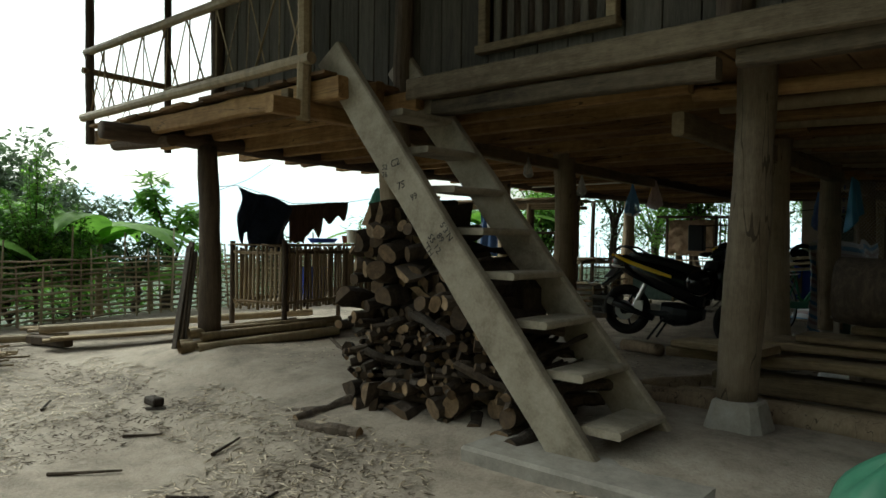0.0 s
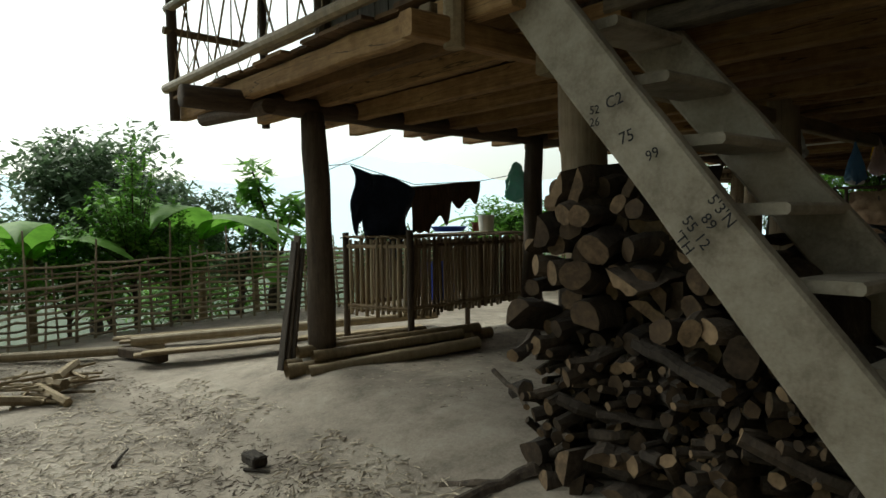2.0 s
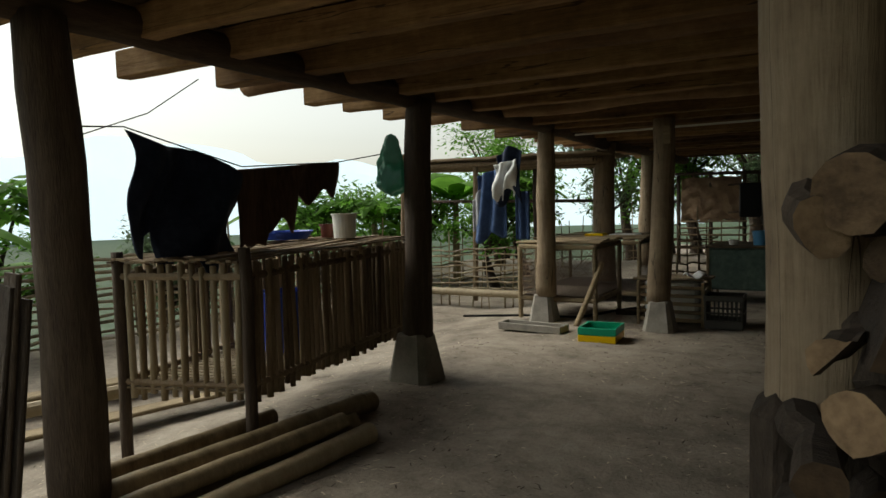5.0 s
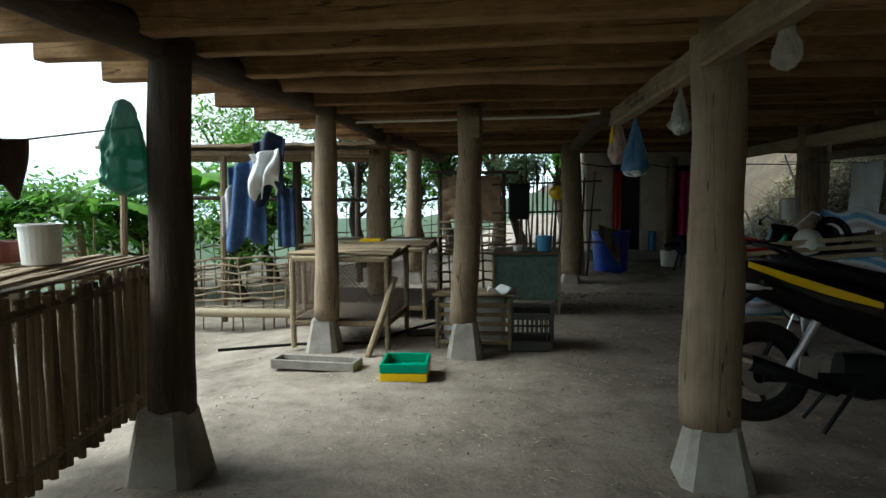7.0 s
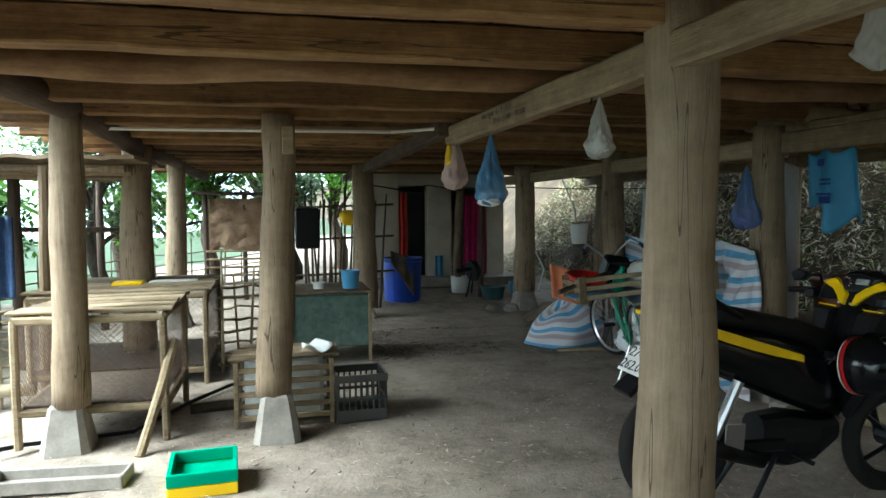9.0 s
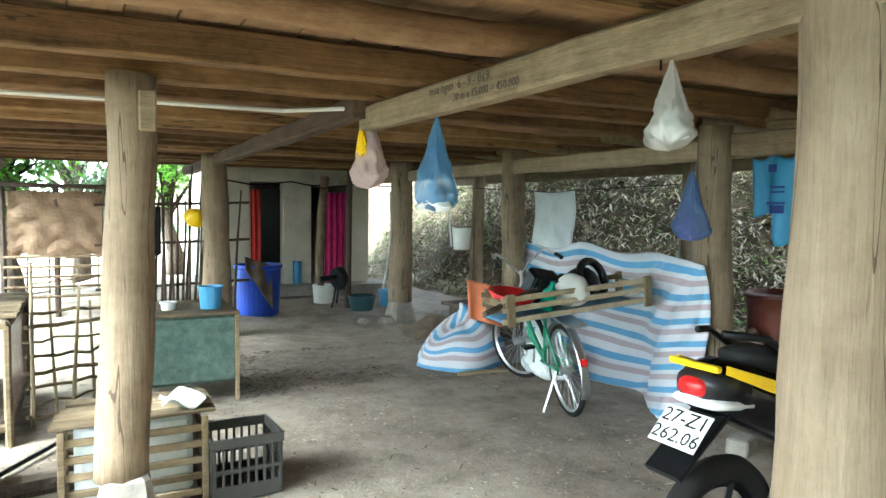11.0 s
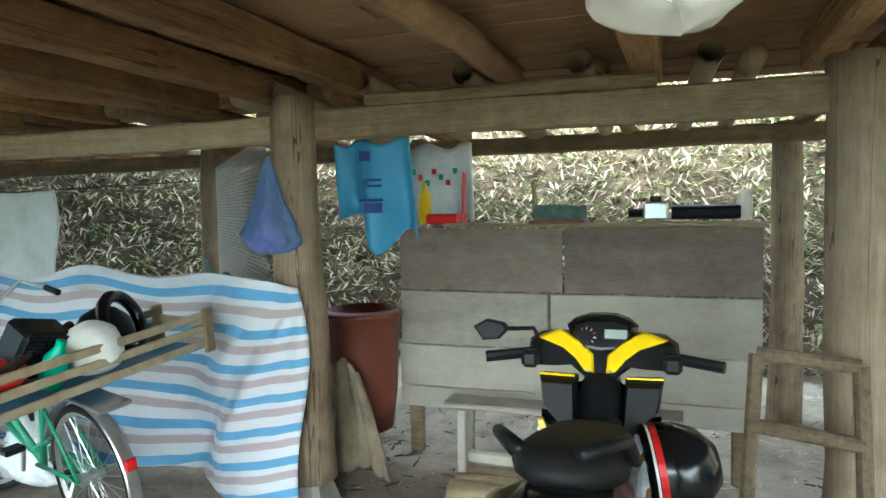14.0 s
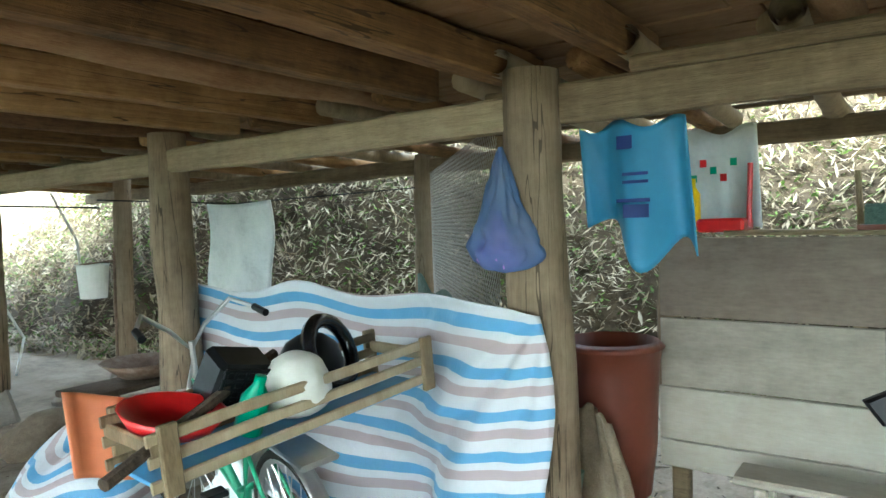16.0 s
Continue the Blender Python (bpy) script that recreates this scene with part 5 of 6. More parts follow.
part("drum", M().lathe([(0.001, -0.06), (0.16, -0.06), (0.17, 0), (0.16, 0.06), (0.001, 0.06)], (0, 0, 0.42), 18, pose(0, 0, 0, 0, 78, 20)), BLACKP, fn_)
for dx, dy in ((-0.16, -0.1), (0.16, -0.1), (0.0, 0.16)):
    part("leg", M().rod((dx * 0.3, dy * 0.3, 0.38), (dx, dy, 0), 0.014, seg=6), BLACKP, fn_)
part("chute", M().beam((-0.05, 0, 0.45), (-0.3, -0.02, 0.42), 0.1, 0.06), BLACKP, fn_)
solid("blue_rag", M().surf(lambda u, v: Vector((-2.5 + 0.14 * u, 16.8 + 0.03 * math.sin(u * 9), 0.62 - 0.42 * v)), 10, 10), SKYB, "blue rag hanging on the annexe wall", "rag", smooth=True, thick=0.01)
solid("cable", M().tube([(-4.0 + 0.27 * i, 14.6 + 0.17 * i, 1.78 - 0.07 * math.sin(i / 8 * math.pi * 2) ** 2) for i in range(9)] + [(-0.4, 15.2, 1.72)], 0.01), BLACKP, "black cable sagging between posts", "cable")
for k, pts in enumerate((((-1.55, 15.6, 0.1), (-1.2, 16.2, 0.5), (-1.0, 16.5, 1.2), (-0.9, 16.8, 1.7)), ((-1.0, 15.8, 0.1), (-0.75, 16.2, 0.4), (-0.95, 16.5, 1.0)), ((-0.55, 15.3, 0.9), (-0.45, 15.6, 1.4), (-0.5, 16, 1.9)))):
    solid("water_hose", M().tube(pts, 0.014), WHITEP, "pale water hose hanging down the bank", "hose", "pale hoses")
pl2 = thing("pail_on_stake", "white pail hung on a rusty stake", "pail", at=pose(-1.15, 13.9, 0))
part("pail", M().lathe([(0.001, 0), (0.10, 0), (0.12, 0.26), (0.13, 0.27), (0.11, 0.27), (0.09, 0.02), (0.001, 0.02)], (0, 0, 0.95), 20), WHITEP, pl2)
part("stake", M().rod((0.16, 0, 0), (0.18, 0, 1.35), 0.012, seg=6), RUST, pl2)
part("arm", M().rod((0.18, 0, 1.24), (-0.1, 0, 1.22), 0.008, seg=6), RUST, pl2)
tb = thing("clutter_bench", "low bench with an iron pan and rubbish behind the bicycle", "bench", at=pose(-1.2, 13.0, 0, 0, 0, 6))
part("top", M().beam((-0.6, 0, 0.42), (0.7, 0, 0.42), 0.4, 0.04), DARKPOST, tb)
for x in (-0.5, 0.6):
    part("leg", M().box((x, 0, 0.2), (0.06, 0.3, 0.4), 0.01), DARKPOST, tb)
solid("iron_pan", M().lathe([(0.001, 0), (0.14, 0.01), (0.28, 0.11), (0.29, 0.11), (0.15, 0.0), (0.001, -0.01)], (-1.3, 12.95, 0.46), 22), RUST, "big rusty iron pan on the bench", "pan", smooth=True)
solid("grey_mound", M().surf(lambda u, v: Vector((-2.05 + 0.75 * u, 13.25 + 0.6 * v, 0.22 * math.sin(3.14 * u) * math.sin(3.14 * v) + 0.03 * noise.noise(Vector((u * 6, v * 6, 2))))), 18, 14), SACK, "dusty sacks lying by the post", "sacks", smooth=True)
for k, (x, y, s) in enumerate(((-1.95, 14.35, 0.16), (-2.2, 14.5, 0.12), (-1.5, 13.6, 0.2), (-1.1, 14.5, 0.18))):
    solid("stone", M().lathe([(0.001, s * 0.7), (s * 0.5, s * 0.6), (s * 0.8, s * 0.25), (s * 0.75, 0)], (x, y, 0), 9, pose(0, 0, 0, 5, 4, k * 40)), CONC, "grey field stone on the dirt floor", "stone", "stones by the post")

# ---- tarpaulin screen, bicycle and bundle ----
def tarp(u, v):
    y = 9.57 + 2.5 * u
    top = 1.12 + 0.05 * math.sin(u * 7.5) + 0.13 * math.exp(-((u - 0.62) / 0.13) ** 2) - 0.02 * u
    fold = 0.05 * math.sin(u * 15 + v * 3) * v + 0.07 * math.sin((u + 0.8 * v) * 7) * (1 - u) + 0.02 * noise.noise(Vector((u * 9, v * 7, 4)))
    sag = 0.16 * math.exp(-((u - 0.38) / 0.22) ** 2) * math.sin(v * 3.1)
    th, rad = math.atan2(v * 1.1, u * 2.5 + 0.001), math.hypot(v * 1.1, u * 2.5)
    fold += (0.08 * math.sin(th * 17) * min(1, rad * 4) + 0.13 * math.exp(-((th - 0.82) / 0.09) ** 2) * min(1, rad * 3)) * math.exp(-rad * 0.9)
    return Vector((-1.77 + 0.3 * smooth(0.1, 0.42, u) + fold * (0.25 + 0.6 * smooth(0.1, 0.4, u)) + 0.012 * noise.noise(Vector((u * 28, v * 14, 9))) + sag, y - 0.03 * math.sin(v * 6) * (1 - u), top - v * (top - 0.02 - 0.03 * u)))
tp = M().surf(tarp, 110, 64, (2.42, 1.18))
tp.uv = [(a, b + 0.33 * max(0.0, 0.42 * b / 1.18 - a / 2.42) * 2.42 - 0.04 * math.sin(a * 1.6)) for a, b in tp.uv]
solid("tarpaulin", tp, TARP, "blue, white and pink striped tarpaulin tied between posts", "tarpaulin", smooth=True, thick=0.004)
def bundle(u, v):
    a, r = u * 6.2832, math.sin(v * 1.5708)
    w = 1 + 0.25 * noise.noise(Vector((math.cos(a) * 1.3, math.sin(a) * 1.3, v * 2)))
    return Vector((-2.15 + (0.42 * r * math.cos(a)) * w, 12.1 + 0.42 * r * math.sin(a) * w, 0.45 * (1 - v ** 1.6) * (1 + 0.25 * math.cos(a)) + 0.05 * math.sin(a * 5) * r * (1 - v) + 0.01))
solid("tarpaulin_bundle", M().surf(bundle, 48, 20, (1.6, 0.7)), TARP, "striped tarpaulin thrown over a heap", "tarpaulin", smooth=True, thick=0.004)
cloth(lambda u, v: Vector((-0.88 + 0.02 * math.sin(u * 7), 12.74 - 0.68 * u - 0.03 * math.sin(v * 5), 1.65 - 0.64 * v - 0.015 * math.sin(u * 3.1) * (1 - v))), WHITEC, "hanging_sheet", "pale blue-white cloth hanging to dry", 20, 18, "cloth")
solid("cloth_line", M().tube([(-1.6, 12.9, 1.68), (-0.88, 12.4, 1.64), (0.4, 11.7, 1.75)], 0.005), BLACKP, "thin line carrying the cloth", "line")


def wheel(parent, c, R, tyre, spokes, tread=0.022, hub=0.03, turn=None, thick_spoke=0.0025):
    """A wheel whose axle lies along the thing's y."""
    rot = Matrix.Translation(c) @ (turn or Matrix()) @ pose(0, 0, 0, 90, 0, 0)
    w = part("wheel", M().torus(R - tread, tread, m=rot, a=40, b=8), tyre, parent, "black rubber tyre", True)
    part("rim", M().lathe([(R - 2.0 * tread, -0.012), (R - 2.4 * tread - 0.008, 0), (R - 2.0 * tread, 0.012), (R - 1.6 * tread, 0.012), (R - 1.6 * tread, -0.012), (R - 2.0 * tread, -0.012)], m=rot, seg=40), STEEL if thick_spoke < 0.01 else BLACKP, w)
    sp = M()
    for k in range(spokes):
        a = 6.2832 * k / spokes
        b = a + (0.25 if k % 2 else -0.25)
        sp.rod(rot @ Vector((hub * math.cos(b), hub * math.sin(b), 0.02 if k % 2 else -0.02)), rot @ Vector(((R - 2.1 * tread) * math.cos(a), (R - 2.1 * tread) * math.sin(a), 0)), thick_spoke, seg=4)
    part("spokes", sp, STEEL if thick_spoke < 0.01 else BLACKP, w)
    part("hub", M().lathe([(0.001, -0.05), (hub, -0.05), (hub, 0.05), (0.001, 0.05)], m=rot, seg=12), STEEL if thick_spoke < 0.01 else BLACKP, w)
    return w


bk = thing("bicycle", "old green city bicycle on its stand, loaded with a wooden rack", "bicycle", at=pose(-2.06, 10.86, 0, 0, 0, 74) @ pose(0, 0, 0, -6, 0, 0))
wheel(bk, (-0.55, 0, 0.33), 0.33, RUBBER, 28, 0.02)
wheel(bk, (0.55, 0, 0.33), 0.33, RUBBER, 28, 0.02, turn=pose(0, 0, 0, 0, 0, 28))
for nm, pts, r in (("down_tube", [(0.36, 0, 0.78), (0.2, 0, 0.5), (-0.1, 0, 0.3)], 0.019), ("step_tube", [(0.37, 0, 0.7), (0.22, 0, 0.42), (0.0, 0, 0.34), (-0.18, 0, 0.42)], 0.015), ("seat_tube", [(-0.1, 0, 0.28), (-0.24, 0, 0.82)], 0.016), ("stay", [(-0.1, 0.03, 0.3), (-0.55, 0.06, 0.33)], 0.01), ("stay", [(-0.1, -0.03, 0.3), (-0.55, -0.06, 0.33)], 0.01), ("seat_stay", [(-0.2, 0.03, 0.7), (-0.55, 0.06, 0.33)], 0.009), ("seat_stay", [(-0.2, -0.03, 0.7), (-0.55, -0.06, 0.33)], 0.009)):
    part(nm, M().tube(pts, r, 8), BIKEG, bk, smooth=True)
part("fork", M().tube([(0.35, 0, 0.85), (0.4, 0.04, 0.68), (0.55, 0.05, 0.33)], 0.012), STEEL, bk)
part("fork", M().tube([(0.35, 0, 0.85), (0.4, -0.04, 0.68), (0.55, -0.05, 0.33)], 0.012), STEEL, bk)
part("handlebar", M().tube([(0.18, 0.26, 1.08), (0.32, 0.2, 1.12), (0.36, 0.08, 1.02), (0.34, 0, 0.92), (0.36, -0.08, 1.02), (0.32, -0.2, 1.12), (0.18, -0.26, 1.08)], 0.011, 8), STEEL, bk, "curved chrome handlebar", True)
part("stem", M().rod((0.34, 0, 0.78), (0.33, 0, 0.96), 0.013), STEEL, bk)
for s in (0.26, -0.26):
    part("grip", M().rod((0.18, s, 1.08), (0.07, s * 1.02, 1.06), 0.017, seg=10), BLACKP, bk)
for cx, a0, a1 in ((-0.55, 20, 200), (0.55, 30, 150)):
    part("mudguard", M().surf(lambda u, v, cx=cx, a0=a0, a1=a1: Vector((cx + 0.35 * math.cos(radians(a0 + (a1 - a0) * u)), (v - 0.5) * 0.06, 0.33 + (0.35 + 0.008 * math.sin(v * 3.14)) * math.sin(radians(a0 + (a1 - a0) * u)))), 24, 4), STEEL, bk, "dull steel mudguard", True, 0.002)
part("chain_guard", M().beam((-0.5, -0.05, 0.33), (-0.05, -0.06, 0.3), 0.02, 0.09), BIKEG, bk)
part("crank", M().tube([(-0.1, -0.09, 0.3), (-0.02, -0.1, 0.16)], 0.01), STEEL, bk)
part("crank", M().tube([(-0.1, 0.09, 0.3), (-0.18, 0.1, 0.44)], 0.01), STEEL, bk)
part("pedal", M().box((-0.02, -0.15, 0.16), (0.08, 0.09, 0.025)), BLACKP, bk)
part("pedal", M().box((-0.18, 0.15, 0.44), (0.08, 0.09, 0.025)), BLACKP, bk)
part("stand", M().tube([(-0.5, 0.05, 0.33), (-0.52, 0.18, 0.04)], 0.009), STEEL, bk)
part("reflector", M().box((-0.9, 0, 0.46), (0.02, 0.045, 0.05), 0.008), REDP, bk)
part("carrier", M().beam((-0.85, 0, 0.70), (-0.2, 0, 0.72), 0.14, 0.02), STEEL, bk)

rk = thing("carrying_rack", "slatted bamboo carrying rack laid across the bicycle", "rack", at=pose(-2.24, 10.36, 0.78, 0, -5, -6))
for y in (-0.16, 0.16):
    for z in (0.0, 0.075, 0.14):
        part("slat", M().beam((-0.58, y, z - 0.01), (0.58, y, z), 0.018, 0.038, 0.004), BAMBOO, rk)
    for x in (-0.52, 0.57):
        part("upright", M().box((x, y - 0.012 * (1 if y > 0 else -1) * -1, 0.06), (0.06, 0.025, 0.22), 0.005), BAMBOO, rk)
for x in (-0.56, 0.57):
    part("end_slat", M().beam((x, -0.17, 0.1), (x, 0.17, 0.1), 0.02, 0.05), BAMBOO, rk)
part("floor", M().box((0, 0, -0.02), (1.12, 0.32, 0.015)), SKYB, rk, "blue plastic lining")
def on_rack(m):
    return rk.matrix_basis @ m
solid("white_helmet", M().lathe([(0.001, 0.13), (0.06, 0.125), (0.105, 0.085), (0.125, 0.02), (0.125, -0.03), (0.115, -0.03), (0.1, 0.05), (0.001, 0.1)], (0, 0, 0), 22), WHITEP, "white patterned helmet in the rack", "helmet", smooth=True, at=on_rack(pose(0.02, -0.05, 0.1, 20, -15, 0)))
solid("black_helmet_visor", M().torus(0.13, 0.03, m=pose(0, 0, 0, 70, 0, 20), a=28, b=8), BLACKG, "glossy black helmet lying open in the rack", "helmet", smooth=True, at=on_rack(pose(0.24, 0.02, 0.17)))
solid("black_helmet", M().lathe([(0.001, 0.14), (0.07, 0.12), (0.12, 0.06), (0.13, 0.0), (0.11, -0.05), (0.001, -0.06)], (0, 0, 0), 20), BLACKP, "dull black helmet in the rack", "helmet", smooth=True, at=on_rack(pose(0.18, 0.08, 0.12, 15, 20, 0)))
bs = thing("black_basket", "black openwork plastic basket in the rack", "basket", at=on_rack(pose(-0.15, 0.08, 0.16, 25, 15, 0)))
for k in range(6):
    part("bar", M().box((-0.1 + 0.04 * k, -0.09, 0), (0.012, 0.01, 0.2), 0.002), BLACKP, bs)
    part("bar", M().box((0, -0.09, -0.09 + 0.036 * k), (0.22, 0.01, 0.012), 0.002), BLACKP, bs)
part("back", M().box((0, 0.0, -0.0), (0.22, 0.16, 0.2), 0.02), BLACKP, bs)
solid("red_pan", M().lathe([(0.001, 0), (0.12, 0.01), (0.16, 0.06), (0.17, 0.06), (0.13, 0), (0.001, -0.01)], (0, 0, 0), 20), REDP, "red enamel pan in the rack", "pan", smooth=True, at=on_rack(pose(-0.42, 0.02, 0.09, 10, 10, 0)))
solid("green_bottle", M().lathe([(0.001, 0), (0.05, 0), (0.05, 0.12), (0.02, 0.17), (0.02, 0.2), (0.001, 0.2)], (0, 0, 0), 14), GREENP, "green plastic bottle in the rack", "bottle", smooth=True, at=on_rack(pose(-0.2, -0.06, 0.02, 20, 10, 0)))
solid("carrying_pole", M().rod((-0.72, -0.2, 0.07), (0.05, 0.12, 0.2), 0.02, seg=8), BARK, "dark wooden pole through the rack", "pole", at=on_rack(Matrix()))
solid("orange_bag", M().surf(lambda u, v: Vector((-0.66 + 0.26 * u, 0.2 + 0.02 * math.sin(u * 8), 0.25 - 0.1 * u - 0.28 * v)), 10, 10), plain("orange_cloth", (0.5, 0.16, 0.07)), "orange cloth hanging on the rack", "cloth", smooth=True, thick=0.012, at=on_rack(Matrix()))
bag((-1.85, 11.15, 0.6), 0.24, 0.55, WHITEC, "feed_sack", "white printed feed sack behind the bicycle", 0.03, (0.6, 1.0), 12, parent=True)
solid("bundle_board", M().beam((-2.4, 11.65, 0.02), (-1.9, 11.6, 0.02), 0.06, 0.03), GREYX, "narrow board lying before the bundle", "board")

# ---- wire netting on the bank side ----
solid("wire_netting", netting((-1.55, 9.86), (0.38, 11.66), 0.1, 1.85, 0.045, 0.0013), STEEL, "rusty hexagonal wire netting closing the bank side", "netting", kind="stuff")
solid("shade_net", M().surf(lambda u, v: Vector((-1.1 + 1.4 * u, 10.4 + 1.35 * u, 1.05 - 0.5 * v + 0.04 * math.sin(u * 9))), 20, 8), MESHG, "dark green shade net sagging on the wire", "net", smooth=True, thick=0.008)

# ---- board partition, bench, tub and shelf things ----
bp = thing("board_partition", "grey board partition of wide planks on short legs", "partition")
zz = [0.29, 0.42, 0.67, 0.99, 1.36]
for a, b in zip(zz, zz[1:]):
    if a > 0.6:
        cuts = [(7.52, 8.52 if a > 0.9 else 8.6), (8.53 if a > 0.9 else 8.61, 9.5)]
    else:
        cuts = [(7.52, 9.51)]
    for y0, y1 in cuts:
        part("plank", M().beam((-0.72 + pr.uniform(-0.006, 0.006), y0, (a + b) / 2), (-0.72, y1 - 0.006, (a + b) / 2), 0.03, b - a - 0.008, 0.005, 0.004), SCREENW if b < 1.0 else SCREEND, bp)
part("shelf_board", M().beam((-0.64, 7.5, 1.365), (-0.64, 9.2, 1.375), 0.26, 0.022), GREYY, bp)
for y in (7.62, 9.42):
    part("leg", M().box((-0.69, y, 0.15), (0.06, 0.08, 0.3), 0.008), GREYY, bp)
for y in (7.9, 8.7, 9.3):
    part("stay", M().box((-0.68, y, 0.8), (0.03, 0.05, 1.05), 0.005), GREYY, bp)
bn = thing("bench", "narrow grey plank bench before the partition", "bench")
part("seat", M().beam((-1.1, 9.08, 0.45), (-1.1, 7.9, 0.45), 0.19, 0.032), SCREENW, bn)
for y in (8.98, 8.05):
    for x in (-1.17, -1.03):
        part("leg", M().box((x, y, 0.215), (0.045, 0.045, 0.43), 0.006), SCREENW, bn)
part("stretcher", M().beam((-1.1, 9.0, 0.16), (-1.1, 8.0, 0.16), 0.04, 0.07), SCREENW, bn)
for k in range(3):
    solid("floor_log", M().rod((-1.35 + 0.1 * k, 9.0, 0.06), (-1.3 + 0.1 * k, 8.2, 0.06), 0.06, seg=10, rough=0.015, cuts=8), GREYY, "split grey log lying under the bench", "log", "logs under the bench", smooth=True)
solid("brown_tub", M().lathe([(0.001, 0.2), (0.17, 0.2), (0.2, 0.45), (0.21, 0.75), (0.225, 0.86), (0.24, 0.87), (0.21, 0.9), (0.19, 0.8), (0.001, 0.78)], (-0.9, 9.67, 0.0), 24), BROWNPL, "tall brown-red plastic tub behind the post", "tub", smooth=True)
solid("burlap_sack", M().surf(lambda u, v: Vector((-1.2 + 0.03 * math.sin(u * 12) + 0.03 * v + 0.015 * math.sin(u * 31 + v * 5), 9.84 - 0.42 * u * (0.7 + 0.4 * v), 0.66 - 0.6 * v - 0.14 * abs(u - 0.6) + 0.02 * noise.noise(Vector((u * 14, v * 3, 2))))), 40, 24), BURLAP, "ragged burlap sack hanging over the tub", "sack", smooth=True, thick=0.015)
solid("green_plate", M().beam((-1.35, 9.72, 0.0), (-1.42, 9.62, 0.42), 0.16, 0.02), plain("dull_green_board", (0.10, 0.16, 0.12)), "dull green board leaning on the post foot", "board")
solid("brick_block", M().box((-1.72, 9.28, 0.055), (0.24, 0.13, 0.11), 0.012, pose(0, 0, 0, 0, 0, 25)), CONC, "grey cement block lying by the post", "block")
# blue printed feed sack and white printed sack hanging over the shelf
def hang(y0, y1, z1, drop, x, sd):
    return lambda u, v: Vector((x + 0.06 * math.sin(u * 9 + sd) * (0.4 + v), y0 + (y1 - y0) * u - 0.03 * v, z1 - 0.02 * math.sin(u * 12) - drop(u) * v))
fs_ = thing("blue_sack", "bright blue printed feed sack hanging from the beam", "sack")
part("cloth", M().surf(hang(9.62, 9.2, 1.82, lambda u: 0.40 + 0.16 * u - 0.08 * math.sin(u * 9), -1.3, 0), 26, 22), plain("blue_woven_plastic", (0.05, 0.23, 0.40), 0.5), fs_, smooth=True, thick=0.006)
for y0, z0, w, h in ((9.36, 1.62, 0.1, 0.012), (9.36, 1.59, 0.1, 0.012), (9.37, 1.52, 0.13, 0.014), (9.36, 1.48, 0.1, 0.05), (9.4, 1.74, 0.06, 0.05)):
    part("print", M().box((-1.385, y0, z0), (0.003, w, h), 0.001), plain("navy_print", (0.01, 0.03, 0.16)) if not bpy.data.materials.get("navy_print") else bpy.data.materials["navy_print"], fs_)
ws = thing("white_sack", "white printed sack hanging over the shelf", "sack")
part("cloth", M().surf(hang(9.6, 9.12, 1.86, lambda u: 0.5 - 0.02 * u, -0.45, 2), 24, 20), WHITEC, ws, smooth=True, thick=0.006)
for k in range(7):
    part("print", M().box((-0.53, 9.48 - 0.045 * k, 1.70 - 0.035 * (k % 3)), (0.003, 0.03, 0.035), 0.001), REDP if k % 2 else bpy.data.materials["green_box_plastic"], ws)
solid("yellow_bottle", M().lathe([(0.001, 0), (0.035, 0), (0.035, 0.17), (0.015, 0.2), (0.015, 0.24), (0.001, 0.24)], (-0.66, 9.36, 1.385), 16), YELLOWP, "yellow plastic bottle with a red cap on the shelf", "bottle", smooth=True)
rd = thing("red_dustpan", "red plastic dustpan with upright handle on the shelf", "dustpan")
part("pan", M().box((-0.66, 9.22, 1.41), (0.2, 0.2, 0.06), 0.012), REDP, rd)
part("handle", M().rod((-0.66, 9.12, 1.4), (-0.66, 9.11, 1.68), 0.012, seg=8), REDP, rd)
tr_ = thing("dark_dustpan", "dark red and green dustpan on the shelf", "dustpan")
part("pan", M().beam((-0.64, 8.68, 1.43), (-0.64, 8.42, 1.43), 0.2, 0.1), MESHG, tr_)
part("lip", M().box((-0.7, 8.55, 1.39), (0.2, 0.3, 0.02), 0.004), BROWNPL, tr_)
part("handle", M().rod((-0.62, 8.7, 1.38), (-0.62, 8.71, 1.62), 0.012, seg=8), GREYX, tr_)
pt_ = thing("pump", "small grey and black pump on the shelf", "pump")
part("body", M().rod((-0.63, 7.96, 1.43), (-0.63, 7.62, 1.43), 0.04, seg=14), BLACKP, pt_)
part("head", M().box((-0.63, 8.04, 1.44), (0.12, 0.13, 0.1), 0.012), STEEL, pt_)
part("handle", M().rod((-0.63, 8.18, 1.43), (-0.63, 8.05, 1.43), 0.025, seg=10), BLACKP, pt_)
part("knob", M().box((-0.63, 8.04, 1.505), (0.05, 0.06, 0.03), 0.006), BLACKP, pt_)
solid("clear_jar", M().lathe([(0.001, 0), (0.04, 0), (0.04, 0.1), (0.03, 0.13), (0.03, 0.16), (0.001, 0.16)], (-0.62, 7.6, 1.385), 16), BAGW, "clear plastic jar on the shelf", "jar", smooth=True)
fr = thing("wooden_frame", "bare grey wooden frame leaning against the post", "frame", at=pose(-1.86, 7.5, 0, 0, 0, 0))
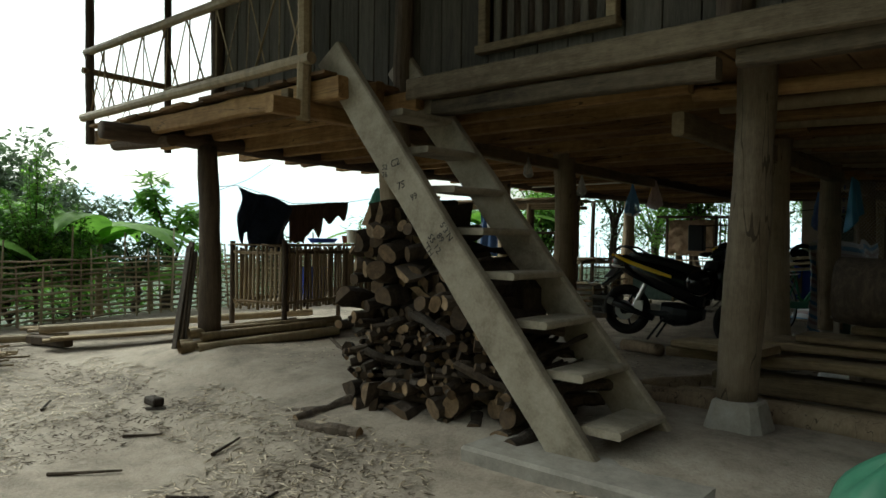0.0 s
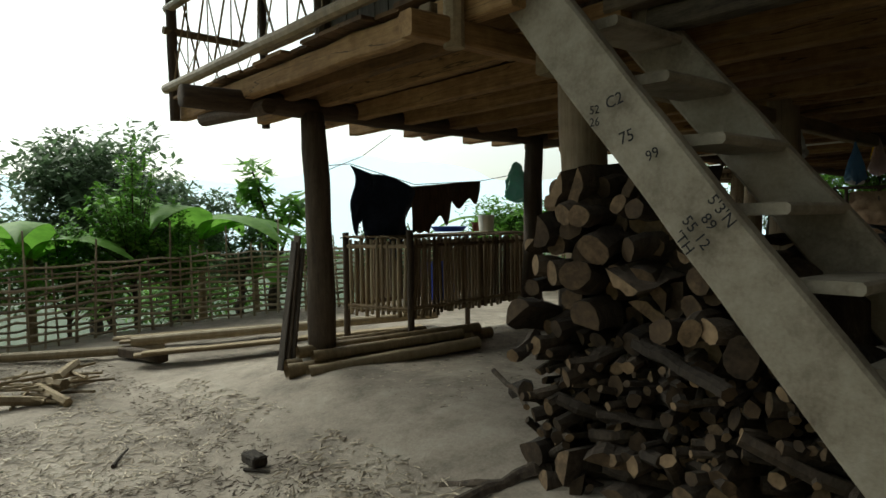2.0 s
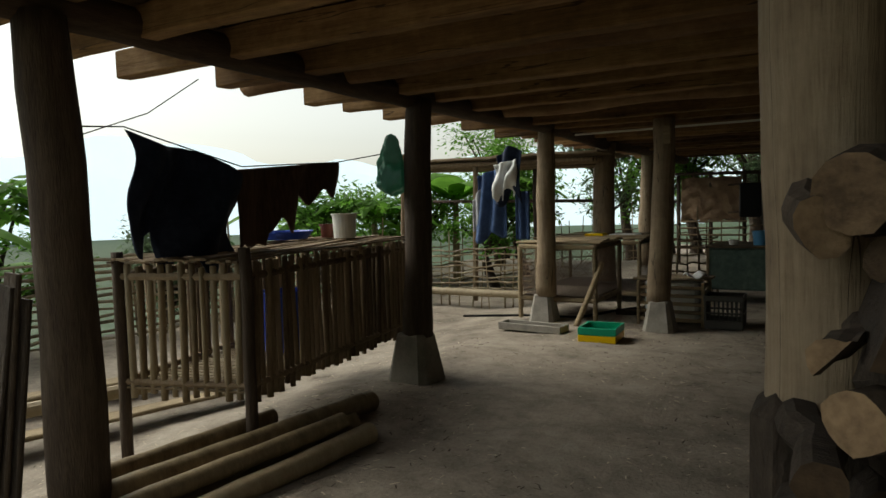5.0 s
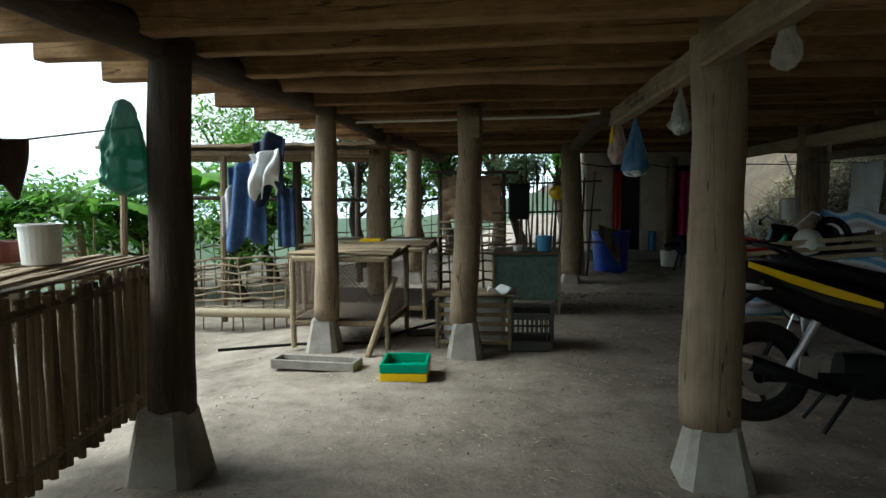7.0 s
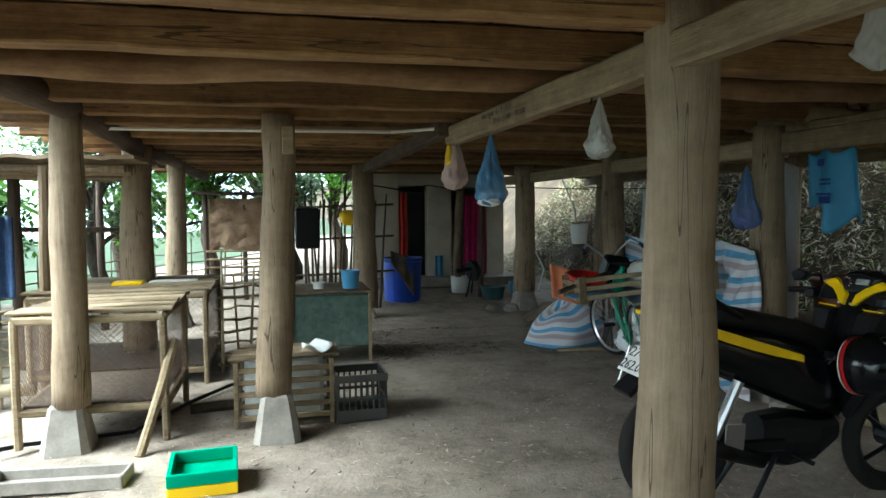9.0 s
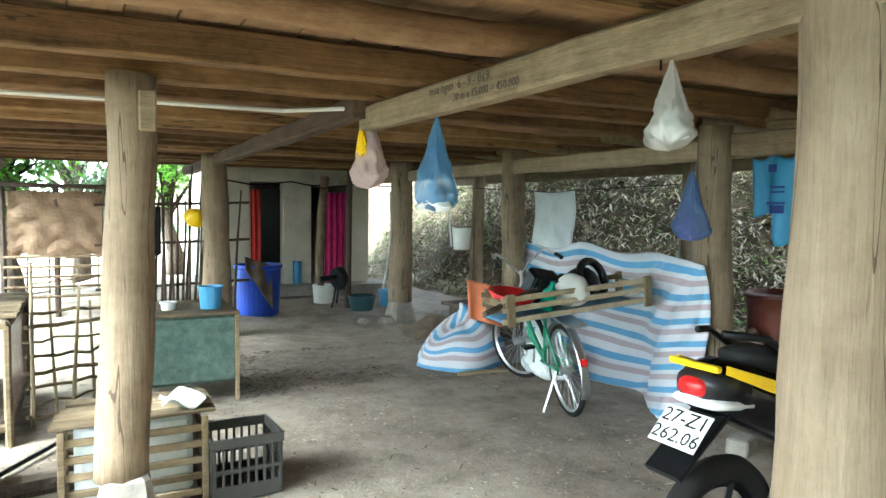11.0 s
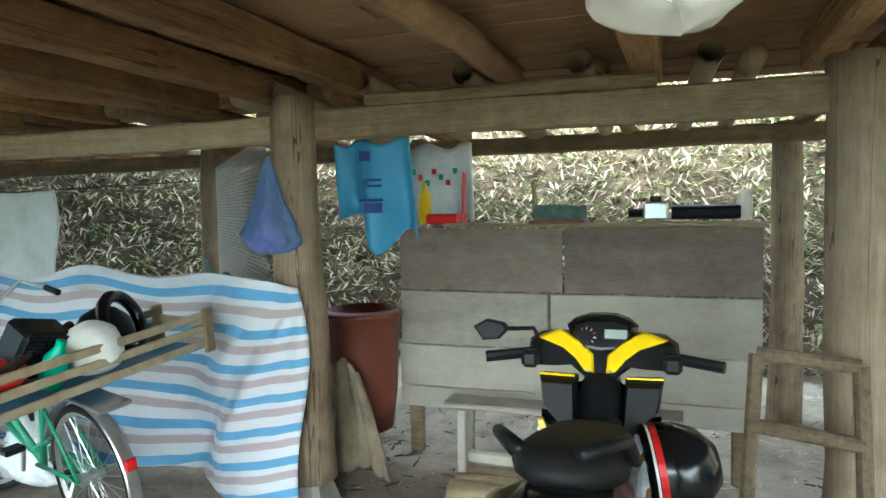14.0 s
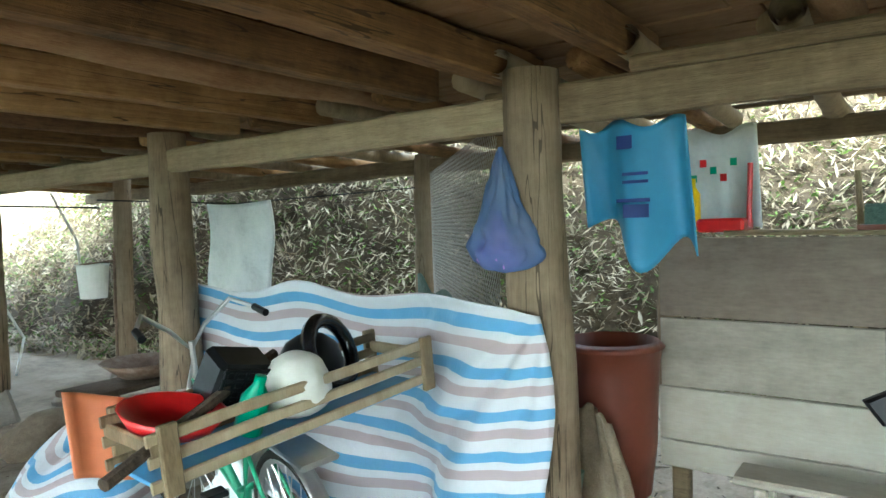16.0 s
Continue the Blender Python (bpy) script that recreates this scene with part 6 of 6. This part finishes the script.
for a, b in (((0, 0.2, 0.02), (0.1, 0.14, 0.92)), ((-0.1, -0.2, 0.02), (0.05, -0.18, 0.90)), ((0.1, 0.14, 0.92), (0.05, -0.18, 0.90)), ((0.07, 0.16, 0.66), (0.0, -0.19, 0.64))):
    part("bar", M().beam(a, b, 0.05, 0.05), GREYX, fr)
for k in range(5):
    solid("bank_side_rubbish", M().box((-0.9 + 0.25 * k, 6.9 - 0.12 * k, 0.06 + 0.04 * (k % 2)), (0.3, 0.25, 0.12), 0.04, pose(0, 0, 0, 10 * k, 5, 30 * k)), SACK if k % 2 else WHITEC, "crumpled sacks and rubbish behind the frame", "rubbish", "rubbish behind the frame")

# pole ends and bamboo lying on the beams of the bank side
for k in range(5):
    y0 = 7.8 + 0.5 * k
    solid("stored_bamboo", pipe((-1.62, y0, 2.06), (0.3, y0 + 0.1, 2.0), 0.05), BAMBOO, "sawn bamboo length stored above the beam", "bamboo", "bamboo stored over the bank side", smooth=True)
for k in range(2):
    solid("roof_lath", M().beam((0.2 + 0.25 * k, 5.0, 2.12 - 0.02 * k), (0.2 + 0.25 * k, 16.5, 2.1 - 0.02 * k), 0.08, 0.025), GREYY, "rough lath of the bank side eave", "lath", "laths of the eave")


# ---- scooter ----
sc = thing("motor_scooter", "black and yellow underbone motorbike on its stand", "motorbike", at=pose(-2.70, 8.13, 0.025, 0, 3.5, 2))
wheel(sc, (-0.62, 0, 0.28), 0.285, RUBBER, 5, 0.045, 0.05, thick_spoke=0.014)
wheel(sc, (0.63, 0, 0.28), 0.285, RUBBER, 5, 0.04, 0.05, thick_spoke=0.014)
part("brake_disc", M().lathe([(0.05, 0), (0.11, 0), (0.11, 0.004), (0.05, 0.004)], (-0.62, -0.07, 0.28), 24, pose(0, 0, 0, 90, 0, 0)), STEEL, sc)
def hull(st):
    """A shell through stations: x, half width, low z, high z."""
    m = M()
    n = 14
    vs = []
    for x, w, lo, hi in st:
        for k in range(n):
            a = 6.2832 * k / n
            c, s = math.cos(a), math.sin(a)
            vs.append((x, w * abs(c) ** 0.7 * (1 if c > 0 else -1), (lo + hi) / 2 + (hi - lo) / 2 * abs(s) ** 0.7 * (1 if s > 0 else -1)))
    fs = [(i * n + j, i * n + (j + 1) % n, i * n + n + (j + 1) % n, i * n + n + j) for i in range(len(st) - 1) for j in range(n)]
    return m.add(vs, fs + [tuple(range(n))[::-1], tuple((len(st) - 1) * n + j for j in range(n))])
part("tail_body", hull([(-0.86, 0.075, 0.66, 0.81), (-0.76, 0.115, 0.62, 0.83), (-0.58, 0.13, 0.55, 0.80), (-0.3, 0.13, 0.45, 0.76), (0.0, 0.10, 0.35, 0.68), (0.15, 0.08, 0.32, 0.55)]), BLACKG, sc, smooth=True)
part("seat", hull([(-0.7, 0.06, 0.81, 0.86), (-0.56, 0.12, 0.77, 0.87), (-0.35, 0.12, 0.75, 0.84), (-0.1, 0.11, 0.70, 0.80), (0.12, 0.06, 0.64, 0.74)]), SEATM, sc, "black vinyl seat", True)
for s in (-1, 1):
    part("side_panel", M().surf(lambda u, v, s=s: Vector((-0.85 + 0.68 * u, s * (0.095 + 0.05 * math.sin(min(1, u * 2.2) * 1.57) + 0.006), 0.825 - 0.17 * u - 0.03 * v * (1 + 0.6 * math.sin(u * 3.1)))), 16, 3), YELLOWP, sc, "yellow side stripe", False, 0.01)
    part("grab_rail", M().tube([(-0.5, s * 0.13, 0.82), (-0.68, s * 0.12, 0.91), (-0.82, s * 0.05, 0.92)], 0.013, 8), BLACKP, sc, smooth=True)
    part("grip", M().rod((0.33, s * 0.21, 1.0), (0.28, s * 0.36, 0.985), 0.018, seg=10), BLACKP, sc)
    part("brake_lever", M().tube([(0.4, s * 0.2, 1.0), (0.4, s * 0.33, 0.985)], 0.006), BLACKP, sc)
    part("fork_leg", M().rod((0.5, s * 0.07, 0.62), (0.63, s * 0.07, 0.28), 0.02, seg=8), BLACKP, sc)
def plate(pts, x0, t, lean=0.45, inset=0.8):
    """A moulded panel facing the rider: outline as (y, z), with rounded shoulders."""
    n = len(pts)
    cy, cz = sum(p[0] for p in pts) / n, sum(p[1] for p in pts) / n
    vs = []
    for k, dx in ((0.96, t), (1.0, t * 0.35), (0.95, 0.0), (inset, -t * 0.25)):
        for y, z in pts:
            yy, zz = cy + (y - cy) * k, cz + (z - cz) * k
            vs.append((x0 + lean * (zz - 0.9) + dx, yy, zz))
    fs = [(r * n + j, r * n + (j + 1) % n, r * n + n + (j + 1) % n, r * n + n + j) for r in range(3) for j in range(n)]
    return M().add(vs, fs + [tuple(range(n))[::-1], tuple(3 * n + j for j in range(n))])
def both(pts):
    return pts + [(-y, z) for y, z in pts[::-1]]
part("bar_cover", plate(both([(0.0, 0.9), (0.05, 0.925), (0.1, 0.962), (0.17, 0.955), (0.225, 0.955), (0.24, 0.99), (0.235, 1.035), (0.2, 1.058), (0.1, 1.062), (0.0, 1.05)]), 0.31, 0.1), BLACKP, sc, "moulded black handlebar cover")
part("instrument_hood", plate(both([(0.0, 1.0), (0.06, 1.01), (0.105, 1.06), (0.115, 1.085), (0.09, 1.107), (0.045, 1.122), (0.0, 1.124)]), 0.295, 0.08), BLACKG, sc, "glossy black instrument hood")
part("dial", plate(both([(0.0, 1.012), (0.05, 1.02), (0.088, 1.062), (0.08, 1.088), (0.04, 1.1), (0.0, 1.102)]), 0.268, 0.01), DARKIN, sc, "dark instrument face")
part("display", M().box((0.335, -0.045, 1.065), (0.012, 0.07, 0.03), 0.003, pose(0, 0, 0, 0, 24, 0)), plain("grey_display", (0.3, 0.32, 0.3), 0.2), sc, "grey display with a red rim")
for k in range(7):
    a = radians(60 + 33 * k)
    part("dial_mark", M().box((0.33, 0.045 + 0.027 * math.cos(a), 1.058 + 0.024 * math.sin(a)), (0.008, 0.004, 0.009), 0.001, pose(0, 0, 0, math.degrees(a) - 90, 0, 0)), WHITEP if k % 3 else REDP, sc)
for s in (-1, 1):
    part("bar_panel", plate([(s * y, z) for y, z in ((0.205, 1.05), (0.13, 1.075), (0.06, 1.035), (0.022, 1.0), (0.018, 0.945), (0.045, 0.95), (0.075, 0.985), (0.12, 1.02))], 0.275, 0.02, inset=0.9), YELLOWP, sc, "yellow handlebar panel")
    part("panel_screw", M().box((0.28, s * 0.034, 0.957), (0.008, 0.01, 0.01), 0.002), STEEL, sc)
    part("switch_box", M().box((0.29, s * 0.215, 0.985), (0.06, 0.055, 0.055), 0.012), BLACKP, sc)
    part("knee_pocket", plate([(s * y, z) for y, z in ((0.192, 0.928), (0.075, 0.925), (0.066, 0.78), (0.1, 0.765), (0.178, 0.84))], 0.3, 0.1, 0.3), BLACKP, sc, "boxy black leg shield pocket")
    part("pocket_edge", M().rod((0.315, s * 0.19, 0.934), (0.315, s * 0.08, 0.932), 0.004, seg=5), YELLOWP, sc, "thin yellow edge")
    part("leg_shield", plate([(s * y, z) for y, z in ((0.185, 0.82), (0.07, 0.8), (0.05, 0.5), (0.12, 0.42), (0.19, 0.6))], 0.32, 0.06, 0.25), BLACKG, sc)
    part("lower_panel", plate([(s * y, z) for y, z in ((0.19, 0.80), (0.172, 0.805), (0.105, 0.68), (0.175, 0.735))], 0.285, 0.015, 0.25, 0.92), YELLOWP, sc, "yellow leg shield flash")
    part("flash_stripe", M().box((0.255, s * 0.166, 0.768), (0.008, 0.045, 0.012), 0.002, pose(0, 0, 0, s * 14, 0, 0)), WHITEP, sc)
part("neck", hull([(0.2, 0.05, 0.5, 0.62), (0.3, 0.075, 0.5, 0.95), (0.42, 0.07, 0.55, 0.97)]), BLACKP, sc, smooth=True)
part("front_body", hull([(0.36, 0.14, 0.5, 0.92), (0.46, 0.13, 0.52, 0.9), (0.56, 0.05, 0.6, 0.8)]), BLACKG, sc, smooth=True)
part("front_mudguard", M().surf(lambda u, v: Vector((0.63 + 0.32 * math.cos(radians(20 + 130 * u)), (v - 0.5) * 0.12, 0.28 + 0.32 * math.sin(radians(20 + 130 * u)))), 16, 4), BLACKG, sc, "", True, 0.004)
part("keyhole", M().lathe([(0.001, 0.012), (0.022, 0.012), (0.024, 0)], (0.235, -0.05, 0.80), 14, pose(0, 0, 0, 0, -80, 0)), BLACKP, sc)
part("bag_hook", M().box((0.22, 0.0, 0.74), (0.02, 0.045, 0.05), 0.008), STEEL, sc, "chrome bag hook")
for s in (-0.1, 0.1):
    part("basket_wire", M().tube([(0.2, s, 0.76), (0.1, s * 0.6, 0.62), (0.16, s * 0.3, 0.52)], 0.005), STEEL, sc)
part("basket_wire", M().tube([(0.17, 0.1, 0.7), (0.12, 0, 0.68), (0.17, -0.1, 0.7)], 0.005), STEEL, sc)
part("mirror", plate([(0.42, 1.075), (0.375, 1.1), (0.315, 1.09), (0.295, 1.07), (0.33, 1.035), (0.385, 1.03)], 0.3, 0.03, 0.2), BLACKP, sc, "dark angular rear mirror")
part("mirror_arm", M().tube([(0.33, 0.2, 1.05), (0.34, 0.215, 1.075), (0.345, 0.3, 1.07)], 0.008), BLACKP, sc)
part("tail_lamp", hull([(-0.905, 0.045, 0.715, 0.765), (-0.87, 0.06, 0.7, 0.775), (-0.8, 0.06, 0.69, 0.77)]), REDP, sc, "red tail lamp", True)
part("indicator", hull([(-0.905, 0.065, 0.682, 0.705), (-0.86, 0.1, 0.668, 0.71), (-0.72, 0.118, 0.66, 0.72)]), plain("clear_lamp_lens", (0.7, 0.7, 0.7), 0.12, spec=0.6), sc, "clear white lamp strip", True)
part("lamp_surround", hull([(-0.885, 0.07, 0.7, 0.79), (-0.84, 0.095, 0.69, 0.8), (-0.74, 0.12, 0.68, 0.8)]), DARKIN, sc, "", True)
part("side_panel", M().box((-0.885, 0, 0.812), (0.03, 0.2, 0.022), 0.006), YELLOWP, sc, "yellow tail edge")
part("rear_fender", M().beam((-0.72, 0, 0.70), (-1.0, 0, 0.46), 0.15, 0.025), BLACKP, sc)
plate = part("number_plate", M().box((0, 0, 0), (0.19, 0.14, 0.004), 0.002), plain("white_plate", (0.75, 0.75, 0.73), 0.35, vary=0.04), sc, "white number plate", at=Matrix.Translation((-0.93, 0, 0.60)) @ pose(0, 0, -0.0, 50, 0, -90))
text("27-Z1", 0.075, Matrix.Translation((0, 0.034, 0.003)), INK, plate)
text("262.06", 0.07, Matrix.Translation((0, -0.034, 0.003)), INK, plate)
part("engine", hull([(-0.2, 0.08, 0.2, 0.42), (-0.05, 0.11, 0.17, 0.44), (0.1, 0.11, 0.2, 0.42), (0.25, 0.06, 0.28, 0.4)]), BLACKP, sc)
part("swing_arm", M().beam((-0.62, -0.09, 0.28), (-0.1, -0.09, 0.3), 0.03, 0.06), BLACKP, sc)
part("exhaust", M().rod((-0.72, -0.14, 0.36), (-0.25, -0.13, 0.24), 0.045, 0.035, seg=12), BLACKP, sc, smooth=True)
part("exhaust_tip", M().rod((-0.78, -0.14, 0.375), (-0.70, -0.14, 0.355), 0.042, seg=12), STEEL, sc)
part("shock", M().rod((-0.5, -0.1, 0.32), (-0.38, -0.1, 0.6), 0.025, seg=10), STEEL, sc)
part("heat_shield", M().box((-0.42, -0.15, 0.36), (0.1, 0.012, 0.12), 0.01), STEEL, sc)
part("foot_rest", M().rod((-0.05, -0.22, 0.25), (-0.05, 0.22, 0.25), 0.012), BLACKP, sc)
for s in (-0.1, 0.1):
    part("stand", M().rod((-0.15, s, 0.25), (-0.3, s * 1.3, 0.0), 0.013), BLACKP, sc)
for o in sc.children:
    if o.name.split(".")[0] in ("tail_body", "seat", "side_panel", "grab_rail", "tail_lamp", "indicator", "lamp_surround", "rear_fender", "number_plate", "fender_reflector"):
        o.location.z += 0.075
        o.location.x += 0.09
hm = thing("hanging_helmet", "black helmet with red and white bands hung on the motorbike", "helmet", at=pose(-2.42, 7.93, 0.70, 82, 0, 12))
part("shell", M().lathe([(0.001, 0.14), (0.06, 0.13), (0.11, 0.085), (0.135, 0.02), (0.135, -0.07), (0.12, -0.08), (0.1, 0.0), (0.001, 0.1)], seg=26), BLACKG, hm, smooth=True)
part("band", M().lathe([(0.1365, -0.03), (0.1365, -0.05)], seg=26), REDP, hm, "red band")
part("band", M().lathe([(0.1368, -0.052), (0.1368, -0.06)], seg=26), WHITEP, hm, "white band")
solid("sawn_round", M().rod((-2.95, 7.35, 0.06), (-2.5, 7.2, 0.07), 0.06, seg=12, rough=0.008, cuts=6), POST, "short sawn log with a pale end on the floor", "log", smooth=True)


# ---- trees and undergrowth ----
def blob_points(c, r, n, rg, shell=0.55):
    out = []
    while len(out) < n:
        d = Vector((rg.gauss(0, 1), rg.gauss(0, 1), rg.gauss(0, 1))).normalized() * (shell + (1 - shell) * rg.random())
        p = Vector((c[0] + d.x * r[0], c[1] + d.y * r[1], c[2] + d.z * r[2]))
        if noise.noise(p * (1.6 / max(r))) > -0.25 + 0.2 * rg.random():
            out.append(p)
    return out


def tree(x, y, h, r, seed, material, size, n, name, label, clumps=9):
    rg = random.Random(seed)
    g = height(x, y)
    t = thing(name, label, "tree")
    part("trunk", M().sweep([(x + 0.1 * math.sin(i), y + 0.08 * math.cos(i * 1.3), g - 0.2 + h * 0.7 * i / 8) for i in range(9)], ring(0.05 + 0.025 * h, 9), 0.02, [1.2 - 0.1 * i for i in range(9)]), BARK, t, smooth=True)
    pts = []
    for k in range(clumps):
        a = rg.uniform(0, 6.28)
        c = Vector((x + r * 0.7 * math.cos(a) * rg.random(), y + r * 0.7 * math.sin(a) * rg.random(), g + h * rg.uniform(0.45, 0.95)))
        part("limb", M().rod((x, y, g + h * rg.uniform(0.3, 0.6)), c, 0.02 + 0.008 * h, 0.012, 6, 0.03, 5), BARK, t)
        q = r * rg.uniform(0.35, 0.6)
        pts += blob_points(c, (q, q, q * 0.75), n // clumps, rg, 0.3)
    part("crown", leaves(pts, size, rg), material, t)
    return t


tree(-24, 7.2, 6.7, 3.4, 1, LEAFD, 0.3, 16000, "mango_tree", "large dark green spreading tree beyond the fence", 16)
tree(-26, 10.2, 6.6, 2.8, 2, LEAFD, 0.3, 14000, "mango_tree", "dark green spreading tree beyond the fence", 14)
def sapling(x, y, h, spread, seed, shoots, label):
    """Slender shoots that rise from one root, with leaflets all along side twigs."""
    rg = random.Random(seed)
    g = height(x, y)
    t = thing("sapling", label, "shrub")
    part("trunk", M().rod((x, y, g - 0.1), (x + 0.03, y, g + h * 0.4), 0.035, 0.025, 8, 0.01, 4), BARK, t)
    pts = []
    for k in range(shoots):
        a, q = rg.uniform(0, 6.28), (k / shoots) ** 0.7
        top = Vector((x + spread * q * math.cos(a), y + spread * q * math.sin(a), g + h * (1 - 0.55 * q) * rg.uniform(0.85, 1.0)))
        low = Vector((x, y, g + h * rg.uniform(0.12, 0.35)))
        part("shoot", M().rod(low, top, 0.014, 0.004, 5, 0.02, 6), BARK, t)
        for i in range(26):
            u = 0.2 + 0.8 * i / 25
            b, reach = rg.uniform(0, 6.28), 0.3 * (1.1 - u) * rg.uniform(0.5, 1.2) + 0.03
            base = low.lerp(top, u)
            for w in range(9):
                pts.append(base + Vector((math.cos(b), math.sin(b), 0.35)) * reach * w / 8 + Vector((rg.uniform(-0.03, 0.03), rg.uniform(-0.03, 0.03), rg.uniform(-0.03, 0.03))))
    part("crown", leaves(pts, 0.085, rg, 0.2, 0.5), LEAF, t)


sapling(-11.6, 4.7, 3.0, 0.95, 3, 30, "tall bright green sapling rising over the fence")
sapling(-11.2, 5.2, 1.9, 0.7, 4, 16, "low bright green sapling behind the fence")
sapling(-11.9, 3.9, 1.9, 0.8, 5, 14, "low bright green sapling behind the fence")
tree(-13.2, 7.7, 3.4, 0.75, 5, BANANA, 0.3, 420, "papaya_like_tree", "pruned tree with a tuft of large glossy leaves", 7)
tree(-12.6, 2.4, 1.8, 1.3, 6, LEAF, 0.12, 2200, "shrub", "green bushes behind the fence", 10)
for k, (x, y, h, r) in enumerate(((-13.5, 11, 1.7, 1.4), (-12.5, 15.5, 2.2, 1.7), (-10.5, 17.5, 3.2, 1.8), (-8.2, 20.0, 4.0, 2.2), (-5.5, 21.5, 4.5, 2.4), (-10.5, 14.0, 1.6, 1.1), (-7.0, 18.8, 2.6, 1.5), (-14.5, 6.5, 1.3, 1.5), (-12.0, 9.5, 1.0, 1.0), (-9.0, 15.2, 2.3, 1.0), (-3.9, 20.5, 3.5, 1.5), (-8.7, 13.3, 1.8, 0.9), (-7.8, 16.6, 3.0, 1.4), (-9.9, 16.0, 2.8, 1.3), (-6.3, 18.0, 2.8, 1.2), (-11.2, 12.0, 1.7, 1.1), (-4.9, 18.6, 2.6, 1.0))):
    tree(x, y, h, r, 20 + k, LEAF if k % 4 else LEAFD, 0.13, 3000, "bush", "dense green bushes and bamboo behind the yard", 12)


for k, (x, y) in enumerate(((-11.4, 1.6), (-11.5, 2.9), (-11.6, 6.3), (-11.7, 7.6), (-11.3, 8.9), (-12.6, 4.6))):
    tree(x, y, 1.35, 0.75, 60 + k, LEAF if k % 2 else LEAFD, 0.09, 2200, "bush", "low tangled green bush behind the fence", 9)


def banana(x, y, h, seed, n=8):
    rg = random.Random(seed)
    g = height(x, y)
    t = thing("banana_plant", "young banana plant with broad bright leaves", "banana plant", "banana plants")
    part("stem", M().rod((x, y, g - 0.1), (x, y, g + h * 0.5), 0.08, 0.05, 9, 0.01, 5), BAMBOO, t, smooth=True)
    for k in range(n):
        a, L, w = 6.28 * k / n + rg.uniform(-0.3, 0.3), h * rg.uniform(0.5, 0.75), h * 0.13
        rise = rg.uniform(0.5, 1.0)
        def fn(u, v, a=a, L=L, w=w, rise=rise):
            d = L * u
            zc = g + h * 0.5 + L * (rise * u - 0.75 * u * u)
            side = (v - 0.5) * 2 * w * math.sin(min(1, u * 1.02) ** 0.7 * 3.1) * (1 - 0.08 * abs(math.sin(u * 40)))
            return Vector((x + math.cos(a) * d - math.sin(a) * side, y + math.sin(a) * d + math.cos(a) * side, zc - abs(v - 0.5) * 0.25 * w))
        part("leaf", M().surf(fn, 16, 4), BANANA, t, smooth=True)


for k, (x, y, h) in enumerate(((-12.2, 5.9, 3.0), (-12.2, 3.5, 2.7), (-11.8, 12.8, 2.6), (-11.0, 13.2, 2.4), (-13.0, 7.2, 2.2), (-11.4, 2.0, 1.6), (-9.9, 14.3, 3.0))):
    banana(x, y, h, k)

# bank: dry leaves and weeds lying thick on the slope
rgb = random.Random(8)
def bank_points(n, x1, y0, y1, lift):
    out = []
    for _ in range(n):
        y = rgb.uniform(y0, y1)
        x = bank_edge(y) + rgb.uniform(-0.25, x1)
        out.append(Vector((x, y, height(x, y) + rgb.uniform(0.0, lift))))
    return out
solid("dry_undergrowth", leaves(bank_points(70000, 4.6, 3, 20, 0.2), 0.13, rgb, 0.45, 0.2), DRYLEAF, "thick layer of dry pale leaves and stalks on the bank", "undergrowth", kind="stuff")
solid("bank_weeds", leaves(bank_points(24000, 4.0, 3, 20, 0.2), 0.08, rgb, 0.1, 0.35), MOSS, "low green weeds growing on the bank", "weeds", kind="stuff")
stalks = M()
for p in bank_points(700, 3.8, 4, 20, 0.05):
    stalks.rod(p, p + Vector((rgb.uniform(-0.5, 0.1), rgb.uniform(-0.4, 0.4), rgb.uniform(-0.15, 0.4))), 0.007, 0.003, 4)
solid("dry_stalks", stalks, BAMBOO, "dry fallen stalks on the bank", "stalks", kind="stuff")
